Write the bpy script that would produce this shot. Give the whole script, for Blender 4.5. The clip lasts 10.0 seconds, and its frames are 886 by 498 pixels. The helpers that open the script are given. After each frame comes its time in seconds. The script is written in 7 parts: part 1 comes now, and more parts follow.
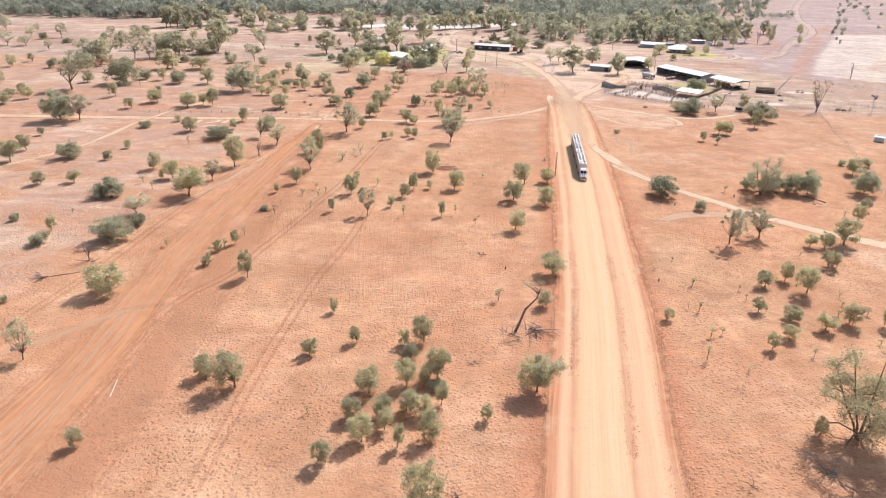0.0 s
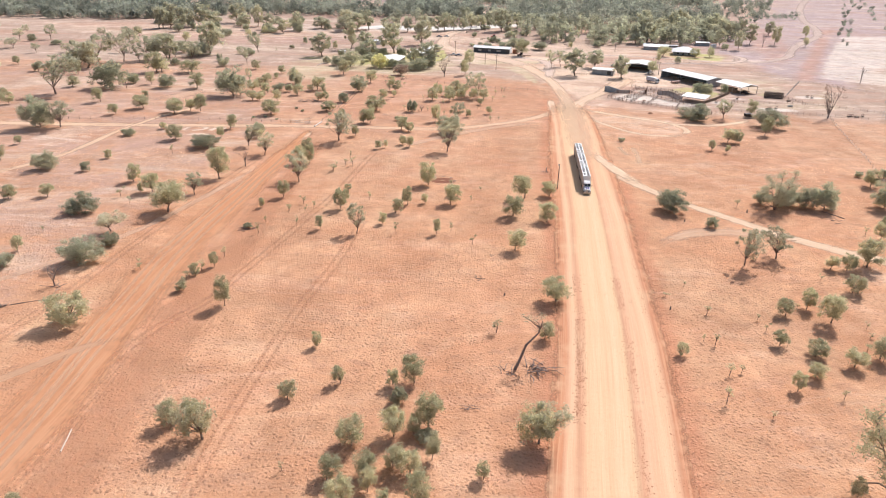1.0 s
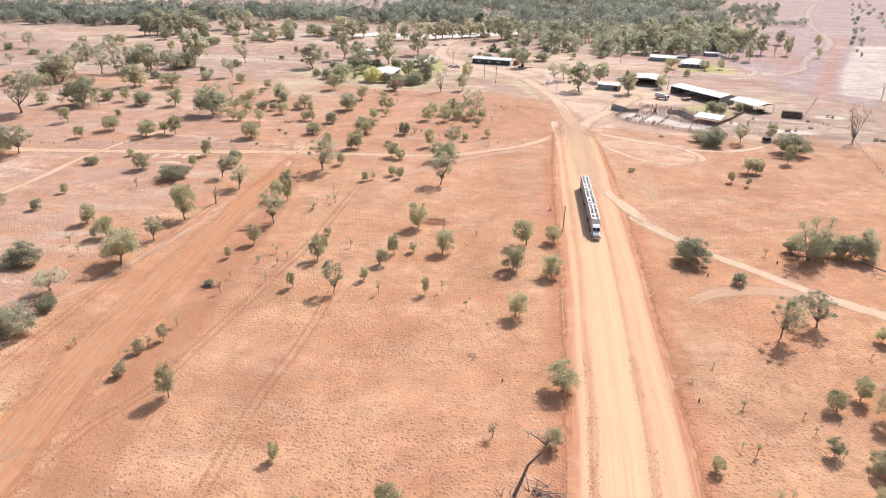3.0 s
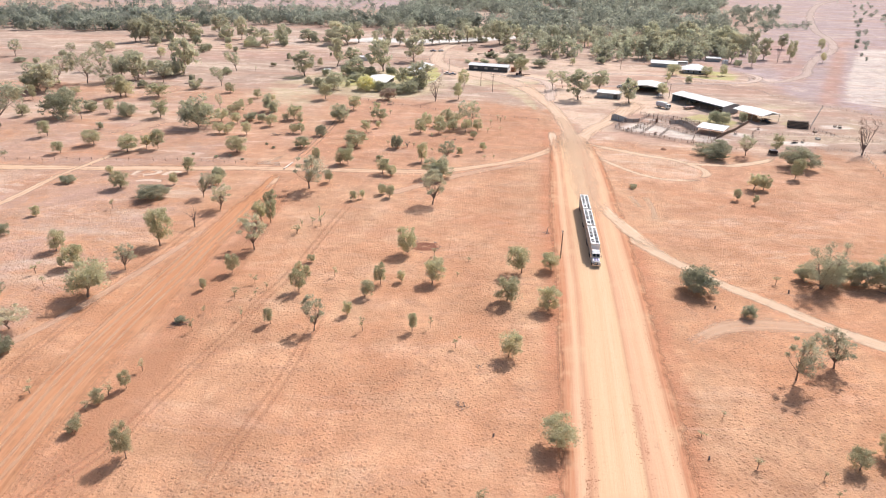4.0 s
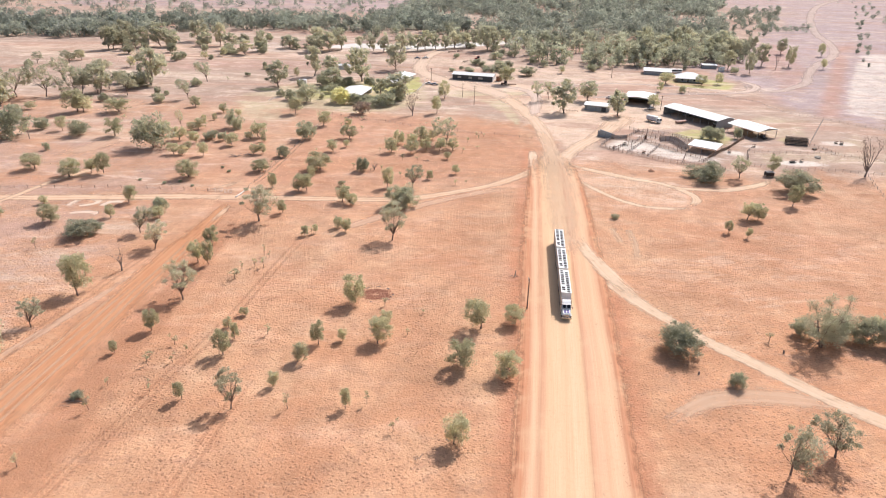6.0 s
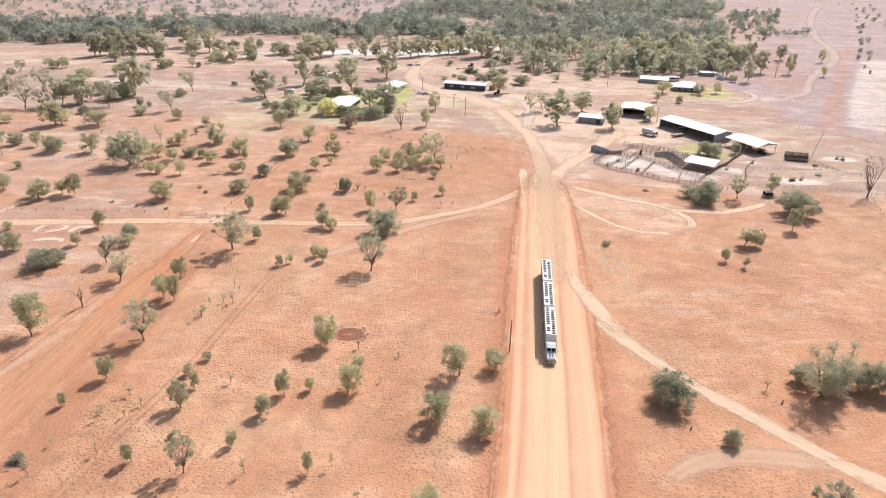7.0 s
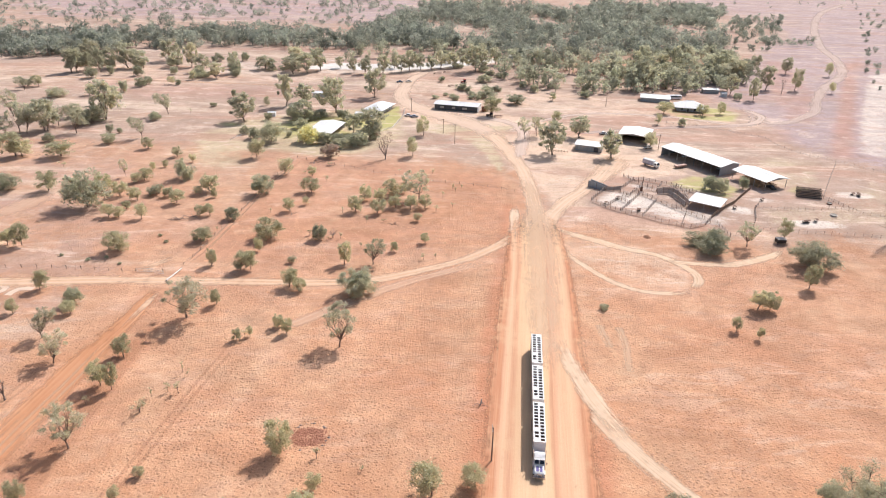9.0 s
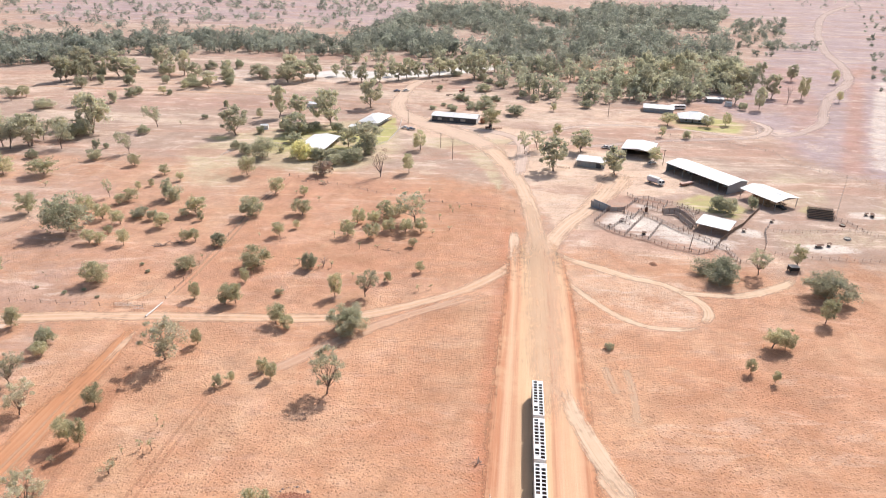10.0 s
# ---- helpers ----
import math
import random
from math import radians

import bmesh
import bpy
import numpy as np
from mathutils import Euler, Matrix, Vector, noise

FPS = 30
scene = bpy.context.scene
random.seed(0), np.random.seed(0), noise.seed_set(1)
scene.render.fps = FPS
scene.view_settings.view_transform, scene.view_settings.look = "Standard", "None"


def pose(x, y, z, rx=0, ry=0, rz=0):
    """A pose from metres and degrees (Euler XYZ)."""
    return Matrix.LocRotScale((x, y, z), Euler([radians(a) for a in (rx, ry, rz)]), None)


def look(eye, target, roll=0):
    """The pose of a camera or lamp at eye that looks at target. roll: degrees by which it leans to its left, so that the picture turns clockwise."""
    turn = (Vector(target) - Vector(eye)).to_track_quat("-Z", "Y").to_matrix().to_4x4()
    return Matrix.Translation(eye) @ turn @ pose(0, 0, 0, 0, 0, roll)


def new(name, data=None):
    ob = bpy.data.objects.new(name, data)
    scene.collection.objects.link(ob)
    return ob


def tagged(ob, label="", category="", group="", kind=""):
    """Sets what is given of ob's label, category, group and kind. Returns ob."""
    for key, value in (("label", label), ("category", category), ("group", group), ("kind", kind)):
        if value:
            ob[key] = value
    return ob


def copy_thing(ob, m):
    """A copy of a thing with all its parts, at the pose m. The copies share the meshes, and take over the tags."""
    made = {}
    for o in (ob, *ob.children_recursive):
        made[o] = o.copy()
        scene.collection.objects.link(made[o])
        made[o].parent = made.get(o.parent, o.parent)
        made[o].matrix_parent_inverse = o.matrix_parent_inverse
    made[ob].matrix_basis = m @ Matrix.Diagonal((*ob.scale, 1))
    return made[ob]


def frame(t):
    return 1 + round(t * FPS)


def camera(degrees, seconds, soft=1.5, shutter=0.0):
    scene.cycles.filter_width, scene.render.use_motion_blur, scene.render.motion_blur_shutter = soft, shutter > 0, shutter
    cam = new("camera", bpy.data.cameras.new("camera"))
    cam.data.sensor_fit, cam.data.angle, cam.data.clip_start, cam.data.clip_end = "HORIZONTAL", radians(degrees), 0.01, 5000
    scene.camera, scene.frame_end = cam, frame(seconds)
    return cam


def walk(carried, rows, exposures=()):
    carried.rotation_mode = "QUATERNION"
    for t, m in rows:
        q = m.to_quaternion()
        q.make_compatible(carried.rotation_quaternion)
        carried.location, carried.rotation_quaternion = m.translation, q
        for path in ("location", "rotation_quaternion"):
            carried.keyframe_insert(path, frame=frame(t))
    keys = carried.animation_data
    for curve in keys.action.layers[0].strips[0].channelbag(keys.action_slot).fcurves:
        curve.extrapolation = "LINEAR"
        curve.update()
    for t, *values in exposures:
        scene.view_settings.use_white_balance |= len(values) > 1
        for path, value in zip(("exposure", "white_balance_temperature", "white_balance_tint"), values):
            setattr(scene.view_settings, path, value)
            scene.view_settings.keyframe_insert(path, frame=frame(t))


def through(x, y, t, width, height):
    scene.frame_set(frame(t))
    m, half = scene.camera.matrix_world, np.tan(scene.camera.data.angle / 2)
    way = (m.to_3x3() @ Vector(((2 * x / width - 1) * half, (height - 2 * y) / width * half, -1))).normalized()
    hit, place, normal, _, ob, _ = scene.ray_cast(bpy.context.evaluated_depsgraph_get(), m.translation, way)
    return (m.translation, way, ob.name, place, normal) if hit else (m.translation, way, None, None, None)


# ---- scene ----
# ---- camera: a drone that flies forward along the road and climbs ----
cam = camera(68.0, 10.0, soft=1.05)
# seconds, eye x y z, yaw, pitch, roll
PATH = [
    (0, 0.00, 0.00, 72.00, 0.00, -24.82, 1.46),
    (0.5, 0.77, 6.62, 72.05, 0.02, -24.82, 1.47),
    (1, 1.26, 13.35, 72.16, 0.01, -24.85, 1.50),
    (1.5, 1.65, 20.14, 72.19, 0.01, -24.88, 1.53),
    (2, 2.03, 26.92, 72.92, -0.01, -24.91, 1.65),
    (2.5, 2.58, 33.75, 74.47, -0.00, -24.90, 1.77),
    (4, 5.76, 53.46, 78.32, 0.03, -24.82, 1.56),
    (4.5, 7.85, 59.43, 78.50, 0.05, -24.88, 1.50),
    (5, 10.80, 65.33, 78.57, 0.09, -24.83, 1.38),
    (5.5, 14.32, 71.21, 79.55, 0.12, -24.85, 1.38),
    (7, 22.54, 90.07, 85.73, 0.10, -25.00, 1.38),
    (7.5, 24.36, 96.64, 87.86, 0.07, -25.03, 1.36),
    (8, 25.78, 103.27, 89.84, 0.05, -25.02, 1.35),
    (8.5, 26.87, 110.21, 91.98, 0.04, -25.06, 1.36),
    (9, 27.70, 117.08, 94.21, 0.04, -25.12, 1.34),
    (9.5, 28.28, 124.05, 96.26, 0.03, -25.14, 1.30),
    (10, 28.75, 131.12, 98.49, 0.04, -25.19, 1.28),
]


def drone(x, y, z, yaw, pitch, roll):
    a, b = radians(yaw), radians(pitch)
    ahead = Vector((-math.sin(a) * math.cos(b), math.cos(a) * math.cos(b), math.sin(b)))
    return look((x, y, z), Vector((x, y, z)) + 10 * ahead, roll)


walk(cam, [(row[0], drone(*row[1:])) for row in PATH])

# ---- daylight: clear sky, sun ahead and to the right, 44 degrees high ----
SUN_AZIMUTH, SUN_ELEVATION = 35.0, 44.5
EXPOSURE = 0.175
world = bpy.data.worlds.new("sky")
scene.world = world
world.use_nodes = True
sky = world.node_tree.nodes.new("ShaderNodeTexSky")
sky.sky_type = "NISHITA"
sky.sun_disc = False
sky.sun_elevation = radians(SUN_ELEVATION)
sky.sun_rotation = radians(SUN_AZIMUTH)
sky.dust_density = 3.0
sky.air_density = 1.0
background = world.node_tree.nodes["Background"]
background.inputs["Strength"].default_value = 0.13
world.node_tree.links.new(sky.outputs[0], background.inputs[0])
sun_data = bpy.data.lights.new("sun", "SUN")
sun_data.energy, sun_data.angle, sun_data.color = 4.4, radians(0.6), (1.0, 0.965, 0.968)
sun = new("sun", sun_data)
sun_way = Vector((math.sin(radians(SUN_AZIMUTH)) * math.cos(radians(SUN_ELEVATION)),
                  math.cos(radians(SUN_AZIMUTH)) * math.cos(radians(SUN_ELEVATION)), math.sin(radians(SUN_ELEVATION))))
sun.matrix_world = look(200 * sun_way, (0, 0, 0))
scene.view_settings.exposure = EXPOSURE


# ---- materials ----
class Nodes:
    """A short way to write node materials."""

    def __init__(self, name, roughness=0.8, metallic=0.0):
        self.m = bpy.data.materials.new(name)
        self.m.use_nodes = True
        self.t = self.m.node_tree
        self.b = self.t.nodes["Principled BSDF"]
        self.b.inputs["Roughness"].default_value = roughness
        self.b.inputs["Metallic"].default_value = metallic
        self.b.inputs["Specular IOR Level"].default_value = 0.25

    def add(self, kind, ins=(), **props):
        n = self.t.nodes.new("ShaderNode" + kind)
        if "operation" in props:
            n.operation = props["operation"]
        if "use_clamp" in props:
            n.use_clamp = props["use_clamp"]
        if "interpolation_type" in props:
            n.interpolation_type = props["interpolation_type"]
        if "attribute_name" in props:
            n.attribute_name = props["attribute_name"]
        if "bands_direction" in props:
            n.bands_direction = props["bands_direction"]
        for key, v in (ins.items() if isinstance(ins, dict) else enumerate(ins)):
            if v is None:
                continue
            if isinstance(v, bpy.types.NodeSocket):
                self.t.links.new(v, n.inputs[key])
            else:
                n.inputs[key].default_value = v
        return n

    def spot(self):
        return self.add("NewGeometry").outputs["Position"]

    def noise(self, where, scale, detail=3.0, rough=0.55, warp=0.0):
        return self.add("TexNoise", {"Vector": where, "Scale": scale, "Detail": detail, "Roughness": rough, "Distortion": warp}).outputs["Fac"]

    def math(self, op, a, b=None, clamp=False):
        return self.add("Math", [a, b], operation=op, use_clamp=clamp).outputs[0]

    def step(self, value, lo, hi, a=0.0, b=1.0):
        return self.add("MapRange", {"Value": value, "From Min": lo, "From Max": hi, "To Min": a, "To Max": b}, interpolation_type="SMOOTHSTEP").outputs[0]

    def mix(self, fac, a, b, blend="MIX"):
        n = self.t.nodes.new("ShaderNodeMix")
        n.data_type, n.blend_type = "RGBA", blend
        for key, v in ((0, fac), (6, a), (7, b)):
            if isinstance(v, bpy.types.NodeSocket):
                self.t.links.new(v, n.inputs[key])
            else:
                n.inputs[key].default_value = (*v, 1.0) if isinstance(v, tuple) and len(v) == 3 else v
        return n.outputs[2]

    def attribute(self, name, out="Fac"):
        return self.add("Attribute", attribute_name=name).outputs[out]

    def stretched(self, where, sx, sy, sz=1.0):
        return self.add("Mapping", {"Vector": where, "Scale": (sx, sy, sz)}).outputs[0]

    def base(self, colour):
        if isinstance(colour, bpy.types.NodeSocket):
            self.t.links.new(colour, self.b.inputs["Base Color"])
        else:
            self.b.inputs["Base Color"].default_value = (*colour, 1.0)

    def bump(self, height, strength=0.4, distance=0.1):
        n = self.add("Bump", {"Height": height, "Strength": strength, "Distance": distance})
        self.t.links.new(n.outputs[0], self.b.inputs["Normal"])

    def fade(self, alpha):
        """Thins the surface out by a mask, as loose dirt thins out over the soil below."""
        clear = self.add("BsdfTransparent").outputs[0]
        joint = self.add("MixShader", [alpha, clear, self.b.outputs[0]])
        self.t.links.new(joint.outputs[0], self.t.nodes["Material Output"].inputs["Surface"])


def plain(name, colour, second=None, roughness=0.7, metallic=0.0, scale=3.0, bump=0.0, grain=0.25):
    """Paint, metal, bark and the like: two tones of mottling, fine grain and a little relief."""
    k = Nodes(name, roughness, metallic)
    second = second or tuple(0.72 * c for c in colour)
    where = k.add("TexCoord").outputs["Object"]
    big = k.step(k.noise(where, scale, 4, 0.6), 0.35, 0.7)
    tone = k.mix(big, colour, second)
    fine = k.noise(where, scale * 9, 2)
    tone = k.mix(k.math("MULTIPLY", fine, grain), tone, tuple(0.55 * c for c in colour))
    random_tone = k.add("ObjectInfo").outputs["Random"]
    shade = k.add("HueSaturation", {"Color": tone, "Value": k.step(random_tone, 0, 1, 0.88, 1.12)}).outputs[0]
    k.base(shade)
    if bump:
        k.bump(fine, bump, 0.05)
    return k.m


def foliage(name, dark, light, dry, through=0.35, many=False):
    """Leaves: a tone for each plant, a tone for each leaf, some dry ones, light through the blade."""
    k = Nodes(name, 0.85)
    k.b.inputs["Specular IOR Level"].default_value = 0.08
    each = k.add("NewGeometry").outputs["Random Per Island"]
    plant_tone = k.attribute("tone") if many else k.add("ObjectInfo").outputs["Random"]
    tone = k.mix(each, dark, light)
    tone = k.mix(k.step(each, 0.86, 1.0), tone, dry)
    where = k.add("TexCoord").outputs["Object"]
    tone = k.mix(k.step(k.noise(where, 0.9, 2), 0.35, 0.7, 0.0, 0.55), tone, dry)
    tone = k.mix(k.step(plant_tone, 0.3, 1.0, 0.0, 0.35), tone, dry)
    tone = k.add("HueSaturation", {"Color": tone, "Value": k.step(k.math("FRACT", k.math("MULTIPLY", plant_tone, 7.3)), 0, 1, 0.66 if many else 0.82, 1.25 if many else 1.12)}).outputs[0]
    k.base(tone)
    # a thin blade sends on about as much light as it throws back
    back = k.add("BsdfTranslucent", {"Color": k.mix(1.0, tone, (through, through, 0.84 * through), "MULTIPLY")}).outputs[0]
    joint = k.add("AddShader", [k.b.outputs[0], back])
    k.t.links.new(joint.outputs[0], k.t.nodes["Material Output"].inputs["Surface"])
    return k.m


def corrugated(name, colour, second, roughness=0.45, metallic=0.0, pitch=14.0):
    """Corrugated sheet: ribs across x, dull streaks down the sheet."""
    k = Nodes(name, roughness, metallic)
    where = k.add("TexCoord").outputs["Object"]
    ribs = k.add("TexWave", {"Vector": where, "Scale": pitch / 3.14, "Distortion": 0.0}, bands_direction="X").outputs["Fac"]
    streak = k.noise(k.stretched(where, 1.1, 0.12, 0.12), 1.3, 4, 0.65)
    tone = k.mix(k.step(streak, 0.42, 0.75), colour, second)
    sheet = k.add("TexWhiteNoise", {"Vector": k.add("VectorMath", [k.stretched(where, 1.0 / 0.76, 0.0, 0.0)], operation="FLOOR").outputs[0]}).outputs["Value"]
    tone = k.mix(k.math("MULTIPLY", sheet, 0.22), tone, tuple(0.6 * c for c in colour))
    k.base(tone)
    k.bump(ribs, 0.35, 0.03)
    return k.m


def soil_ground():
    """Red sandy soil with dry grass specks, bleached patches, and the masks kept on the ground sheet."""
    k = Nodes("red_soil", 0.95)
    k.b.inputs["Specular IOR Level"].default_value = 0.05
    p = k.spot()
    n1 = k.noise(p, 0.012, 5, 0.6)
    n2 = k.noise(p, 0.05, 5, 0.62, 0.6)
    n3 = k.noise(p, 0.45, 4, 0.6)
    n4 = k.noise(p, 2.2, 3, 0.6)
    tone = k.mix(k.step(n2, 0.38, 0.64), (0.498, 0.262, 0.154), (0.578, 0.332, 0.202))
    streak = k.noise(k.stretched(p, 0.05, 0.016), 1.0, 5, 0.65, 0.8)
    tone = k.mix(k.step(streak, 0.5, 0.68, 0.0, 0.5), tone, (0.63, 0.405, 0.255))
    tone = k.mix(k.step(n1, 0.45, 0.7, 0.0, 0.6), tone, (0.515, 0.252, 0.148))
    tone = k.mix(k.step(n3, 0.5, 0.72, 0.0, 0.5), tone, (0.43, 0.228, 0.142))
    # the soil greys with distance: haze put into its base colour
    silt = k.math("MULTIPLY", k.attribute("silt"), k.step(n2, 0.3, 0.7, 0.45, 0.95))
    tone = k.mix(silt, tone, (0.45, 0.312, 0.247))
    # scalds of bare pale crust, litter of fallen grass
    scald = k.noise(k.stretched(p, 0.045, 0.10), 1.0, 7, 0.72, 0.8)
    tone = k.mix(k.math("MULTIPLY", k.step(scald, 0.53, 0.62), k.math("ADD", 0.3, k.math("MULTIPLY", k.attribute("dust"), 0.4))), tone, (0.615, 0.40, 0.265))
    litter = k.noise(k.stretched(p, 0.16, 0.26), 1.0, 6, 0.72, 0.4)
    tone = k.mix(k.step(litter, 0.54, 0.63, 0.0, 0.5), tone, (0.385, 0.215, 0.142))
    # masks: red earth, dusty and grey-mauve flats greyed further for distance haze, bleached sand, straw grass, chalky
    # mud, green lawn
    rough_edge = k.math("ADD", k.math("MULTIPLY", k.math("SUBTRACT", n3, 0.5), 0.5), k.math("MULTIPLY", k.math("SUBTRACT", n2, 0.5), 0.9))
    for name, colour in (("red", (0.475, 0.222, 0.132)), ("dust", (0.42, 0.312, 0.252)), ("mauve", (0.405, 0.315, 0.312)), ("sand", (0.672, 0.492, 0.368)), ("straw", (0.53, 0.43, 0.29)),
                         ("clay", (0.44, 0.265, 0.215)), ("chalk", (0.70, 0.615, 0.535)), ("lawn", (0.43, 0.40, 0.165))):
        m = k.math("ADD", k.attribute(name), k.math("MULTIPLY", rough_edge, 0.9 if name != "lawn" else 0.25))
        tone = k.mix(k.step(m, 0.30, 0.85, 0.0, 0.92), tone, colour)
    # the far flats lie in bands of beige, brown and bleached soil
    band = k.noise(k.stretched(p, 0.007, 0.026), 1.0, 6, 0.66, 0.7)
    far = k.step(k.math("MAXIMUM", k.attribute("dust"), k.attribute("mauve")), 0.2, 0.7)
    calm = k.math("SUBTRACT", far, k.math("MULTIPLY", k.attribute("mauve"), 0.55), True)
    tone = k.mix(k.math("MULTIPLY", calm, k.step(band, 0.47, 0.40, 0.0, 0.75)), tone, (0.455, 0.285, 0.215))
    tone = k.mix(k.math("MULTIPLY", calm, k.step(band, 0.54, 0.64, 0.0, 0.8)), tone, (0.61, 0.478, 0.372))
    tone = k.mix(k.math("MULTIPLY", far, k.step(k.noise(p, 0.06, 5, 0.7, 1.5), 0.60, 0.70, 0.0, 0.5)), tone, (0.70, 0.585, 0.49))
    bare = k.noise(k.stretched(p, 0.032, 0.11), 1.0, 7, 0.72, 0.9)
    worn_out = k.math("ADD", k.attribute("dust"), k.math("ADD", k.attribute("straw"), k.attribute("sand")), True)
    tone = k.mix(k.math("MULTIPLY", worn_out, k.step(bare, 0.54, 0.62, 0.0, 0.6)), tone, (0.675, 0.53, 0.425))
    tone = k.mix(k.math("MULTIPLY", worn_out, k.step(bare, 0.44, 0.37, 0.0, 0.45)), tone, (0.415, 0.28, 0.215))
    n6 = k.noise(p, 0.14, 6, 0.7, 0.5)
    n5 = k.noise(p, 0.022, 6, 0.7, 1.2)
    n7 = k.noise(k.stretched(p, 0.03, 0.09), 1.0, 6, 0.7, 1.0)
    worn = k.math("MULTIPLY", k.step(n6, 0.32, 0.68, 1.08, 0.88), k.math("MULTIPLY", k.step(n5, 0.45, 0.68, 1.03, 0.88), k.step(n7, 0.5, 0.72, 0.97, 1.10)))
    tone = k.add("HueSaturation", {"Color": tone, "Value": worn, "Saturation": k.step(n7, 0.5, 0.7, 1.02, 0.94)}).outputs[0]
    # specks of dry grass and stones; the dark dots also paint shade around small hummocks
    dots = k.add("TexVoronoi", {"Vector": k.add("VectorMath", [p, k.add("TexNoise", {"Vector": p, "Scale": 0.8, "Detail": 2.0}).outputs["Color"]], operation="ADD").outputs[0], "Scale": 1.2, "Randomness": 1.0}).outputs["Distance"]
    cover = k.math("MULTIPLY", k.step(dots, 0.16, 0.46, 1.0, 0.0), k.step(k.noise(p, 0.03, 4, 0.6), 0.36, 0.58, 0.35, 1.0))
    clean = k.math("SUBTRACT", 1.0, k.math("MAXIMUM", k.attribute("lawn"), k.attribute("red")), True)
    tone = k.mix(k.math("MULTIPLY", cover, k.math("MULTIPLY", clean, 0.54)), tone, (0.29, 0.155, 0.097))
    tone = k.mix(k.step(n4, 0.55, 0.8, 0.0, 0.30), tone, (0.64, 0.41, 0.265))
    k.base(tone)
    lumps = k.math("MULTIPLY", cover, 0.55)
    k.bump(k.math("ADD", k.math("ADD", k.math("MULTIPLY", n3, 0.7), n4), lumps), 0.7, 0.28)
    return k.m


def soil_track(name, middle, rut, verge, density=0.9, twin=True):
    """A driven track: UV x runs across in metres, UV y along; the mask "edge" thins it out at its sides."""
    k = Nodes(name, 0.95)
    k.b.inputs["Specular IOR Level"].default_value = 0.05
    uv = k.add("TexCoord").outputs["UV"]
    p = k.spot()
    across = k.add("SeparateXYZ", [uv]).outputs[0]
    long_grain = k.noise(k.stretched(uv, 1.6, 0.06), 1.0, 4, 0.65)
    blot = k.noise(p, 0.16, 4, 0.6)
    fine = k.noise(p, 1.7, 4, 0.65)
    tone = k.mix(k.step(blot, 0.35, 0.7), middle, verge)
    if twin:
        wheel = k.math("ABSOLUTE", k.math("SUBTRACT", k.math("ABSOLUTE", across), 0.95))
        tone = k.mix(k.step(wheel, 0.12, 0.5, 0.9, 0.0), tone, rut)
    tone = k.mix(k.step(long_grain, 0.45, 0.7, 0.0, 0.7), tone, rut)
    if not twin:
        comb = k.noise(k.stretched(uv, 2.6, 0.022), 1.0, 4, 0.7, 0.3)
        tone = k.mix(k.step(comb, 0.54, 0.66, 0.0, 0.75), tone, rut)
        tone = k.mix(k.step(comb, 0.47, 0.36, 0.0, 0.7), tone, tuple(0.78 * c for c in verge))
    tone = k.mix(k.step(fine, 0.5, 0.8, 0.0, 0.3), tone, tuple(0.7 * c for c in verge))
    k.base(tone)
    k.bump(k.math("ADD", long_grain, k.math("MULTIPLY", fine, 0.5)), 0.4, 0.12)
    wear = k.math("ADD", k.attribute("edge"), k.math("MULTIPLY", k.math("SUBTRACT", k.noise(p, 0.5, 4, 0.65), 0.5), 1.0))
    wear = k.math("ADD", wear, k.math("MULTIPLY", k.math("SUBTRACT", k.noise(p, 0.055, 4, 0.6), 0.5), 1.1))
    wear = k.math("ADD", wear, k.math("MULTIPLY", k.math("SUBTRACT", long_grain, 0.5), 1.3))
    k.fade(k.step(wear, 0.15, 1.0, 0.0, density))
    return k.m


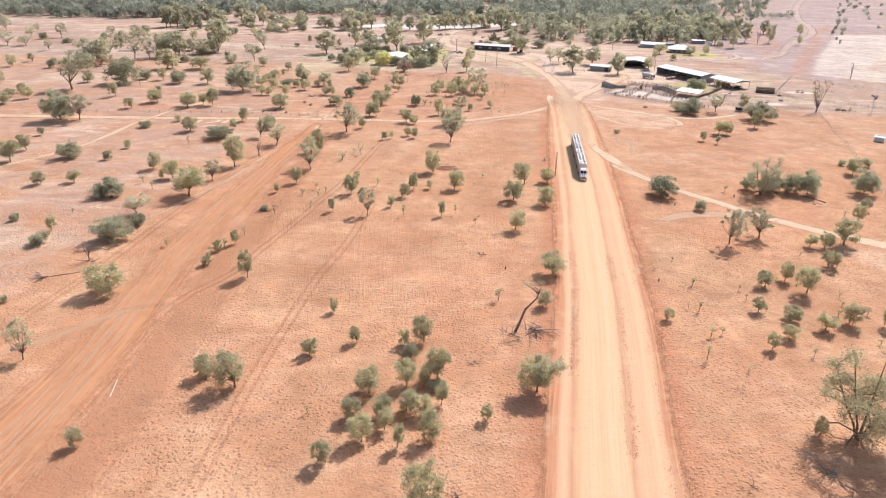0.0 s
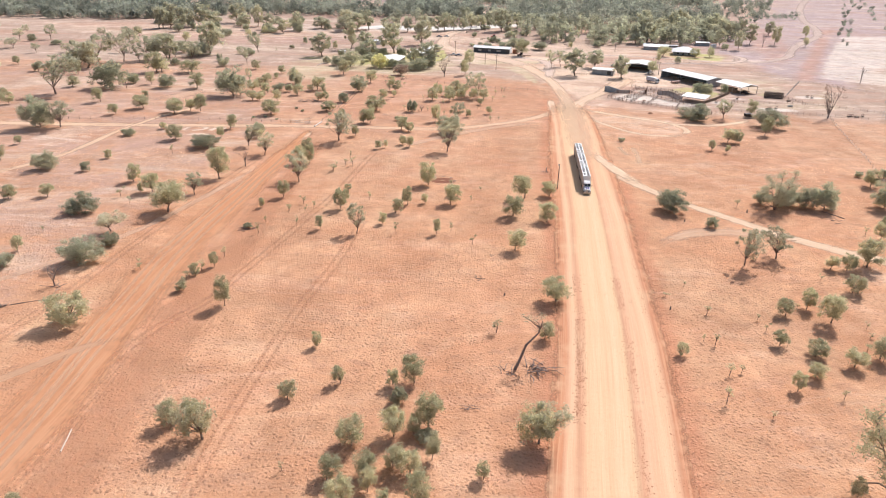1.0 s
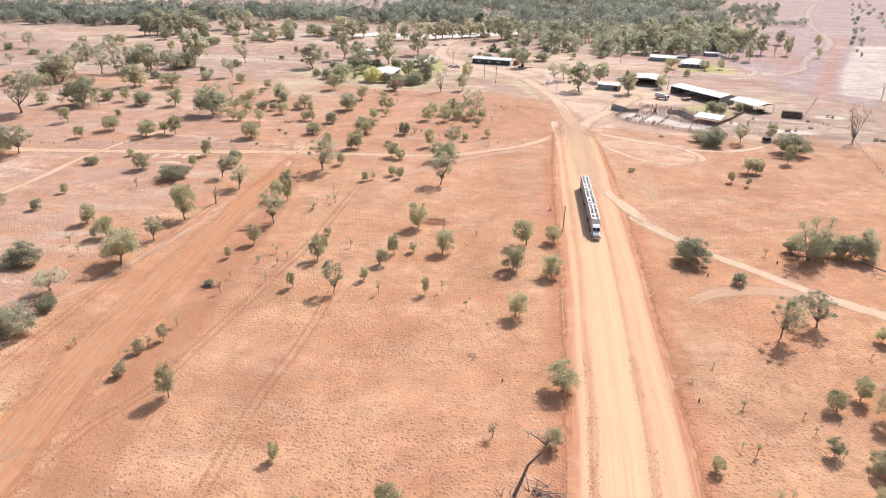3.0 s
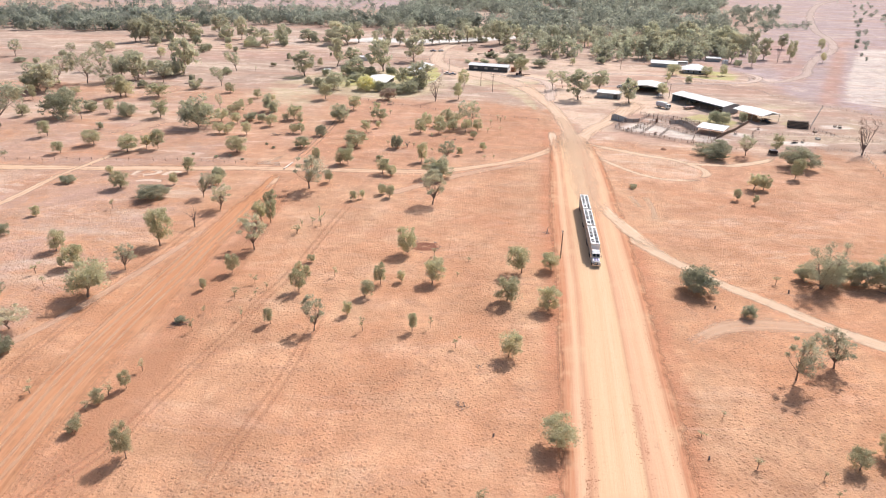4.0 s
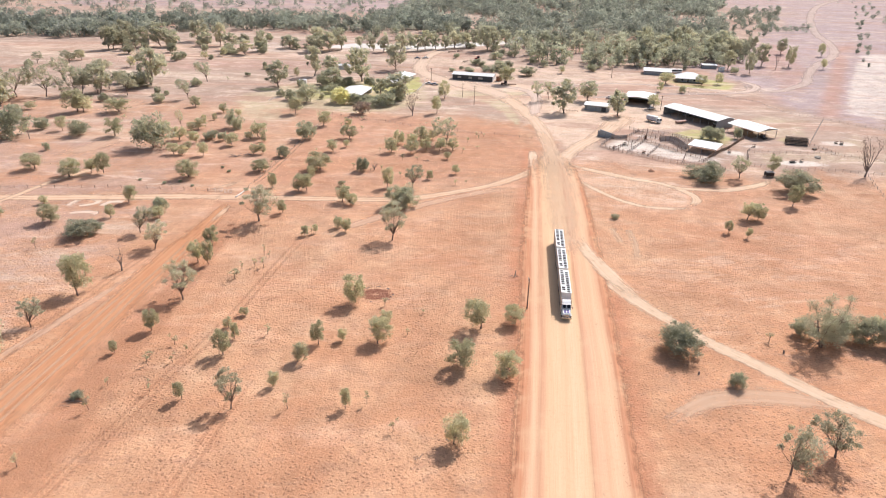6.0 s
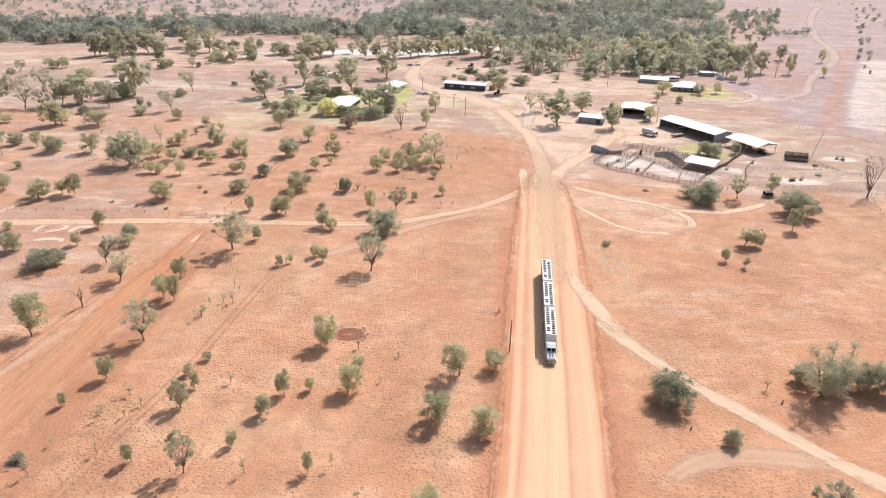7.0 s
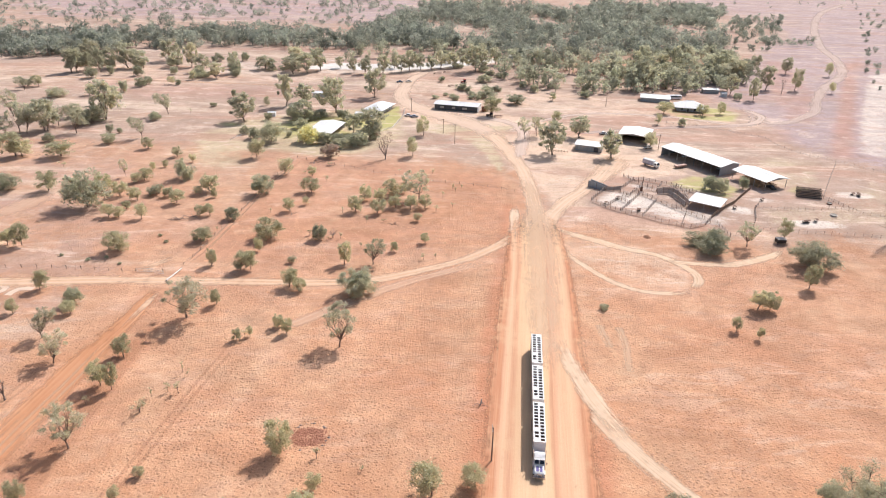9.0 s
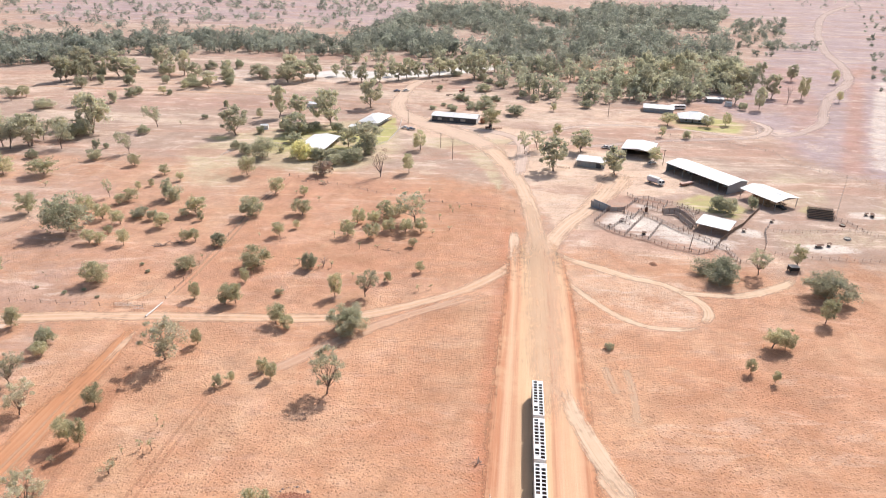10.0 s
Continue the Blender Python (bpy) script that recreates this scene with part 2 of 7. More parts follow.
def soil_road():
    """The graded main road: pale wheel lanes, darker crown seams, red verges."""
    k = Nodes("graded_road_soil", 0.95)
    k.b.inputs["Specular IOR Level"].default_value = 0.05
    uv = k.add("TexCoord").outputs["UV"]
    p = k.spot()
    along = k.noise(k.stretched(uv, 0.9, 0.035), 1.0, 4, 0.6)
    thin = k.noise(k.stretched(uv, 2.2, 0.045), 1.0, 5, 0.68, 0.4)
    fine = k.noise(p, 1.5, 4, 0.65)
    blot = k.noise(p, 0.1, 4, 0.6)
    across = k.math("ADD", k.add("SeparateXYZ", [uv]).outputs[0], k.math("MULTIPLY", k.math("SUBTRACT", along, 0.5), 1.6))
    lane = k.add("MapRange", {"Value": across, "From Min": -12.5, "From Max": 12.5}).outputs[0]
    ramp = k.add("ValToRGB", [lane])
    stops = [(-12.5, (0.51, 0.245, 0.142)), (-10.2, (0.49, 0.228, 0.130)), (-8.9, (0.48, 0.22, 0.126)), (-8.2, (0.60, 0.35, 0.222)), (-7.4, (0.655, 0.42, 0.272)), (-6.7, (0.60, 0.35, 0.22)),
             (-6.1, (0.515, 0.27, 0.165)), (-5.5, (0.575, 0.33, 0.205)), (-4.9, (0.63, 0.405, 0.25)), (-2.6, (0.655, 0.452, 0.282)), (-1.2, (0.625, 0.405, 0.25)), (0.4, (0.665, 0.465, 0.295)), (2.3, (0.63, 0.42, 0.26)),
             (3.0, (0.51, 0.27, 0.168)), (3.7, (0.575, 0.33, 0.21)), (4.6, (0.625, 0.388, 0.25)), (6.0, (0.615, 0.375, 0.237)), (7.2, (0.65, 0.425, 0.272)), (8.7, (0.60, 0.35, 0.218)), (9.4, (0.47, 0.215, 0.124)),
             (10.4, (0.49, 0.228, 0.130)), (12.5, (0.51, 0.25, 0.148))]
    cr = ramp.color_ramp
    while len(cr.elements) < len(stops):
        cr.elements.new(0.5)
    for e, (at, c) in zip(cr.elements, stops):
        e.position, e.color = (at + 12.5) / 25, (*c, 1.0)
    tone = k.mix(k.step(thin, 0.46, 0.66, 0.0, 0.42), ramp.outputs[0], (0.58, 0.34, 0.20))
    wisp = k.noise(k.stretched(uv, 3.4, 0.03), 1.0, 5, 0.7, 0.3)
    tone = k.mix(k.step(wisp, 0.52, 0.68, 0.0, 0.42), tone, (0.655, 0.465, 0.29))
    tone = k.mix(k.step(wisp, 0.46, 0.34, 0.0, 0.22), tone, (0.55, 0.315, 0.19))
    tone = k.mix(k.step(blot, 0.48, 0.7, 0.0, 0.5), tone, (0.62, 0.41, 0.255))
    tone = k.mix(k.step(fine, 0.52, 0.8, 0.0, 0.3), tone, (0.50, 0.26, 0.14))
    k.base(tone)
    k.bump(k.math("ADD", thin, k.math("MULTIPLY", fine, 0.6)), 0.45, 0.12)
    wear = k.math("ADD", k.attribute("edge"), k.math("MULTIPLY", k.math("SUBTRACT", k.noise(p, 0.4, 4, 0.65), 0.5), 1.2))
    wear = k.math("ADD", wear, k.math("MULTIPLY", k.math("SUBTRACT", thin, 0.5), 0.9))
    k.fade(k.step(wear, 0.1, 0.85))
    return k.m


RED_SOIL = soil_ground()
ROAD_SOIL = soil_road()
TRACK_SOIL = soil_track("pale_track_soil", (0.655, 0.44, 0.295), (0.72, 0.515, 0.365), (0.61, 0.385, 0.25), 0.85)
STRIP_SOIL = soil_track("orange_strip_soil", (0.59, 0.285, 0.15), (0.66, 0.39, 0.235), (0.56, 0.262, 0.138), 0.78, False)
STRIP_FAINT = soil_track("faint_strip_soil", (0.57, 0.285, 0.165), (0.62, 0.36, 0.225), (0.54, 0.265, 0.15), 0.34, False)
FAINT_SOIL = soil_track("faint_track_soil", (0.68, 0.45, 0.315), (0.71, 0.49, 0.35), (0.63, 0.39, 0.265), 0.6)
DUST_SOIL = soil_track("powder_dust", (0.72, 0.53, 0.375), (0.75, 0.57, 0.415), (0.68, 0.475, 0.325), 0.85, False)
THIN_DUST = soil_track("thin_powder_dust", (0.70, 0.505, 0.35), (0.73, 0.54, 0.385), (0.66, 0.455, 0.305), 0.42, False)
YARD_SOIL = soil_track("trampled_yard_soil", (0.64, 0.49, 0.40), (0.68, 0.54, 0.45), (0.58, 0.43, 0.345), 0.8)
FLAT_SOIL = soil_track("bleached_flat_soil", (0.62, 0.48, 0.405), (0.66, 0.53, 0.46), (0.56, 0.42, 0.35), 0.7, False)
PALE_YARD = soil_track("pale_lane_soil", (0.69, 0.515, 0.395), (0.735, 0.565, 0.44), (0.65, 0.47, 0.355), 0.88)
JUNCTION_SOIL = soil_track("junction_soil", (0.672, 0.478, 0.338), (0.705, 0.525, 0.385), (0.63, 0.43, 0.298), 0.9)
APRON_SOIL = soil_track("bleached_apron_soil", (0.685, 0.51, 0.385), (0.725, 0.555, 0.425), (0.655, 0.475, 0.352), 0.8)
SPUR_SOIL = soil_track("bleached_spur_soil", (0.68, 0.46, 0.315), (0.71, 0.495, 0.35), (0.65, 0.425, 0.285), 0.6)
# muddy water whose base colour is whitened to stand in for reflected sky
SKY_PALE_WATER = plain("muddy_river_water", (0.76, 0.70, 0.63), (0.66, 0.59, 0.52), 0.45, grain=0.0, scale=0.1)
RUT_PALE = soil_track("pale_rut_soil", (0.66, 0.42, 0.27), (0.70, 0.47, 0.32), (0.62, 0.37, 0.23), 0.5, False)
RUT_SOIL = soil_track("red_rut_soil", (0.52, 0.25, 0.145), (0.56, 0.29, 0.18), (0.50, 0.24, 0.145), 0.2, False)
BARK = plain("grey_brown_bark", (0.29, 0.215, 0.172), (0.20, 0.142, 0.112), 0.9, scale=2.0, bump=0.5)
PALE_BARK = plain("pale_gum_bark", (0.36, 0.28, 0.22), (0.20, 0.15, 0.12), 0.85, scale=1.5, bump=0.4)
DEAD_WOOD = plain("weathered_dead_wood", (0.30, 0.24, 0.21), (0.20, 0.15, 0.13), 0.9, scale=2.0, bump=0.4)
LEAF_OLIVE = foliage("olive_leaves", (0.184, 0.178, 0.120), (0.314, 0.302, 0.208), (0.356, 0.322, 0.236), 1.0)
LEAF_DARK = foliage("dark_shrub_leaves", (0.149, 0.156, 0.119), (0.265, 0.266, 0.202), (0.313, 0.286, 0.221), 1.0)
LEAF_GUM = foliage("gum_leaves", (0.181, 0.184, 0.145), (0.311, 0.305, 0.238), (0.362, 0.324, 0.254), 1.0)
LEAF_YELLOW = foliage("yellow_green_leaves", (0.33, 0.315, 0.165), (0.50, 0.47, 0.28), (0.50, 0.46, 0.30), 0.8)
LEAF_PURPLE = foliage("purplish_leaves", (0.21, 0.15, 0.135), (0.33, 0.25, 0.215), (0.30, 0.26, 0.20), 0.8)
LEAF_RED = foliage("dry_reddish_twigs", (0.27, 0.185, 0.155), (0.37, 0.27, 0.23), (0.34, 0.25, 0.21), 0.4)
GRASS_DRY = foliage("dry_tussock", (0.40, 0.25, 0.165), (0.54, 0.35, 0.235), (0.52, 0.36, 0.25), 0.9)
SALTBUSH = foliage("saltbush", (0.20, 0.165, 0.115), (0.32, 0.27, 0.195), (0.34, 0.28, 0.20), 0.8)
ROOF_WHITE = corrugated("white_roof_sheet", (0.76, 0.755, 0.735), (0.64, 0.62, 0.59), 0.5)
WALL_GREY = corrugated("grey_wall_sheet", (0.36, 0.37, 0.38), (0.28, 0.27, 0.26), 0.5)
WALL_DARK = corrugated("dark_wall_sheet", (0.09, 0.09, 0.095), (0.13, 0.115, 0.10), 0.5)
WALL_WHITE = corrugated("white_wall_sheet", (0.74, 0.74, 0.72), (0.60, 0.58, 0.55), 0.5)
STEEL = plain("galvanised_steel", (0.42, 0.41, 0.40), (0.30, 0.27, 0.25), 0.5, 0.5)
RUST = plain("rusty_pipe", (0.26, 0.15, 0.10), (0.17, 0.10, 0.075), 0.8)
RAIL_GREY = plain("weathered_rail", (0.50, 0.43, 0.38), (0.37, 0.30, 0.26), 0.8)
TIMBER = plain("weathered_timber", (0.24, 0.17, 0.125), (0.16, 0.115, 0.09), 0.9)
DARK = plain("shadowed_steel", (0.045, 0.04, 0.04), (0.07, 0.055, 0.045), 0.8)
MUDDY_DECK = plain("dung_brown_deck", (0.20, 0.125, 0.10), (0.12, 0.08, 0.07), 0.9)
RUBBER = plain("dusty_rubber", (0.04, 0.035, 0.033), (0.10, 0.075, 0.06), 0.9)
PAINT_WHITE = plain("white_paint", (0.80, 0.79, 0.77), (0.70, 0.66, 0.62), 0.35)
PAINT_BLUE = plain("violet_blue_paint", (0.12, 0.10, 0.30), (0.17, 0.14, 0.30), 0.35)
PAINT_LILAC = plain("lilac_stripe_paint", (0.34, 0.28, 0.46), (0.42, 0.36, 0.50), 0.4)
PAINT_RED = plain("red_paint", (0.50, 0.05, 0.04), (0.36, 0.05, 0.04), 0.4)
GLASS = plain("dark_window_glass", (0.025, 0.03, 0.04), (0.03, 0.03, 0.035), 0.08, grain=0.0)
CHROME = plain("dusty_chrome", (0.60, 0.58, 0.56), (0.45, 0.40, 0.37), 0.25, 0.9)
CONCRETE = plain("pale_concrete", (0.55, 0.50, 0.45), (0.45, 0.39, 0.34), 0.9)
WATER = plain("muddy_water", (0.30, 0.27, 0.22), (0.26, 0.23, 0.19), 0.06, grain=0.0)


# ---- mesh helpers ----
def empty(name, m, label="", category="", group="", kind=""):
    ob = new(name)
    ob.empty_display_size = 0.5
    ob.matrix_world = m
    return tagged(ob, label, category, group, kind)


def shape(name, bm, material, parent=None, label="", smooth=False):
    me = bpy.data.meshes.new(name)
    bm.to_mesh(me)
    bm.free()
    me.materials.append(material)
    if smooth:
        me.polygons.foreach_set("use_smooth", [True] * len(me.polygons))
    ob = new(name, me)
    if parent is not None:
        ob.parent = parent
    return tagged(ob, label)


part = shape


def again(ob, m, parent=None):
    """One more object on the same mesh."""
    o = new(ob.name.split(".")[0], ob.data)
    o.parent = parent or ob.parent
    o.matrix_basis = m
    return o


def arrays(name, verts, faces, material, parent=None):
    me = bpy.data.meshes.new(name)
    me.from_pydata(verts, [], faces)
    me.materials.append(material)
    ob = new(name, me)
    if parent is not None:
        ob.parent = parent
    return ob


def add_box(bm, x0, y0, z0, x1, y1, z1, bevel=0.0):
    made = bmesh.ops.create_cube(bm, size=1.0, matrix=Matrix.LocRotScale(
        ((x0 + x1) / 2, (y0 + y1) / 2, (z0 + z1) / 2), None, (x1 - x0, y1 - y0, z1 - z0)))
    if bevel:
        edges = {e for v in made["verts"] for e in v.link_edges}
        bmesh.ops.bevel(bm, geom=list(edges), offset=bevel, segments=2, affect="EDGES", profile=0.5)
    return bm


def box(x0, y0, z0, x1, y1, z1, bevel=0.0):
    return add_box(bmesh.new(), x0, y0, z0, x1, y1, z1, bevel)


def add_prism(bm, outline, axis, a, b):
    """An outline in the plane across an axis ("x" or "y"), drawn out from a to b."""
    ring = []
    for s in (a, b):
        ring.append([bm.verts.new((s, u, v) if axis == "x" else (u, s, v)) for u, v in outline])
    n = len(outline)
    for i in range(n):
        bm.faces.new((ring[0][i], ring[0][(i + 1) % n], ring[1][(i + 1) % n], ring[1][i]))
    bm.faces.new(ring[0][::-1])
    bm.faces.new(ring[1])
    bmesh.ops.recalc_face_normals(bm, faces=bm.faces[:])
    return bm


def add_tube(bm, points, radii, sides=6):
    """A tapered limb through points."""
    rings = []
    pts = [Vector(q) for q in points]
    for i, q in enumerate(pts):
        way = (pts[min(i + 1, len(pts) - 1)] - pts[max(i - 1, 0)]).normalized()
        side = way.orthogonal().normalized()
        up = way.cross(side)
        rings.append([bm.verts.new(q + radii[i] * (math.cos(2 * math.pi * j / sides) * side + math.sin(2 * math.pi * j / sides) * up)) for j in range(sides)])
    for a, b in zip(rings, rings[1:]):
        for j in range(sides):
            bm.faces.new((a[j], a[(j + 1) % sides], b[(j + 1) % sides], b[j]))
    bm.faces.new(rings[-1])
    bm.faces.new(rings[0][::-1])
    return bm


def rod(a, b, r, sides=6):
    return add_tube(bmesh.new(), [a, b], [r, r], sides)


def place(x, y, along, z=0.0):
    """A pose whose x axis runs along the plan direction given."""
    return Matrix.Translation((x, y, z)) @ Matrix.Rotation(math.atan2(along[1], along[0]), 4, "Z")


# ---- the ground: one sheet to the horizon, with masks of what covers it and of painted haze ----
def spread(lo, hi, step, far):
    """Grid lines: even from lo to hi, then ever wider out to far."""
    inner = list(np.arange(lo, hi + step, step))
    d, a, b = step, inner[0], inner[-1]
    before, after = [], []
    while a > -far:
        d *= 1.35
        a, b = a - d, b + d
        before.append(a)
        after.append(b)
    return np.array(before[::-1] + inner + after)


GX, GY = spread(-230, 330, 2.5, 4800), spread(45, 640, 2.5, 4800)
XX, YY = np.meshgrid(GX, GY)


def soft_blob(cx, cy, rx, ry, turn=0.0):
    a = radians(turn)
    u, v = (XX - cx) * math.cos(a) + (YY - cy) * math.sin(a), -(XX - cx) * math.sin(a) + (YY - cy) * math.cos(a)
    d = np.sqrt((u / rx) ** 2 + (v / ry) ** 2)
    return np.clip(1.5 - d, 0, 1) * 1.0


def soft_area(corners, soft=4.0):
    """Inside a polygon 1, outside 0, with a soft rim."""
    inside = np.zeros(XX.shape, bool)
    near = np.full(XX.shape, 1e9)
    n = len(corners)
    for i in range(n):
        (x1, y1), (x2, y2) = corners[i], corners[(i + 1) % n]
        crosses = ((y1 > YY) != (y2 > YY)) & (XX < (x2 - x1) * (YY - y1) / (y2 - y1 + 1e-9) + x1)
        inside ^= crosses
        t = np.clip(((XX - x1) * (x2 - x1) + (YY - y1) * (y2 - y1)) / ((x2 - x1) ** 2 + (y2 - y1) ** 2), 0, 1)
        near = np.minimum(near, np.hypot(XX - x1 - t * (x2 - x1), YY - y1 - t * (y2 - y1)))
    signed = np.where(inside, near, -near)
    return np.clip(0.5 + signed / (2 * soft), 0, 1)


def soft_line(points, half, soft=3.0):
    near = np.full(XX.shape, 1e9)
    for (x1, y1), (x2, y2) in zip(points, points[1:]):
        t = np.clip(((XX - x1) * (x2 - x1) + (YY - y1) * (y2 - y1)) / ((x2 - x1) ** 2 + (y2 - y1) ** 2), 0, 1)
        near = np.minimum(near, np.hypot(XX - x1 - t * (x2 - x1), YY - y1 - t * (y2 - y1)))
    return np.clip(0.5 + (half - near) / (2 * soft), 0, 1)


def most(*masks):
    return np.maximum.reduce(masks)


MASKS = {
    # rises with y: distance haze painted into the soil colour
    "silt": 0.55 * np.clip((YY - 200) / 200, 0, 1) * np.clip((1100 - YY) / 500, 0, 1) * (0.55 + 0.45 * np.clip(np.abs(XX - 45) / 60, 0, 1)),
    "red": most(0.44 * soft_line([(-64, 40), (-60, 140), (-54, 280)], 15, 9), 0.5 * soft_area([(-62, 300), (50, 306), (58, 345), (54, 398), (-10, 420), (-48, 425)], 8),
                0.55 * soft_area([(36, 335), (56, 330), (56, 398), (30, 402)], 4), 0.92 * soft_line([(3.5, 0), (15, 80), (24, 122), (28.5, 155), (34, 198), (38.5, 244), (44, 285), (49.5, 332), (53, 360)], 3.4, 4),
                0.85 * soft_line([(26, 0), (39, 80), (45.5, 117), (52.5, 161), (61.5, 225)], 3.2, 3.5), 0.4 * soft_line([(64, 250), (68.5, 296)], 2, 3), 0.4 * soft_area([(-140, 300), (-62, 300), (-50, 420), (-110, 420)], 20)),
    # dusty ground; its y ramps also paint distance haze into the colour
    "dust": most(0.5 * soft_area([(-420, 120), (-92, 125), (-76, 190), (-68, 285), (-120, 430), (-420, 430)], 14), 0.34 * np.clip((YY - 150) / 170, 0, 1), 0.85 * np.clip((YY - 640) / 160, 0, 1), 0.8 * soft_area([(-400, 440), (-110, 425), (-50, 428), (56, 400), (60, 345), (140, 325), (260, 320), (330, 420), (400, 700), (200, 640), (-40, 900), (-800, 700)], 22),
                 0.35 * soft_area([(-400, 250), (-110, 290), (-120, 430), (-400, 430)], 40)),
    # mauve flats; the y ramps add far haze to the soil colour
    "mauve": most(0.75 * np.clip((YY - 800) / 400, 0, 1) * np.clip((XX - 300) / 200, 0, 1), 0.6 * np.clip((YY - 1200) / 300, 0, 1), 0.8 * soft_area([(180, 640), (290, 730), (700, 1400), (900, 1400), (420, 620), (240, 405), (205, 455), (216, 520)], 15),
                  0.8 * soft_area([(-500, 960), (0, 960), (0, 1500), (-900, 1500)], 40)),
    "sand": most(1.1 * soft_area([(4, 530), (17, 510), (45, 507), (72, 494), (96, 470), (112, 445), (126, 442), (136, 428), (138, 404), (121, 399), (108, 398), (93, 391), (85, 374), (79, 364), (73, 372), (62, 400), (55, 420), (49, 459), (36, 483), (14, 484), (4, 494)], 4), 0.95 * soft_area([(66, 372), (90, 385), (104, 402), (128, 408), (150, 412), (138, 440), (128, 460), (90, 450), (66, 420)], 8), 0.9 * soft_area([(58, 400), (92, 392), (132, 405), (152, 420), (135, 436), (118, 452), (112, 480), (70, 510), (30, 525), (-4, 545), (-6, 520), (30, 500), (50, 470), (60, 440)], 8), 0.75 * soft_area([(75, 345), (110, 335), (150, 330), (150, 345), (120, 340), (86, 362), (92, 395), (75, 400), (68, 370)], 5),
                 0.6 * soft_area([(-10, 560), (40, 520), (180, 480), (240, 480), (160, 575), (60, 600), (10, 660), (-40, 640)], 18),
                 0.5 * soft_area([(180, 440), (220, 440), (200, 470), (150, 500), (140, 470)], 10), 0.55 * soft_area([(-260, 560), (-60, 590), (-20, 650), (-160, 660), (-420, 640)], 15),
                 0.28 * soft_blob(95, 215, 30, 18, 20), 0.25 * soft_blob(105, 250, 34, 20, -20), 0.5 * soft_area([(60, 280), (75, 300), (110, 290), (110, 318), (75, 335), (64, 330)], 6),
                 0.3 * soft_area([(240, 430), (330, 430), (430, 600), (330, 640)], 10), 0.5 * soft_area([(-330, 560), (-120, 520), (-110, 610), (-330, 680)], 20),
                 0.12 * soft_blob(-20, 100, 40, 30), 0.3 * soft_blob(70, 90, 25, 30), 0.45 * soft_blob(20, 430, 18, 14), 0.62 * soft_blob(119, 153, 22, 9, -32), 0.72 * soft_area([(-160, 255), (-146, 250), (-138, 285), (-160, 284)], 6), 0.6 * soft_area([(-120, 298), (-66, 299), (-60, 304), (-110, 310)], 3)),
    "clay": most(0.44 * soft_area([(-420, 90), (-88, 110), (-74, 190), (-66, 285), (-62, 300), (-112, 420), (-420, 430)], 12), 0.75 * soft_line([(228, 440), (262, 500), (340, 637), (500, 920), (640, 1180)], 8, 6), 0.6 * soft_area([(226, 500), (250, 500), (300, 600), (345, 740), (320, 760), (270, 650)], 10), 0.55 * soft_area([(-150, 520), (-60, 540), (-60, 580), (-200, 590), (-260, 560)], 15), 0.5 * soft_area([(160, 440), (220, 460), (235, 500), (190, 490)], 8)),
    "straw": most(0.62 * soft_area([(-102.0, 403.6), (-106.3, 424.9), (-83.8, 440.7), (-61.2, 430.5), (-50.2, 397.7), (-73.9, 392.7)], 14), 0.85 * soft_area([(-92, 412), (-55, 425), (-25, 414), (4, 440), (8, 470), (4, 482), (-3, 530), (-85, 495), (-105, 450)], 8), 0.95 * soft_area([(8, 484), (28, 485), (37, 483), (46, 471), (51, 453), (55, 429), (54.5, 402), (51, 402), (47, 427), (40, 447), (31, 461), (18, 466)], 2.5), 0.34 * soft_area([(-10, 412), (52, 400), (46, 430), (30, 460), (5, 470)], 6),
                  0.55 * soft_area([(165, 385), (190, 385), (215, 430), (190, 440), (160, 420)], 6),
                  0.5 * soft_area([(150, 345), (215, 345), (225, 410), (190, 372), (150, 366)], 6), 1.0 * soft_area([(46, 488), (69, 483), (58, 461)], 2)),
    "chalk": most(0.85 * soft_blob(145, 361, 6, 5), 0.7 * soft_blob(159, 373, 6, 4), 0.95 * soft_blob(168, 348, 11, 4.5, -4), 0.85 * soft_blob(201, 381, 9, 4.5),
                  0.8 * soft_area([(88, 368), (98, 357), (120, 346), (132, 341), (138, 352), (118, 364), (108, 378), (96, 380)], 4), 0.75 * soft_area([(106, 392), (124, 383), (120, 378), (106, 384)], 3),
                  0.55 * soft_area([(-173, 658), (-150, 678), (-131, 686), (-110, 640), (-70, 634), (-68, 621), (-112, 614), (-160, 619)], 8), 0.6 * soft_area([(-76, 626), (-20, 634), (20, 656), (70, 690), (76, 722), (40, 712), (0, 690), (-50, 712), (-86, 700)], 6),
                  0.64 * soft_area([(238, 444), (269, 499.6), (351, 637), (390, 700), (470, 700), (520, 560), (300, 400)], 4), 0.55 * soft_blob(130, 345, 8, 6)),
    "lawn": most(0.6 * soft_area([(-65.7, 474.6), (-53.5, 480.1), (-48.8, 461.0), (-49.9, 445.1), (-65.2, 449.7)], 2.5), soft_area([(-10, 464), (-3, 471), (1, 499), (-2, 528), (-9, 522), (-12, 480)], 1.5), 0.74 * soft_area([(-66, 468), (-52, 452), (-12, 455), (-12, 495), (-50, 500), (-62, 490)], 3),
                 0.8 * soft_area([(160, 541), (170, 508), (200, 506), (214, 530), (196, 548)], 4), 0.72 * soft_area([(122, 391), (132, 382), (146, 372), (156, 385), (152, 398), (140, 404)], 3),
                 0.6 * soft_area([(172, 384), (180, 380), (190, 386), (182, 394)], 2), 0.7 * soft_blob(-93, 474, 8, 5)),
}
ny, nx = XX.shape
corner = (np.arange(ny - 1)[:, None] * nx + np.arange(nx - 1)[None]).ravel()
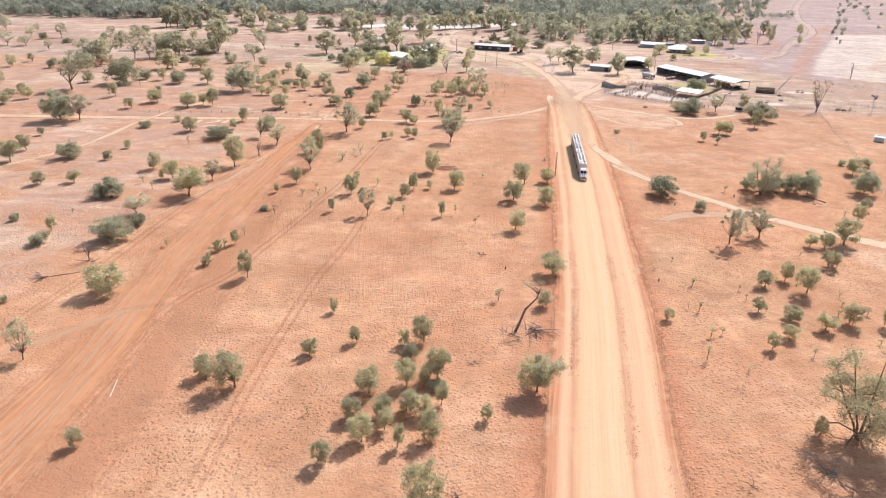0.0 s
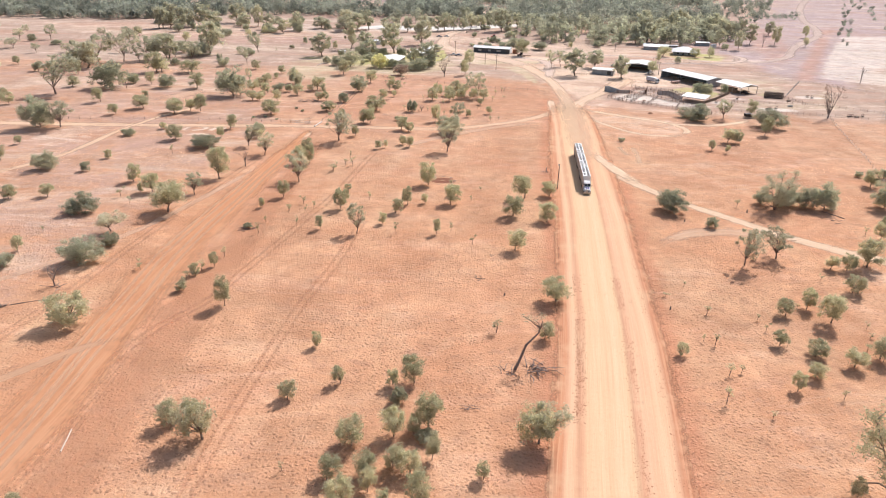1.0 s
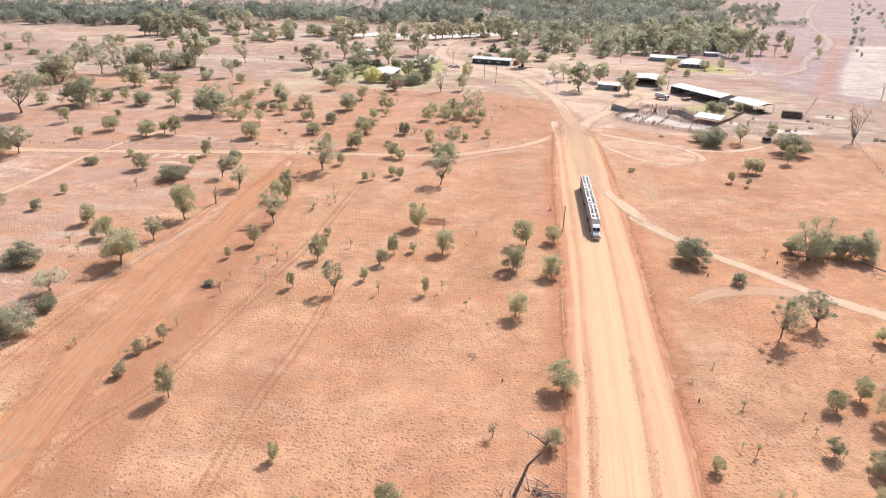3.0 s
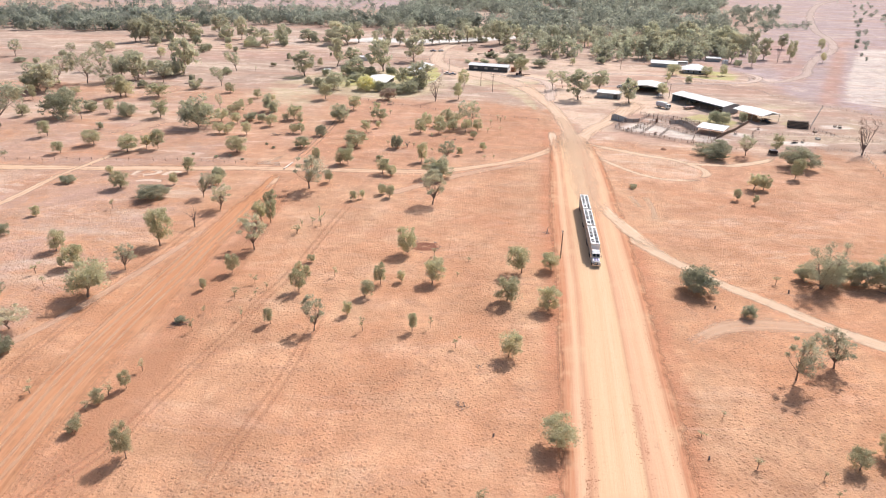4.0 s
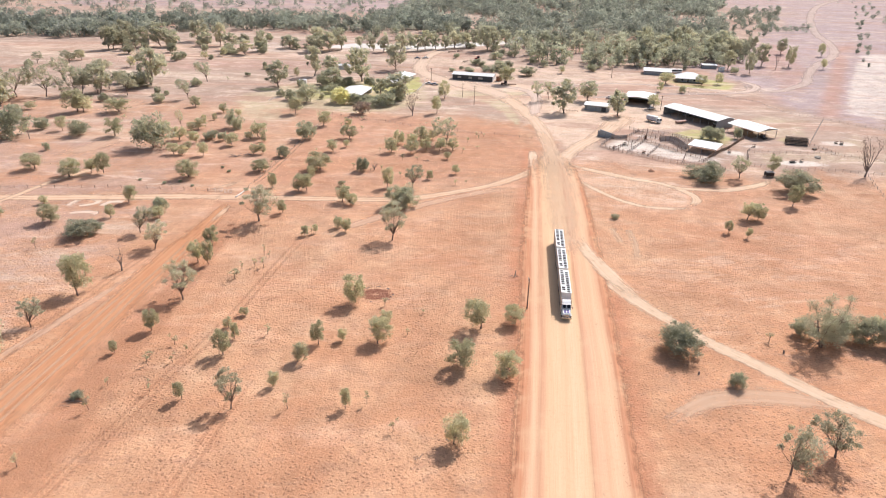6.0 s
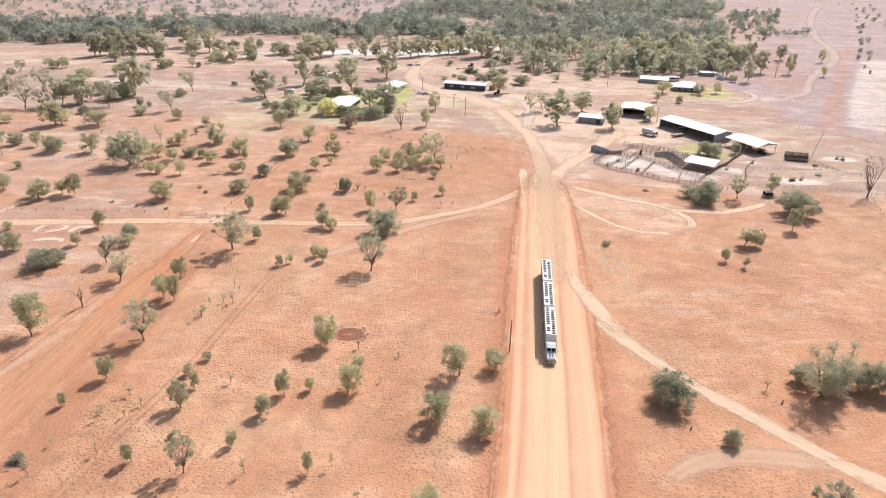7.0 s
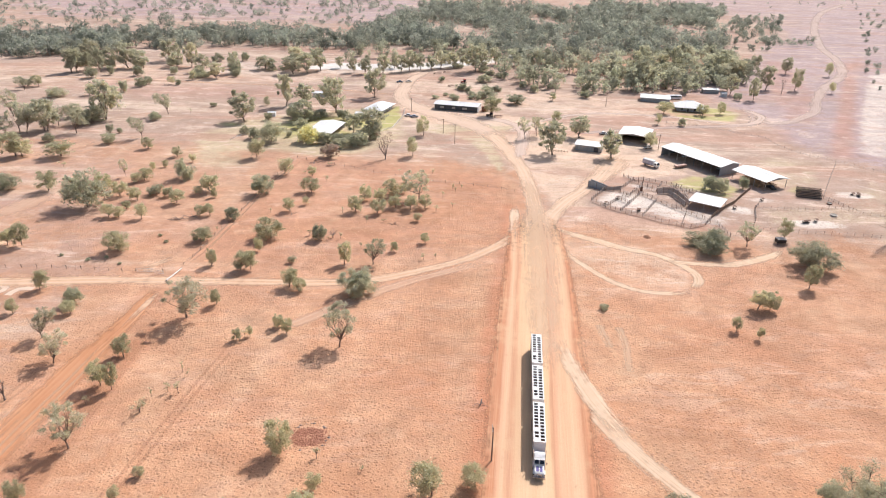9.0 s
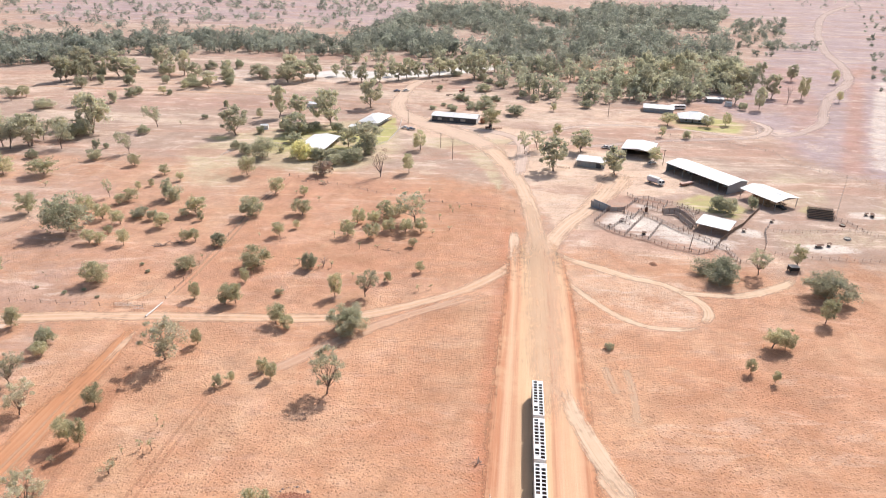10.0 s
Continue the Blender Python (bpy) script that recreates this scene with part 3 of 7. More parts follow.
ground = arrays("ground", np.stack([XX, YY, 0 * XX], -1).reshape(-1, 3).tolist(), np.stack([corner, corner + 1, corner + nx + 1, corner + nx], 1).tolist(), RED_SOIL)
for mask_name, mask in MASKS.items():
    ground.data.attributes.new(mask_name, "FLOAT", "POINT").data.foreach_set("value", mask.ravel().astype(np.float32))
tagged(ground, "flat red sandy soil with dry grass and bleached patches", "ground", kind="structure")


# ---- roads and tracks ----
def curve_points(points, step=4.0):
    """A smooth line through points, by Catmull-Rom."""
    p = [Vector((*q, 0.0)) for q in points]
    p = [2 * p[0] - p[1], *p, 2 * p[-1] - p[-2]]
    out = []
    for i in range(1, len(p) - 2):
        n = max(2, int((p[i + 1] - p[i]).length / step))
        for j in range(n):
            t = j / n
            out.append(0.5 * (2 * p[i] + (p[i + 1] - p[i - 1]) * t + (2 * p[i - 1] - 5 * p[i] + 4 * p[i + 1] - p[i + 2]) * t * t
                              + (3 * p[i] - p[i - 1] - 3 * p[i + 1] + p[i + 2]) * t ** 3))
    out.append(p[-2])
    return out


def track(name, points, half, material, z, label, columns=4, profile=None, ends=(True, True)):
    """A strip of worked soil along a line; half: its half width, or a list of them along the points."""
    line = curve_points(points)
    reach = np.cumsum([0.0] + [math.hypot(b[0] - a[0], b[1] - a[1]) for a, b in zip(points, points[1:])])
    halves = half if isinstance(half, (list, tuple)) else [half] * len(points)
    gone_by = np.cumsum([0.0] + [(b - a).length for a, b in zip(line, line[1:])])
    wide = np.interp(gone_by / gone_by[-1], reach / reach[-1], halves)
    verts, faces, uvs, edge = [], [], [], []
    gone = 0.0
    for i, q in enumerate(line):
        way = (line[min(i + 1, len(line) - 1)] - line[max(i - 1, 0)]).normalized()
        side = Vector((way.y, -way.x, 0))
        gone += (q - line[i - 1]).length if i else 0
        slow = 11 if columns > 20 else 3
        tail = min(1.0, (i / slow) if ends[0] else 1.0, ((len(line) - 1 - i) / slow) if ends[1] else 1.0)
        for c in range(columns + 1):
            u = 2 * c / columns - 1
            verts.append(q + side * u * wide[i] + Vector((0, 0, z + (profile(u, gone) if profile else 0))))
            uvs.append((u * wide[i], gone))
            edge.append(min(1.0, (1 - abs(u)) * (4.0 if columns > 20 else 1.6)) * tail)
    m = columns + 1
    for i in range(len(line) - 1):
        for c in range(columns):
            a = i * m + c
            faces.append((a, a + 1, a + m + 1, a + m))
    ob = arrays(name, verts, faces, material)
    me = ob.data
    layer = me.uv_layers.new(name="across_along")
    loops = np.zeros(len(me.loops), np.int32)
    me.loops.foreach_get("vertex_index", loops)
    layer.data.foreach_set("uv", np.array(uvs, np.float32)[loops].ravel())
    me.attributes.new("edge", "FLOAT", "POINT").data.foreach_set("value", np.array(edge, np.float32))
    return tagged(ob, label, "track", kind="structure")


def graded(u, gone):
    """A low crown with small windrows of loose dirt left by the grader."""
    wobble = 0.4 + 0.6 * noise.noise(Vector((gone * 0.35, u * 3, 0)))
    ridge = sum(h * math.exp(-((u - at) / 0.035) ** 2) for at, h in ((-0.5, 0.16), (0.25, 0.14), (-0.775, 0.2), (0.775, 0.22)))
    return 0.10 * (1 - u * u) + max(0.0, ridge * wobble)


def ruts(name, points, material=None):
    """The two wheel lines of an old track."""
    line = [(q.x + 1.6 * noise.noise(Vector((q.x * 0.04, q.y * 0.03, 7))), q.y) for q in curve_points(points, 14.0)]
    for n, off in enumerate((-0.95, 0.95)):
        track(f"{name}_{n + 1}", [(x + off, y) for x, y in line], 0.6, material or RUT_SOIL, 0.02 + 0.004 * n, "worn wheel rut through dry grass", 4)


ROAD_LINE = [(-68, -520), (-8, -142), (15, 5), (27.3, 80), (31.0, 100), (36.0, 128), (39.8, 155), (45.6, 198), (50.9, 244), (55.6, 285), (58.0, 306), (60.4, 332), (61.6, 346), (62.4, 360)]
ROAD_HALVES = [12.2] * 6 + [12.3, 12.4, 13.0, 12.4, 11.9, 11.0, 9.0, 4.5]
road = track("road", ROAD_LINE, ROAD_HALVES, ROAD_SOIL, 0.06, "wide graded dirt road with pale wheel lanes", 64, graded)
tagged(road, category="road")
track("track_west", [(-330, 277), (-194, 283), (-122, 286), (-73, 290.5), (-32, 291.5), (0, 293), (16, 299), (31.2, 307.8), (39.7, 314.6), (47.4, 323), (53.5, 332), (58, 342)], [4.4, 4.4, 4.2, 3.8, 3.4, 3.2, 3.0, 2.8, 3.0, 3.2, 3.6, 3.0], TRACK_SOIL, 0.03,
      "pale two-wheel dirt track through the paddock", 8)
track("track_east", [(53, 270), (57, 252), (61.2, 238.6), (67.7, 222), (77.2, 207.5), (86.1, 197), (95, 186), (107, 175), (121.5, 165.5), (150, 150), (190, 135)], [2.5, 3.0, 3.6, 3.1, 2.9, 2.9, 3.1, 3.6, 4.1, 4.4, 4.4], DUST_SOIL, 0.032,
      "pale two-wheel dirt track leaving the road", 8)
track("track_east_mouth", [(58.5, 268), (59.6, 255), (61.4, 244), (64.6, 233), (69, 222)], [2.6, 3.0, 3.2, 3.2, 2.8], DUST_SOIL, 0.27, "pale dirt swept round the track turn-off", 8)
track("track_spur", [(58.0, 174.2), (63.4, 179.0), (70.3, 183.5), (76.9, 185.3), (86.0, 185.3), (94.8, 183.7), (100.9, 180.6)], [2.0, 3.0, 3.6, 4.0, 4.0, 3.6, 3.4], SPUR_SOIL, 0.02, "faint pale wheel track", 6)
track("track_mark", [(70.9, 271.4), (70.9, 266.1), (71.3, 260.5)], 1.6, THIN_DUST, 0.02, "short pale wheel mark on dry grass", 6, ends=(False, False))
track("track_mark_long", [(76.1, 270.4), (75.5, 261.1), (73.8, 250.1)], 1.5, THIN_DUST, 0.02, "short pale wheel mark on dry grass", 6, ends=(False, False))
track("track_loop", [(65, 343), (71.5, 335), (80.6, 328.3), (89.5, 322), (98.7, 317.8), (104, 312.3), (107.4, 306), (108, 300.5), (105, 295), (99.2, 291)], [3.2, 3.2, 3.0, 2.7, 2.4, 2.2, 2.4, 2.6, 2.2, 1.8], DUST_SOIL, 0.034,
      "looping wheel track in pale dirt", 8)
track("track_loop_back", [(105, 295), (99.2, 291), (92.1, 290.6), (85, 292.8), (78.7, 299), (73.7, 307.3), (70, 315), (66, 326)], [1.8, 1.8, 1.7, 1.7, 1.6, 1.6, 1.6, 1.6], DUST_SOIL, 0.03, "faint returning wheel track in pale dirt", 8)
track("track_tank", [(98, 314), (104.7, 312), (114.6, 310.7), (123.1, 311.1), (133.4, 315.6), (142.4, 321.4), (146, 328)], [1.6, 2.0, 2.4, 2.6, 2.6, 2.2, 1.6], DUST_SOIL, 0.036, "pale wheel track to the water tank", 6)
track("track_north", [(58.5, 312), (60.8, 330), (62.6, 345), (63.4, 358), (63.8, 382), (62.7, 410), (59.5, 432), (55, 453), (48, 474)], [11, 10, 7.2, 5.2, 4.4, 4.8, 5.6, 6.8, 8.5], JUNCTION_SOIL, 0.038,
      "wide pale dirt road curving to the homestead", 10)
track("track_homestead", [(58, 440), (53, 460), (45, 481), (33, 497), (17, 514), (3, 536), (-3, 562), (2, 620), (20, 668)], [5, 8, 11, 13, 12, 9, 8, 6, 4], APRON_SOIL, 0.036, "broad bleached apron of bare dirt at the homestead", 10)
track("track_spur_end", [(52.2, 322), (53.6, 340), (54.8, 352), (55.8, 364)], [2.8, 2.8, 2.4, 1.8], JUNCTION_SOIL, 0.042, "pale worn lane end at the paddock fence", 6)
track("track_yard", [(60.5, 318), (63.2, 334), (67.5, 348), (76.3, 365), (86.2, 380), (94, 393), (104, 412), (114, 432)], [5.0, 6.0, 5.4, 5.0, 5.0, 6, 10, 8], JUNCTION_SOIL, 0.04, "pale dirt approach to the sheds", 8)
track("track_far", [(95, 470), (150, 488), (205, 500), (218, 523), (220, 505), (236, 511), (263, 538), (283, 574), (310, 617), (356, 678), (394, 757), (430, 858), (526, 1062), (651, 1283), (802, 1486)],
      [3, 3.5, 4, 4, 4, 4.5, 5, 5, 5.5, 6, 6, 6.5, 7, 8, 9], FLAT_SOIL, 0.028, "wide pale track over the bare flat", 8)
for n, ring in enumerate(([(-107.6, 279.4), (-106.9, 284.5), (-103.4, 286.2), (-99.5, 284.2), (-100.5, 281.2), (-103.9, 279.6)], [(-103.4, 272.7), (-100.7, 274.2), (-95.7, 274), (-95.9, 272.4)], [(-96.6, 280), (-95.5, 283.7), (-91.3, 284.2)])):
    track(f"track_ring_{n + 1}", ring, 1.5, PALE_YARD, 0.026 + 0.003 * n, "pale turning ring of wheel marks", 4, ends=(False, False))
track("track_house", [(60, 470), (85, 500), (120, 520), (165, 515), (200, 500), (222, 520), (216, 545)], [4, 3, 3, 3, 3, 4, 3], YARD_SOIL, 0.03, "faint pale track past the sheds", 6)
track("track_back", [(-5, 560), (-60, 575), (-120, 585), (-200, 590), (-300, 600)], 3.0, FAINT_SOIL, 0.03, "faint pale track along the river trees", 6)
track("track_diagonal", [(-175, 180), (-150, 217), (-139, 237), (-135, 255), (-133, 275), (-129, 290), (-124, 306), (-112, 328)], [1.8, 2.0, 2.2, 2.2, 2.0, 2.0, 1.8, 1.4], TRACK_SOIL, 0.034, "bleached wheel track across the paddock", 6)
track("track_turn", [(-20, 260), (-5, 275), (12, 290), (30, 302), (44, 310)], 3.0, FAINT_SOIL, 0.018, "faint bleached wheel track across the paddock", 6)
track("cleared_strip", [(-72, 20), (-68.5, 60), (-67, 80), (-65.5, 100), (-65.2, 117), (-66.5, 150), (-64, 185), (-61, 222), (-58.8, 250), (-56.4, 272), (-57, 290)], [12, 11, 10, 9.5, 7.5, 8.0, 7.6, 6.0, 5.4, 3.6, 2.4], STRIP_SOIL, 0.016,
      "cleared strip of orange-red earth with wheel ruts", 14)
track("track_side", [(-120, 78), (-96, 93), (-80.1, 106.2), (-74.4, 112.1), (-69.7, 117.5), (-64.2, 122.4), (-56.1, 124.8)], [2.2, 2.2, 2.0, 1.8, 1.6, 1.6, 1.2], RUT_PALE, 0.03, "faint pale track running out of the cleared strip", 6)
track("track_stock", [(-128, 120), (-108, 138), (-96, 152), (-82, 176), (-72, 205), (-64, 235)], [2.2, 2.2, 2.0, 2.0, 1.8, 1.6], FAINT_SOIL, 0.024, "faint bleached wheel track across the paddock", 6)
track("track_gate", [(-56.9, 259.6), (-55.9, 271.4), (-55.1, 281.1), (-54.4, 287.5)], 1.3, TRACK_SOIL, 0.027, "pale wheel track up to the fallen trunk", 4)
track("track_fork", [(-70.5, 294.2), (-65.1, 299.0), (-60.7, 304.8), (-58.4, 311.8)], 1.8, TRACK_SOIL, 0.027, "pale wheel track behind the fence", 4)
track("track_pan", [(-141.5, 330.5), (-136.3, 339.4), (-131.4, 350.3), (-129.6, 366.3)], [6, 8, 8, 6], FAINT_SOIL, 0.02, "bleached streak of bare soil", 6)
track("track_pan_far", [(-162.7, 406.9), (-155.8, 419.7), (-147.6, 438.2)], [6, 8, 6], FAINT_SOIL, 0.02, "bleached streak of bare soil", 6)
ruts("rut_north", [(-54, 300), (-50, 330), (-46, 380), (-40, 412)], RUT_PALE)
track("cleared_strip_edge", [(-58, 20), (-54, 80), (-52.5, 130), (-52, 190), (-50, 240), (-49, 275)], [9, 8, 8, 7, 5, 3], STRIP_FAINT, 0.012, "faint edge of the cleared orange-red strip", 10)
ruts("rut_strip", [(-66, 60), (-65.2, 92), (-65, 118), (-64.4, 141), (-63.6, 176), (-60, 222), (-57.4, 262)], RUT_PALE)
ruts("rut_west", [(-69.5, 60), (-68.5, 88), (-67.6, 110), (-69, 143), (-67.8, 183), (-62.6, 232)], RUT_PALE)
ruts("rut_middle", [(-37, 60), (-34, 95), (-31.5, 114), (-29.5, 138), (-25, 162), (-21, 190)])
ruts("rut_grader", [(-62, 108), (-56.5, 128), (-49.2, 141), (-44.2, 164), (-38, 190), (-32.6, 212), (-24, 262)])
ruts("rut_outer", [(-96, 60), (-84, 130), (-76, 190), (-66, 250)])
track("dusty_lane", [(54, 246), (56.5, 275), (58.8, 300), (61, 325), (62.8, 345), (63.6, 365), (63.6, 395)], [3.0, 7.0, 8.0, 8.0, 6.0, 4.0, 2.0], THIN_DUST, 0.24, "pale powdery dust spread over the road", 10)
river = track("river", [(-86, 652), (-62, 664), (-32, 664), (0, 670), (30, 686), (60, 708), (80, 722)], [5, 15, 14, 12, 12, 12, 4], SKY_PALE_WATER, 0.05, "pale muddy waterhole of a slow river, sky reflection coloured in", 6)
tagged(river, category="water")
track("track_branch", [(62.5, 418), (67, 448), (70, 474), (64, 492), (46, 504), (28, 512)], [3, 5, 5, 5, 5, 4], YARD_SOIL, 0.044, "pale dirt turning lane round a grassy island", 8)


# ---- trees and shrubs ----
def leaves(rng, centres, radii, count, size, flat=0.75):
    """Small leaf blades, in clumps: arrays of corners and faces."""
    which = rng.integers(0, len(centres), count)
    way = rng.normal(size=(count, 3))
    way /= np.linalg.norm(way, axis=1, keepdims=True)
    deep = rng.random(count) ** 0.5 * (0.75 + 0.75 * rng.random(count))
    mid = np.array(centres)[which] + way * (np.array(radii)[which] * deep)[:, None] * (1, 1, flat)
    a = rng.normal(size=(count, 3))
    a /= np.linalg.norm(a, axis=1, keepdims=True)
    b = np.cross(a, rng.normal(size=(count, 3)))
    b /= np.linalg.norm(b, axis=1, keepdims=True)
    s = size * (0.6 + 0.8 * rng.random(count))[:, None]
    blade = np.stack([mid - a * s, mid + b * s * 0.8, mid + a * s], 1)
    blade[:, :, 2] = np.maximum(blade[:, :, 2], 0.04)
    return blade.reshape(-1, 3), np.arange(3 * count).reshape(-1, 3)


def crown_spots(rng, kind, tall, wide):
    """Where a plant's leaf clumps sit."""
    spots, sizes = [], []
    if kind in ("shrub", "yellow", "purple"):
        for _ in range(46):
            a, r, z = rng.random() * 6.28, wide * 0.43 * rng.random() ** 0.55, tall * (0.14 + 0.55 * rng.random())
            squeeze = math.sqrt(max(0.1, 1 - ((z / tall - 0.35) / 0.62) ** 2))
            spots.append((r * math.cos(a) * squeeze, r * math.sin(a) * squeeze, z))
            sizes.append(wide * (0.07 + 0.10 * rng.random()))
    elif kind == "bush":
        lobes = [(0.25 * wide * math.cos(k * 1.05 + rng.random()), 0.25 * wide * math.sin(k * 1.05 + rng.random()), tall * (0.24 + 0.24 * rng.random()), wide * (0.21 + 0.06 * rng.random())) for k in range(6)]
        lobes.append((0.06 * wide * rng.normal(), 0.06 * wide * rng.normal(), 0.56 * tall, 0.27 * wide))
        for lx, ly, lz, lr in lobes * 12:
            way = rng.normal(size=3)
            way *= lr * rng.random() ** 0.4 / np.linalg.norm(way)
            spots.append((lx + way[0], ly + way[1], max(0.05 * tall, lz + way[2] * 1.2)))
            sizes.append(wide * (0.075 + 0.07 * rng.random()))
    elif kind == "paddock":
        lop = rng.normal(size=2) * 0.06 * wide
        low = 0.14 + 0.16 * rng.random()
        for _ in range(48):
            a, r = rng.random() * 6.28, wide * 0.38 * rng.random() ** 0.45
            z = tall * (low + (0.88 - low) * rng.random())
            squeeze = math.sqrt(max(0.15, 1 - ((z / tall - 0.54) / 0.50) ** 2))
            spots.append((r * math.cos(a) * squeeze + lop[0], r * math.sin(a) * squeeze + lop[1], z))
            sizes.append(wide * (0.08 + 0.09 * rng.random()))
    elif kind in ("open", "bare", "gum"):
        n = {"open": 34, "bare": 26, "gum": 46}[kind]
        low = {"gum": 0.24, "open": 0.40, "bare": 0.45}[kind]
        lop = rng.normal(size=2) * 0.08 * wide
        for _ in range(n):
            a, r = rng.random() * 6.28, wide * 0.42 * rng.random() ** 0.5
            z = tall * (low + (0.92 - low) * rng.random())
            squeeze = math.sqrt(max(0.12, 1 - ((z / tall - (0.58 if kind == "open" else 0.52)) / 0.50) ** 2))
            spots.append((r * math.cos(a) * squeeze + lop[0], r * math.sin(a) * squeeze + lop[1], z))
            sizes.append(wide * (0.055 + 0.085 * rng.random()))
    elif kind == "sapling":
        for _ in range(5):
            spots.append((*(rng.normal(size=2) * 0.14 * wide), tall * (0.5 + 0.4 * rng.random())))
            sizes.append(wide * (0.16 + 0.1 * rng.random()))
    return spots, sizes


def limbs(rng, kind, tall, wide, spots, far=False):
    """Trunk and limbs, each limb bending out to one clump."""
    bm = bmesh.new()
    thick = {"gum": 0.024, "open": 0.017, "paddock": 0.019, "bare": 0.02, "dead": 0.026, "sapling": 0.016}.get(kind, 0.014) * tall + 0.02
    fork = tall * {"gum": 0.13, "open": 0.2, "paddock": 0.24, "dead": 0.25, "bare": 0.12, "sapling": 0.4}.get(kind, 0.08)
    lean = rng.normal(size=2) * 0.025 * tall
    foot = Vector((0, 0, -0.15))
    joint = Vector((lean[0], lean[1], fork))
    add_tube(bm, [foot, Vector((lean[0] * 0.2, lean[1] * 0.2, fork * 0.4)), joint], [thick * 1.35, thick, thick * 0.85], 7)
    sides = 3 if far else 5
    for s in spots[:8 if far or kind in ("bush", "shrub") else 14 if kind == "paddock" else 20]:
        end = Vector(s)
        middle = joint.lerp(end, 0.5) + Vector((*(rng.normal(size=2) * 0.06 * tall), 0.06 * tall * rng.random()))
        r = thick * (0.35 + 0.3 * rng.random())
        add_tube(bm, [joint + Vector((0, 0, -thick)), middle, end], [r, r * 0.65, r * 0.2], sides)
        if kind in ("dead", "open", "bare"):
            for _ in range(4 if kind == "dead" else 1 if far else 2):
                tip = middle.lerp(end, 0.3 + 0.6 * rng.random()) + Vector(rng.normal(size=3)) * 0.12 * tall
                add_tube(bm, [middle.lerp(end, 0.2), tip], [r * 0.45, r * 0.1], 4)
    return bm


NOMINAL = {"bush": (9.5, 9.5), "paddock": (5.0, 5.0), "shrub": (4.5, 6.0), "yellow": (4.5, 6.0), "purple": (4.5, 6.0), "gum": (14.0, 13.0), "open": (9.0, 8.5), "bare": (9.0, 8.5), "dead": (8.0, 6.0), "sapling": (2.7, 2.0)}
LEAF_COUNT = {"bush": (10500, 0.21), "paddock": (4700, 0.135), "shrub": (4600, 0.185), "yellow": (4200, 0.23), "purple": (3600, 0.22), "gum": (5200, 0.40), "open": (3600, 0.19), "bare": (1800, 0.11), "sapling": (170, 0.13)}
LEAF = {"bush": LEAF_DARK, "paddock": LEAF_OLIVE, "shrub": LEAF_DARK, "yellow": LEAF_YELLOW, "purple": LEAF_PURPLE, "gum": LEAF_GUM, "open": LEAF_GUM, "bare": LEAF_RED, "sapling": LEAF_OLIVE}
WOOD = {"gum": PALE_BARK, "open": BARK, "dead": DEAD_WOOD, "bare": DEAD_WOOD}
PLANT = {  # name, label, category, group
    "paddock": ("tree", "small olive-green tree with a rounded crown on red soil", "tree", "paddock trees"),
    "shrub": ("shrub", "dense dark green shrub with leaves down to the ground", "shrub", "shrubs"),
    "bush": ("shrub", "broad dark green bush with a lobed crown", "shrub", "shrubs"),
    "yellow": ("shrub", "bright yellow-green rounded garden shrub beside the homestead", "shrub", "garden shrubs"),
    "purple": ("shrub", "purplish-brown garden shrub beside the homestead", "shrub", "garden shrubs"),
    "gum": ("gum_tree", "tall gum tree with pale limbs and clumped grey-green leaves", "tree", "gum trees"),
    "open": ("tree", "spreading tree with an open grey-green crown and bare lower limbs", "tree", "open-crowned trees"),
    "bare": ("tree", "nearly leafless tree with a haze of reddish twigs", "tree", ""),
    "dead": ("dead_tree", "bare grey dead tree with broken branches", "dead tree", "dead trees"),
    "sapling": ("sapling", "thin sparse sapling with few leaves on red soil", "sapling", "saplings"),
}
VARIANTS = {"bush": 5, "paddock": 7, "shrub": 5, "gum": 5, "open": 5, "dead": 2, "sapling": 3, "bare": 1, "yellow": 1, "purple": 1}
stock = {}


def grow(kind, number, far=False):
    """The meshes of one variant of a plant: wood and leaves; far ones have fewer, larger blades."""
    rng = np.random.default_rng(1000 + 37 * number + sum(map(ord, kind)))
    tall, wide = NOMINAL[kind]
    if kind == "dead":
        spots = [(*(rng.normal(size=2) * 0.22 * wide), tall * (0.6 + 0.38 * rng.random())) for _ in range(7)]
        sizes = []
    else:
        spots, sizes = crown_spots(rng, kind, tall, wide)
    wood = bpy.data.meshes.new("trunk")
    bm = limbs(rng, kind, tall, wide, spots, far)
    bm.to_mesh(wood)
    bm.free()
    wood.materials.append(WOOD.get(kind, BARK))
    crown = None
    if sizes:
        count, size = LEAF_COUNT[kind]
        if far:
            count, size = (int(0.43 * count), 1.45 * size) if kind in ("gum", "open") else (int(0.36 * count), 1.5 * size)
        verts, faces = leaves(rng, spots, sizes, count, size)
        crown = bpy.data.meshes.new("crown")
        crown.from_pydata(verts.tolist(), [], faces.tolist())
        crown.materials.append(LEAF[kind])
    return wood, crown


planted = 0


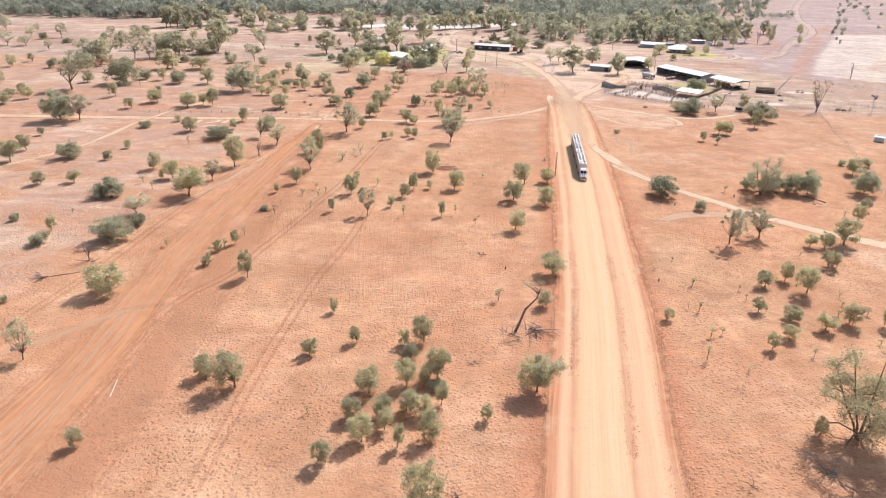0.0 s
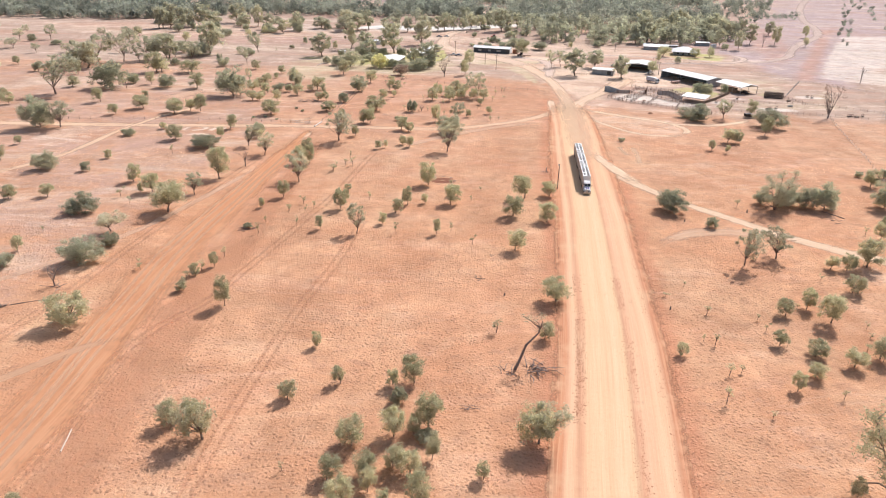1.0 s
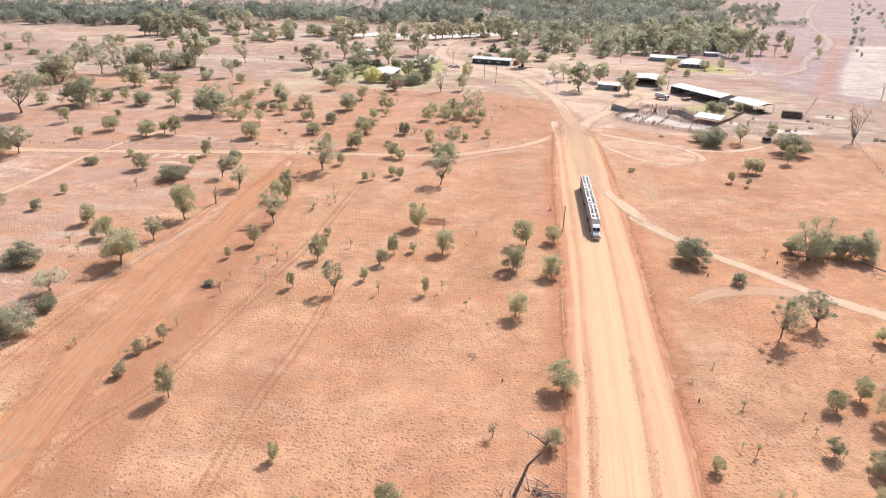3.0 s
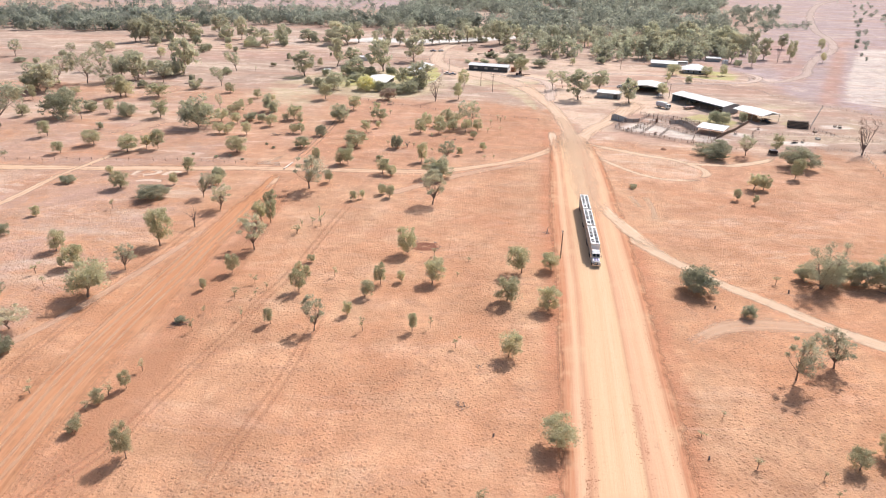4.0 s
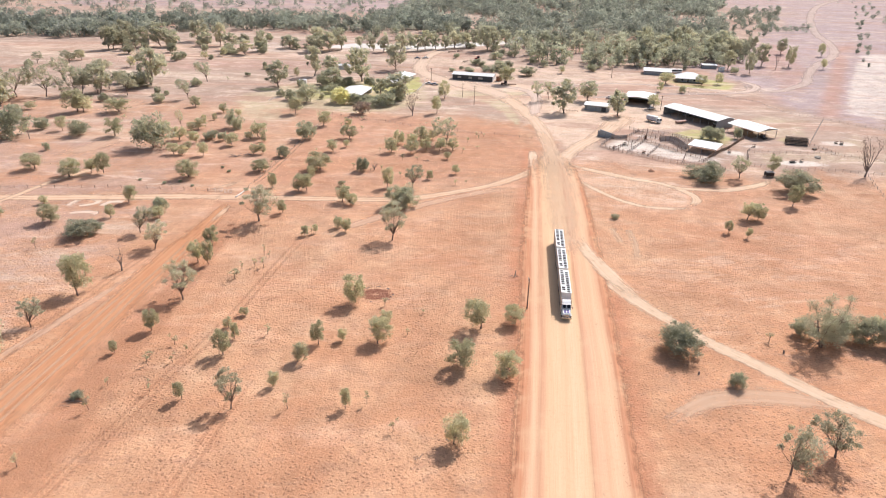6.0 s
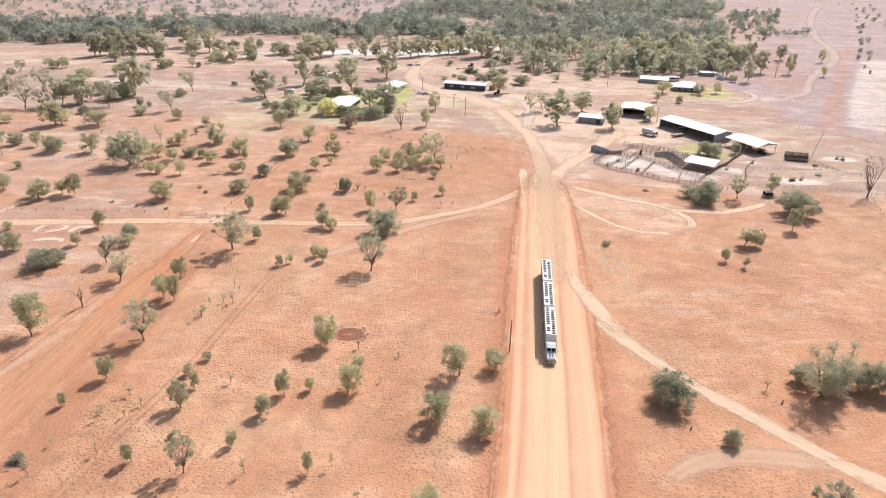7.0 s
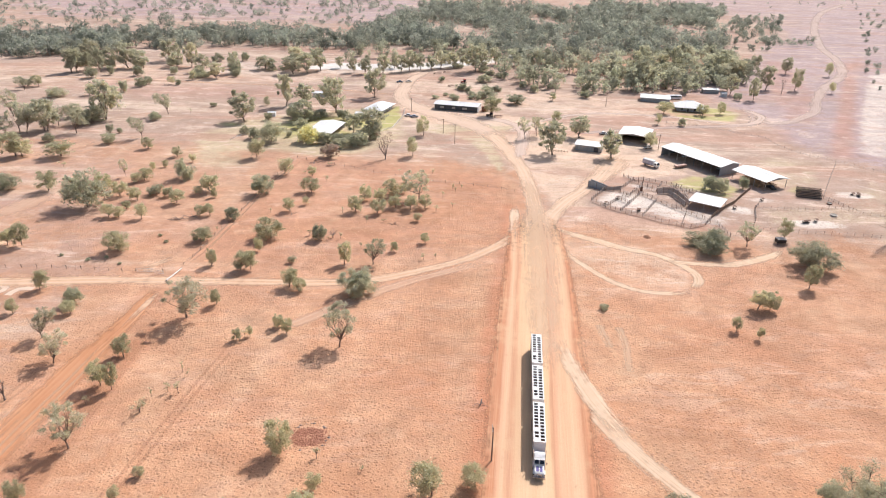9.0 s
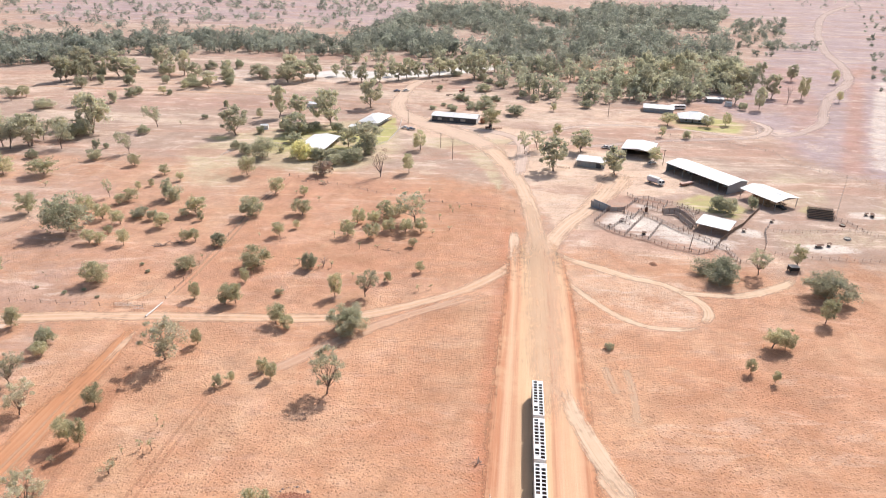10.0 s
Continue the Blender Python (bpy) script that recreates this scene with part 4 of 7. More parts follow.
def plant(kind, rows):
    """Plants at x, y with their height and crown width."""
    global planted
    if kind == "shrub":
        broad = [row for row in rows if row[3] > 7.4]
        rows = [row for row in rows if row[3] <= 7.4]
        if broad:
            plant("bush", broad)
    rng = np.random.default_rng(len(rows) + 7 * len(kind) + planted)
    name, label, category, group = PLANT[kind]
    tall, wide = NOMINAL[kind]
    for x, y, h, w in rows:
        key = (kind, planted % VARIANTS[kind], y > 330)
        planted += 1
        if key not in stock:
            stock[key] = grow(*key)
        wood, crown = stock[key]
        size_word = "" if kind in ("bare", "yellow", "purple") else ("large " if w > 1.5 * wide else "low " if h < 0.6 * tall else "")
        root = empty(name, Matrix.LocRotScale((x, y, 0), Euler((0, 0, rng.random() * 6.28)), (1.14 * w / wide, 1.14 * w / wide, (1.3 if kind == "shrub" else 1.25 if kind == "bush" else 1.07) * h / tall)), size_word + label, category, group)
        trunk = new("trunk", wood)
        trunk.parent = root
        if crown:
            leafy = new("crown", crown)
            leafy.parent = root


plant('paddock', [
    (-1.9, 68, 8.9, 5.9), (-17.1, 77.1, 3.9, 3.5), (-56.5, 79.2, 3.4, 2.7), (-6.4, 80.9, 4.4, 2.1), (-12.2, 82, 5, 4.2), (-1, 82.9, 5.9, 4),
    (-8.8, 84.8, 3.9, 2.8), (63, 86.2, 3.4, 2.2), (-15, 87, 3.7, 3.8), (8.2, 87.9, 3, 2.2), (-9.8, 88.1, 3.8, 3.8), (-2.8, 88.4, 4.2, 3.8),
    (-5.5, 89.8, 4.3, 3.6), (0.4, 91.6, 4.2, 2.6), (-12.4, 94.4, 5, 4.7), (-36.2, 94.9, 6.6, 6.4), (17.4, 96, 6.7, 6.5), (-5.9, 96.7, 5.2, 4.1),
    (-2.8, 97.4, 3.9, 2.7), (-42.3, 98.6, 4.5, 4.2), (-0.4, 99.2, 6, 4.9), (-25, 105.5, 3.6, 3.3), (-16.6, 110.3, 3.4, 2.6), (-7.2, 110.3, 3.4, 2.6),
])
plant('paddock', [
    (-3.3, 111.2, 5.7, 4.4), (66.4, 111.6, 3.9, 2.7), (71.9, 116.1, 3.4, 3.5), (81.4, 119.9, 3.8, 4.4), (-22.9, 122.2, 3.4, 2), (95.4, 122.5, 5.2, 2.5),
    (48.6, 122.5, 2.8, 2.5), (88.1, 122.9, 4.8, 4.5), (75.4, 123.1, 3.3, 4.9), (22.4, 126.9, 4.2, 3.4), (70.1, 126.9, 3.4, 3.2), (-74.7, 128.8, 6.6, 8.5),
    (85.5, 136.4, 6.6, 5.4), (-45.7, 136.9, 6.9, 3.6), (76.7, 138.8, 3.9, 4.1), (83, 142.1, 5, 3.7), (-57.7, 142.9, 2.6, 2.8), (27, 143, 5.5, 7),
    (98, 150.6, 4.6, 4.8), (-105.5, 161.5, 4, 2.9), (109.5, 164.8, 7.5, 6.8), (20.1, 169.6, 5.6, 5.3),
])
plant('paddock', [
    (123.2, 182.1, 5.5, 4), (31.1, 189.7, 6.1, 5.9), (-78.8, 190.1, 8.8, 10.6), (131.1, 191.9, 4, 3.6), (-13.1, 193.9, 4.1, 3.8), (21.7, 194, 6.2, 6.6),
    (-52.7, 195.2, 3.1, 1.9), (-29.5, 195.5, 6, 4.2), (-129.3, 196.8, 4.6, 4.6), (-119.1, 199.5, 4, 4.3), (-9.9, 200.5, 5.9, 3.3), (3.2, 201.5, 5.9, 5.6),
    (-29, 202.1, 4.1, 2.2), (-4.7, 202.4, 3.1, 2.2), (-48.7, 204.6, 5.5, 3.6), (-93.3, 205.3, 3.1, 1.9), (-89.7, 205.6, 6, 5.7), (-31.7, 206.4, 2.7, 2.3),
    (26.6, 208.9, 7.3, 6.6), (4.3, 210, 3.6, 3.2), (34.8, 211.5, 4.8, 5.1), (-29.5, 212, 2.2, 2.3), (-99.8, 214.9, 6.3, 5), (-151.6, 219.2, 7.5, 8),
])
plant('paddock', [
    (-4.2, 219.7, 7.7, 5.8), (-73.5, 219.8, 10.2, 7.3), (147.4, 228.7, 5.8, 6.2), (-154.2, 233.1, 6.1, 4.9), (-47.1, 238.2, 7.4, 3.2), (-119.1, 238.8, 3.4, 2.9),
    (-50.4, 239.8, 6.4, 4.9), (-50.3, 251.2, 5.9, 4.4), (-159.9, 253.9, 3.2, 3), (-25, 259.9, 3.3, 2.8), (-22, 261.6, 3, 1.7), (-13, 263.4, 4.3, 3.3),
    (-105.5, 265.6, 6.3, 6.7), (112.3, 266.1, 3.5, 2.1), (-16, 266.5, 3.8, 3.3), (107.6, 269.6, 4, 2.9), (-88.9, 270.1, 4.2, 3.5), (-73.6, 270.9, 3.7, 4.4),
    (-35.9, 277.6, 4.6, 3.5), (-116.1, 280.8, 3, 3.2), (118.7, 282.1, 6, 6.2), (122.3, 282.2, 5.7, 4.7), (-89.3, 283.9, 5.7, 4.7), (-14.7, 286.5, 4, 4.2),
])
plant('paddock', [
    (-17.9, 289, 5.7, 5.4), (140.2, 295.7, 8, 5), (-35.2, 298.9, 6.6, 5.8), (-32.3, 299.7, 6.1, 5.1), (-45.3, 301.8, 5.8, 3.4), (-146.5, 303.4, 4.7, 5),
    (-3.8, 304.9, 7.7, 4.4), (-20.7, 305.3, 2.1, 2.9), (-122, 307.7, 6.5, 9.3), (-79, 311.1, 7.1, 8.9), (-116.5, 312.9, 5.6, 5.1), (-33.3, 313.3, 4.9, 3),
    (-112, 313.3, 7.8, 5.9), (11.2, 315.4, 3.5, 3), (-139.5, 315.9, 6.1, 8.1), (-202.2, 316.5, 5.9, 5.9), (-55, 320.1, 4.9, 7.4), (21.4, 322.5, 3.6, 3.5),
    (-32, 324, 6.7, 10), (-164.7, 326.7, 6.7, 5.4), (149.7, 333.1, 7.8, 5.2), (-82.7, 337.7, 5.8, 4.6), (-95.1, 338.6, 5, 5.3), (-91.6, 338.8, 4.4, 4.7),
])
plant('paddock', [
    (17.9, 341.5, 3.2, 3.4), (-63, 341.9, 4.5, 4), (-59.1, 342.1, 4.5, 4), (-92.4, 347, 3.2, 3.4), (-30.9, 348.7, 5.3, 4.8), (2.3, 348.8, 5.8, 6.2),
    (-6.2, 350, 6.6, 6.3), (14.5, 352.9, 6, 5.6), (8.8, 354.3, 5.3, 5.7), (-76.3, 354.9, 5.2, 6.4), (20.1, 355, 5.3, 5.7), (-26.2, 355.9, 3.4, 2.8),
    (-101.1, 360.8, 6.1, 6.5), (-63.5, 361.1, 4.3, 2.9), (1.7, 361.2, 5.4, 5.8), (-4.3, 362.7, 6.3, 5.8), (-70.6, 364.5, 3.3, 4.4), (-131.6, 364.7, 8.3, 8.8),
    (-68.3, 368.5, 6.9, 8.2), (-26.7, 369, 6.1, 8.2), (6.8, 369.1, 6.9, 8.2), (-158.4, 370.8, 6.9, 5.3), (11.1, 371.3, 4.2, 4.5), (-99, 379, 5, 6.2),
])
plant('paddock', [
    (-30.2, 390, 4.6, 4), (-42.6, 391.5, 7.3, 7.2), (-100.9, 392.3, 3.9, 2.9), (-97.3, 397.3, 3.5, 3), (-88, 405.4, 4, 3.7), (-167.6, 407.6, 7.8, 10.2),
    (-170.8, 407.9, 11.3, 11.6), (-97.8, 412.5, 4.8, 5.2), (-61.2, 415, 9.1, 8.3), (11.9, 422.9, 9.5, 6.2), (-116.7, 425, 5.9, 6.2), (133, 446.1, 8.1, 7.6),
    (15.7, 459.9, 10.5, 7.5), (90, 491.5, 7.2, 6.4), (151.1, 496.5, 6.3, 4.3), (54.7, 509.1, 11.7, 11.1), (185.5, 520.5, 6.9, 8), (-82.9, 521.1, 5.6, 4.6),
    (162.2, 522.9, 7.5, 10.3), (198.3, 526.1, 7.9, 5.8), (-201.2, 537.4, 7, 7.1), (97.7, 553.8, 5.3, 4.9), (-246.6, 560.2, 7.4, 7.5), (-163.5, 577.2, 5.6, 5.7),
])
plant('paddock', [
    (-155.6, 594.4, 6.6, 6.7), (306.2, 598.9, 8.1, 4.8), (282.9, 606.3, 16.4, 8.2), (340, 667.8, 10.6, 6.7),
])
plant('sapling', [
    (-22.1, 88.6, 1.7, 1), (52, 107.6, 3.6, 1.9), (55.7, 116, 2.8, 2), (56.7, 126.2, 2.6, 1.7), (12.7, 129, 2.9, 2.6), (9, 172.5, 2.7, 1.6),
    (121.6, 186.5, 2.2, 1.7), (-44.3, 193.3, 2.1, 1.7), (-41.3, 199, 2.7, 1.7), (-22.1, 204.2, 2.7, 1.8), (92.8, 206.4, 2.4, 1.9), (-37.5, 230.7, 2.9, 3.1),
    (-37.8, 232.9, 2, 1.9), (-50.4, 233.1, 2, 1.9), (-37.2, 236.2, 2.3, 1), (-31.6, 237.5, 3, 2), (-34.2, 238, 2.6, 1.6), (-31.8, 244.1, 1.8, 1),
    (-33.5, 245.2, 3.4, 1), (-99.2, 246.2, 3.4, 1.7), (-23.1, 260.8, 2.9, 1.8), (21.3, 309.6, 2.1, 1.8), (25.1, 311, 1.7, 1.2), (-165.3, 356.5, 7.5, 3.4),
])
plant('sapling', [
    (-56.4, 153.3, 2.8, 2.2), (-58.2, 148.5, 2.4, 1.6), (-71, 153, 2.4, 2.2), (-95, 208.8, 2.6, 1.6), (-92, 194.8, 2.8, 1.8), (-97.5, 201, 3.2, 2.2), (-105.7, 173, 2, 1.4), (9.6, 205.5, 1.6, 1.1),
    (12.8, 214.7, 1.6, 1.2), (3.3, 218, 2.4, 2.0), (-48.9, 183.9, 1.9, 1.3), (-39.2, 192.3, 2.2, 1.3), (-37.6, 195.7, 2.2, 1.2), (-57.2, 144.2, 3.0, 1.8),
])
plant('paddock', [(-57, 150.8, 3.2, 2.7), (99.3, 163, 3.6, 3.7), (103.2, 162.6, 4.6, 4.2)])
plant('open', [(78, 164.1, 9.7, 7.3), (88, 168.6, 8.1, 8)])
plant('shrub', [(-52.8, 179.8, 1.4, 2.6), (-84.9, 303, 0.9, 1.6), (-80, 305, 0.8, 1.4), (-74, 301, 0.7, 1.2), (-95, 306, 0.8, 1.3), (-66, 318, 0.9, 1.6), (-70, 323, 0.8, 1.4)])
plant('sapling', [
    (-141.6, 394.4, 2.7, 3.2), (-121.7, 496.2, 2.9, 2.2),
])
plant('gum', [
    (-214.9, 415.1, 14.9, 16.5), (108.4, 426.8, 12.9, 10.8), (80.2, 430.5, 15.6, 13.6), (-180.2, 451.5, 16.1, 15.3), (-12.2, 454.4, 14.6, 15.5),
    (99.1, 463, 11.2, 11.9), (-162.5, 478.2, 21.8, 18.6), (-85.9, 480.7, 14.9, 14.5), (-53.2, 483.5, 11.8, 13.6), (-38, 505.3, 20.2, 17.6), (-71.3, 520.2, 19.1, 10.3),
    (-60.9, 530.8, 11.2, 12.9), (-19.7, 549.9, 17.9, 14.6), (237.1, 569.3, 15.1, 7.6), (261.7, 606.7, 16.4, 10.9), (-244.4, 618.8, 13.8, 14),
])
plant('gum', [(233, 619, 13.0, 8.5), (228, 587, 14.3, 9.5), (256, 642, 15.6, 10.5), (240, 653, 16.9, 8.5), (309, 677, 13.0, 9.5), (282, 679, 14.3, 10.5)])
plant('open', [
    (-77.8, 101.8, 7.3, 5.3), (-88.4, 175.1, 5.9, 8.8), (-76.4, 204.7, 6.6, 5.6), (-46.9, 219.1, 9.5, 7.8), (-65.7, 248, 7.7, 7.3),
    (1.8, 258, 10.7, 8.6), (-74.6, 258.8, 7.9, 6.4), (-41.7, 270.4, 11.3, 11.7), (-158.2, 279.2, 11.1, 11.5), (5.3, 305.3, 8.6, 6.9), (133.4, 325.9, 8.6, 7.6),
    (-193.7, 340.7, 18.5, 19.7), (17.5, 363.9, 11.7, 12.4), (-108.5, 382.7, 7.8, 3.9), (-219.3, 437, 15.6, 14.8), (-204.3, 439.4, 16.9, 14.9), (-127, 442.3, 10.9, 8.4),
    (-193.4, 449.3, 14.8, 12.7), (69.4, 457.3, 11.5, 6.8), (76.7, 464.7, 10.6, 8), (-313.7, 482.1, 9.1, 12.2), (-133.3, 492.7, 12.4, 10.7),
])
plant('shrub', [
    (-0.5, 96.4, 1.7, 3.4), (-5.7, 105.1, 3.2, 2.9), (-94.3, 122.6, 1.6, 1.6), (-103.4, 152.9, 3, 4.7), (-86.7, 156.3, 6, 9.2), 
    (-84.3, 166.3, 3.3, 4.4), (-118.8, 167.3, 2.2, 2.3), (-102.8, 188.3, 5.8, 8.4), (78.6, 188.9, 3, 3.5), (70.4, 201.1, 6.4, 9.0),
    (139.7, 208, 8.5, 7.6), (-119.8, 224.2, 3.2, 3),
    (-133.9, 225.3, 6.1, 7.5), (157.8, 238.5, 3.4, 3.6), (149.7, 240.2, 2, 2.6), (-90.3, 255.5, 4.9, 9.9), (-125.7, 269.3, 2.7, 4.9), (-75.3, 276, 4.9, 4.8),
])
plant('shrub', [
    (-165.9, 278.3, 12.7, 11.5), (73.9, 279.9, 1.5, 2.6), (2.9, 285.9, 7.9, 9.5), (147.9, 310.7, 8.2, 13.6), (119.4, 323.3, 7.2, 14.4), (-14.9, 323.5, 5.4, 5),
    (-50.1, 339.4, 4.8, 5.1), (-148.8, 340.6, 3.1, 2.9), (-107.3, 347.8, 13.5, 15.2), (-175.2, 358.7, 14.2, 15.5), (-87.7, 363.5, 3.8, 6.6), (-147.3, 363.5, 7.4, 8.3),
    (-46, 365.9, 8.3, 8.8), (-168.9, 372.9, 5.3, 6.4), (144.8, 382.1, 6.1, 6.5), (-83.2, 382.2, 9, 7.8), (141.2, 384.4, 6.1, 7.1), (156.1, 386.2, 5.4, 3.9),
    (-236.4, 400.7, 5.6, 5.7), (-222.6, 421.2, 11.6, 13.1), (-138.9, 432.2, 5.1, 6.4), (-169.4, 432.9, 4.2, 5.5), (-24.5, 434.6, 4.8, 9.2), (-16.7, 438.2, 7.6, 11.1),
])
plant('shrub', [
    (-33.0, 441.5, 5.1, 7.4), (-61, 441, 10.5, 12.1), (-27.8, 443.5, 5, 8.5), (-70.1, 446.7, 6.2, 7.6), (-147, 450.6, 4.6, 3.8), (-142.4, 451, 2.7, 2.7),
    (-54.1, 451.2, 3.7, 2.9), (-51.1, 468.6, 5.5, 8.1), (-167.6, 470.1, 9.1, 16.2), (-135, 478.9, 4.8, 6.2), (-181.3, 480.5, 7.8, 9.3), (164.2, 493.7, 4.5, 4.7),
    (-268.9, 500.5, 3.8, 3.9), (-282.6, 504.2, 3.6, 7.9), (-113.9, 514.5, 2.5, 4.1), (-308.6, 518.7, 5, 5.8), (-218.7, 530.6, 6.2, 11.7), (-269.1, 533.4, 4.3, 5.4),
    (71.9, 540.2, 6.2, 11.5), (-109.7, 541.2, 5.2, 3.4), (-184.3, 549.7, 7.3, 6.1), (53.6, 557, 6.1, 13.6), (-253.6, 559.5, 5, 7), (-181, 567, 6.3, 7.1),
])
plant('shrub', [
    (225.2, 568.1, 4.9, 5.6), (-158.4, 575.3, 3.8, 3.6), (-179.1, 575.6, 5.6, 5.7), (40.4, 578, 5.2, 7.8), (88.4, 579.4, 5.2, 6.5), (81.7, 590.6, 5.3, 5.3),
    (-227.1, 593.1, 7.9, 9.3), (54.8, 610.7, 6, 11), (-229.7, 627.9, 7, 7.1),
])
plant('dead', [
    (-86.4, 143.8, 5.1, 3.7), (-68.7, 233.7, 6.2, 4.7), (-10.8, 325.1, 2.8, 4.4), (259, 432.2, 10.8, 4.9), (266.9, 592.6, 12, 5.3),
])
plant('shrub', [
    (-58, 486, 6, 8), (-50, 489, 6, 8), (-45, 494, 5, 7), (-22, 486, 5, 6), (-62, 494, 6, 7), (-10, 452, 5, 7),
])
plant('open', [(-194.4, 439.5, 10.0, 9.0), (-188.2, 446.6, 12.2, 10.6), (-181.7, 451.6, 14.4, 12.2), (-180.9, 463.3, 10.0, 9.0), (-163.7, 448.7, 12.2, 10.6), (-215.4, 480.1, 14.4, 12.2), (-197.2, 471.6, 10.0, 9.0)])
plant('sapling', [(-11.7, 178.2, 3.5, 1.6), (3.3, 180.1, 3.2, 1.2), (-39.6, 181.9, 3.0, 1.2), (-48.9, 176.3, 3.2, 1.8), (-53.4, 161.2, 2.7, 1.7), (-44.0, 191.1, 3.1, 1.3)])
plant('paddock', [(-32.7, 180.2, 4.0, 2.3), (-16.0, 185.2, 3.5, 2.4), (-0.7, 178.6, 4.6, 2.1), (-54.0, 155.5, 4.0, 2.3)])
plant('open', [(-22.4, 177.8, 7.7, 5.3), (17.4, 96.0, 6.9, 6.6)])
plant('paddock', [(-110.5, 366.2, 7.5, 7.3), (-92.0, 356.0, 5.3, 5.7), (-101.5, 376.3, 4.3, 5.1), (-150.7, 409.9, 7.3, 13.0)])
plant('shrub', [(-81.7, 361.0, 4.0, 4.0)])
plant('bush', [(101.4, 209.3, 4.4, 5.0), (108.9, 207.8, 7.0, 7.0), (114.2, 207.0, 6.4, 6.6), (119.8, 206.0, 8.2, 7.8)])
plant('shrub', [(-31.1, 488.1, 6.4, 7.0), (-73.4, 485.0, 4.2, 4.4), (-78.5, 455.5, 4.2, 5.0), (-34.4, 440.6, 6.0, 6.4)])
plant('gum', [(-22.0, 462.5, 10.0, 8.6)])
plant('bare', [
    (-0.8, 416.5, 13.4, 10.4), (186.3, 331.7, 16, 12.5),
])
plant('yellow', [
    (-41.7, 442.0, 10.0, 11.0),
])
plant('purple', [
    (-27, 417.4, 7.3, 8.7),
])


def scatter(kind, seed, count, corners, tall, wide):
    """Plants strewn over an area."""
    rng = np.random.default_rng(seed)
    xs, ys = zip(*corners)
    rows = []
    while len(rows) < count:
        x, y = min(xs) + rng.random() * (max(xs) - min(xs)), min(ys) + rng.random() * (max(ys) - min(ys))
        if within(x, y, corners) and all(math.hypot(x - q[0], y - q[1]) > 3.5 for q in rows):
            rows.append((x, y, tall * (0.65 + 0.7 * rng.random()), wide * (0.65 + 0.7 * rng.random())))
    plant(kind, rows)


def within(x, y, corners):
    inside = False
    for (x1, y1), (x2, y2) in zip(corners, corners[1:] + corners[:1]):
        if (y1 > y) != (y2 > y) and x < (x2 - x1) * (y - y1) / (y2 - y1) + x1:
            inside = not inside
    return inside


plant('gum', [
    (-80, 630, 15, 14), (-72, 642, 17, 14), (-45, 637, 11, 8), (-36, 633, 12, 10), (-22.6, 637, 14, 12), (-9, 645, 13, 11), (-2.7, 651, 16, 12), (5.8, 656, 12, 10),
    (14.7, 657, 11, 9), (22, 668, 14, 12), (32.5, 669, 12, 11), (40, 680, 14, 11), (50, 652, 20, 17), (55, 661, 15, 13), (68, 690, 14, 12), (-92, 640, 13, 12), (58, 720, 13, 12),
    (-58, 655, 9, 7), (-15, 660, 10, 8), (28, 690, 11, 9),
])
scatter("gum", 6, 16, [(-250, 600), (-120, 590), (-70, 640), (-130, 690), (-260, 660)], 14, 13)
scatter("shrub", 7, 16, [(-250, 600), (-120, 590), (-70, 640), (-130, 690), (-260, 660)], 6, 8)
scatter("gum", 8, 26, [(150, 585), (215, 615), (275, 640), (262, 720), (180, 680), (120, 600)], 16, 12)
scatter("shrub", 9, 11, [(20, 590), (95, 555), (150, 575), (80, 640), (30, 680)], 4, 7)
scatter("shrub", 10, 10, [(15, 545), (50, 545), (45, 570), (20, 565)], 2.5, 4.5)
scatter("open", 11, 20, [(-420, 430), (-250, 430), (-240, 560), (-420, 620)], 9, 9)
scatter("paddock", 12, 26, [(-330, 290), (-190, 300), (-180, 420), (-330, 430)], 6, 6)
scatter("paddock", 13, 16, [(-260, 150), (-130, 190), (-170, 270), (-260, 270)], 5, 5)
scatter("paddock", 14, 14, [(150, 120), (240, 160), (240, 250), (160, 200)], 5, 5)
scatter("sapling", 15, 30, [(-60, 300), (40, 310), (45, 400), (-40, 415)], 2.2, 1.6)
scatter("sapling", 16, 26, [(60, 90), (110, 110), (100, 160), (50, 150)], 1.6, 1.4)


CLEARINGS = [(55, 868, 26), (152, 1010, 34), (311, 950, 40), (195, 1290, 70), (20, 945, 30)]


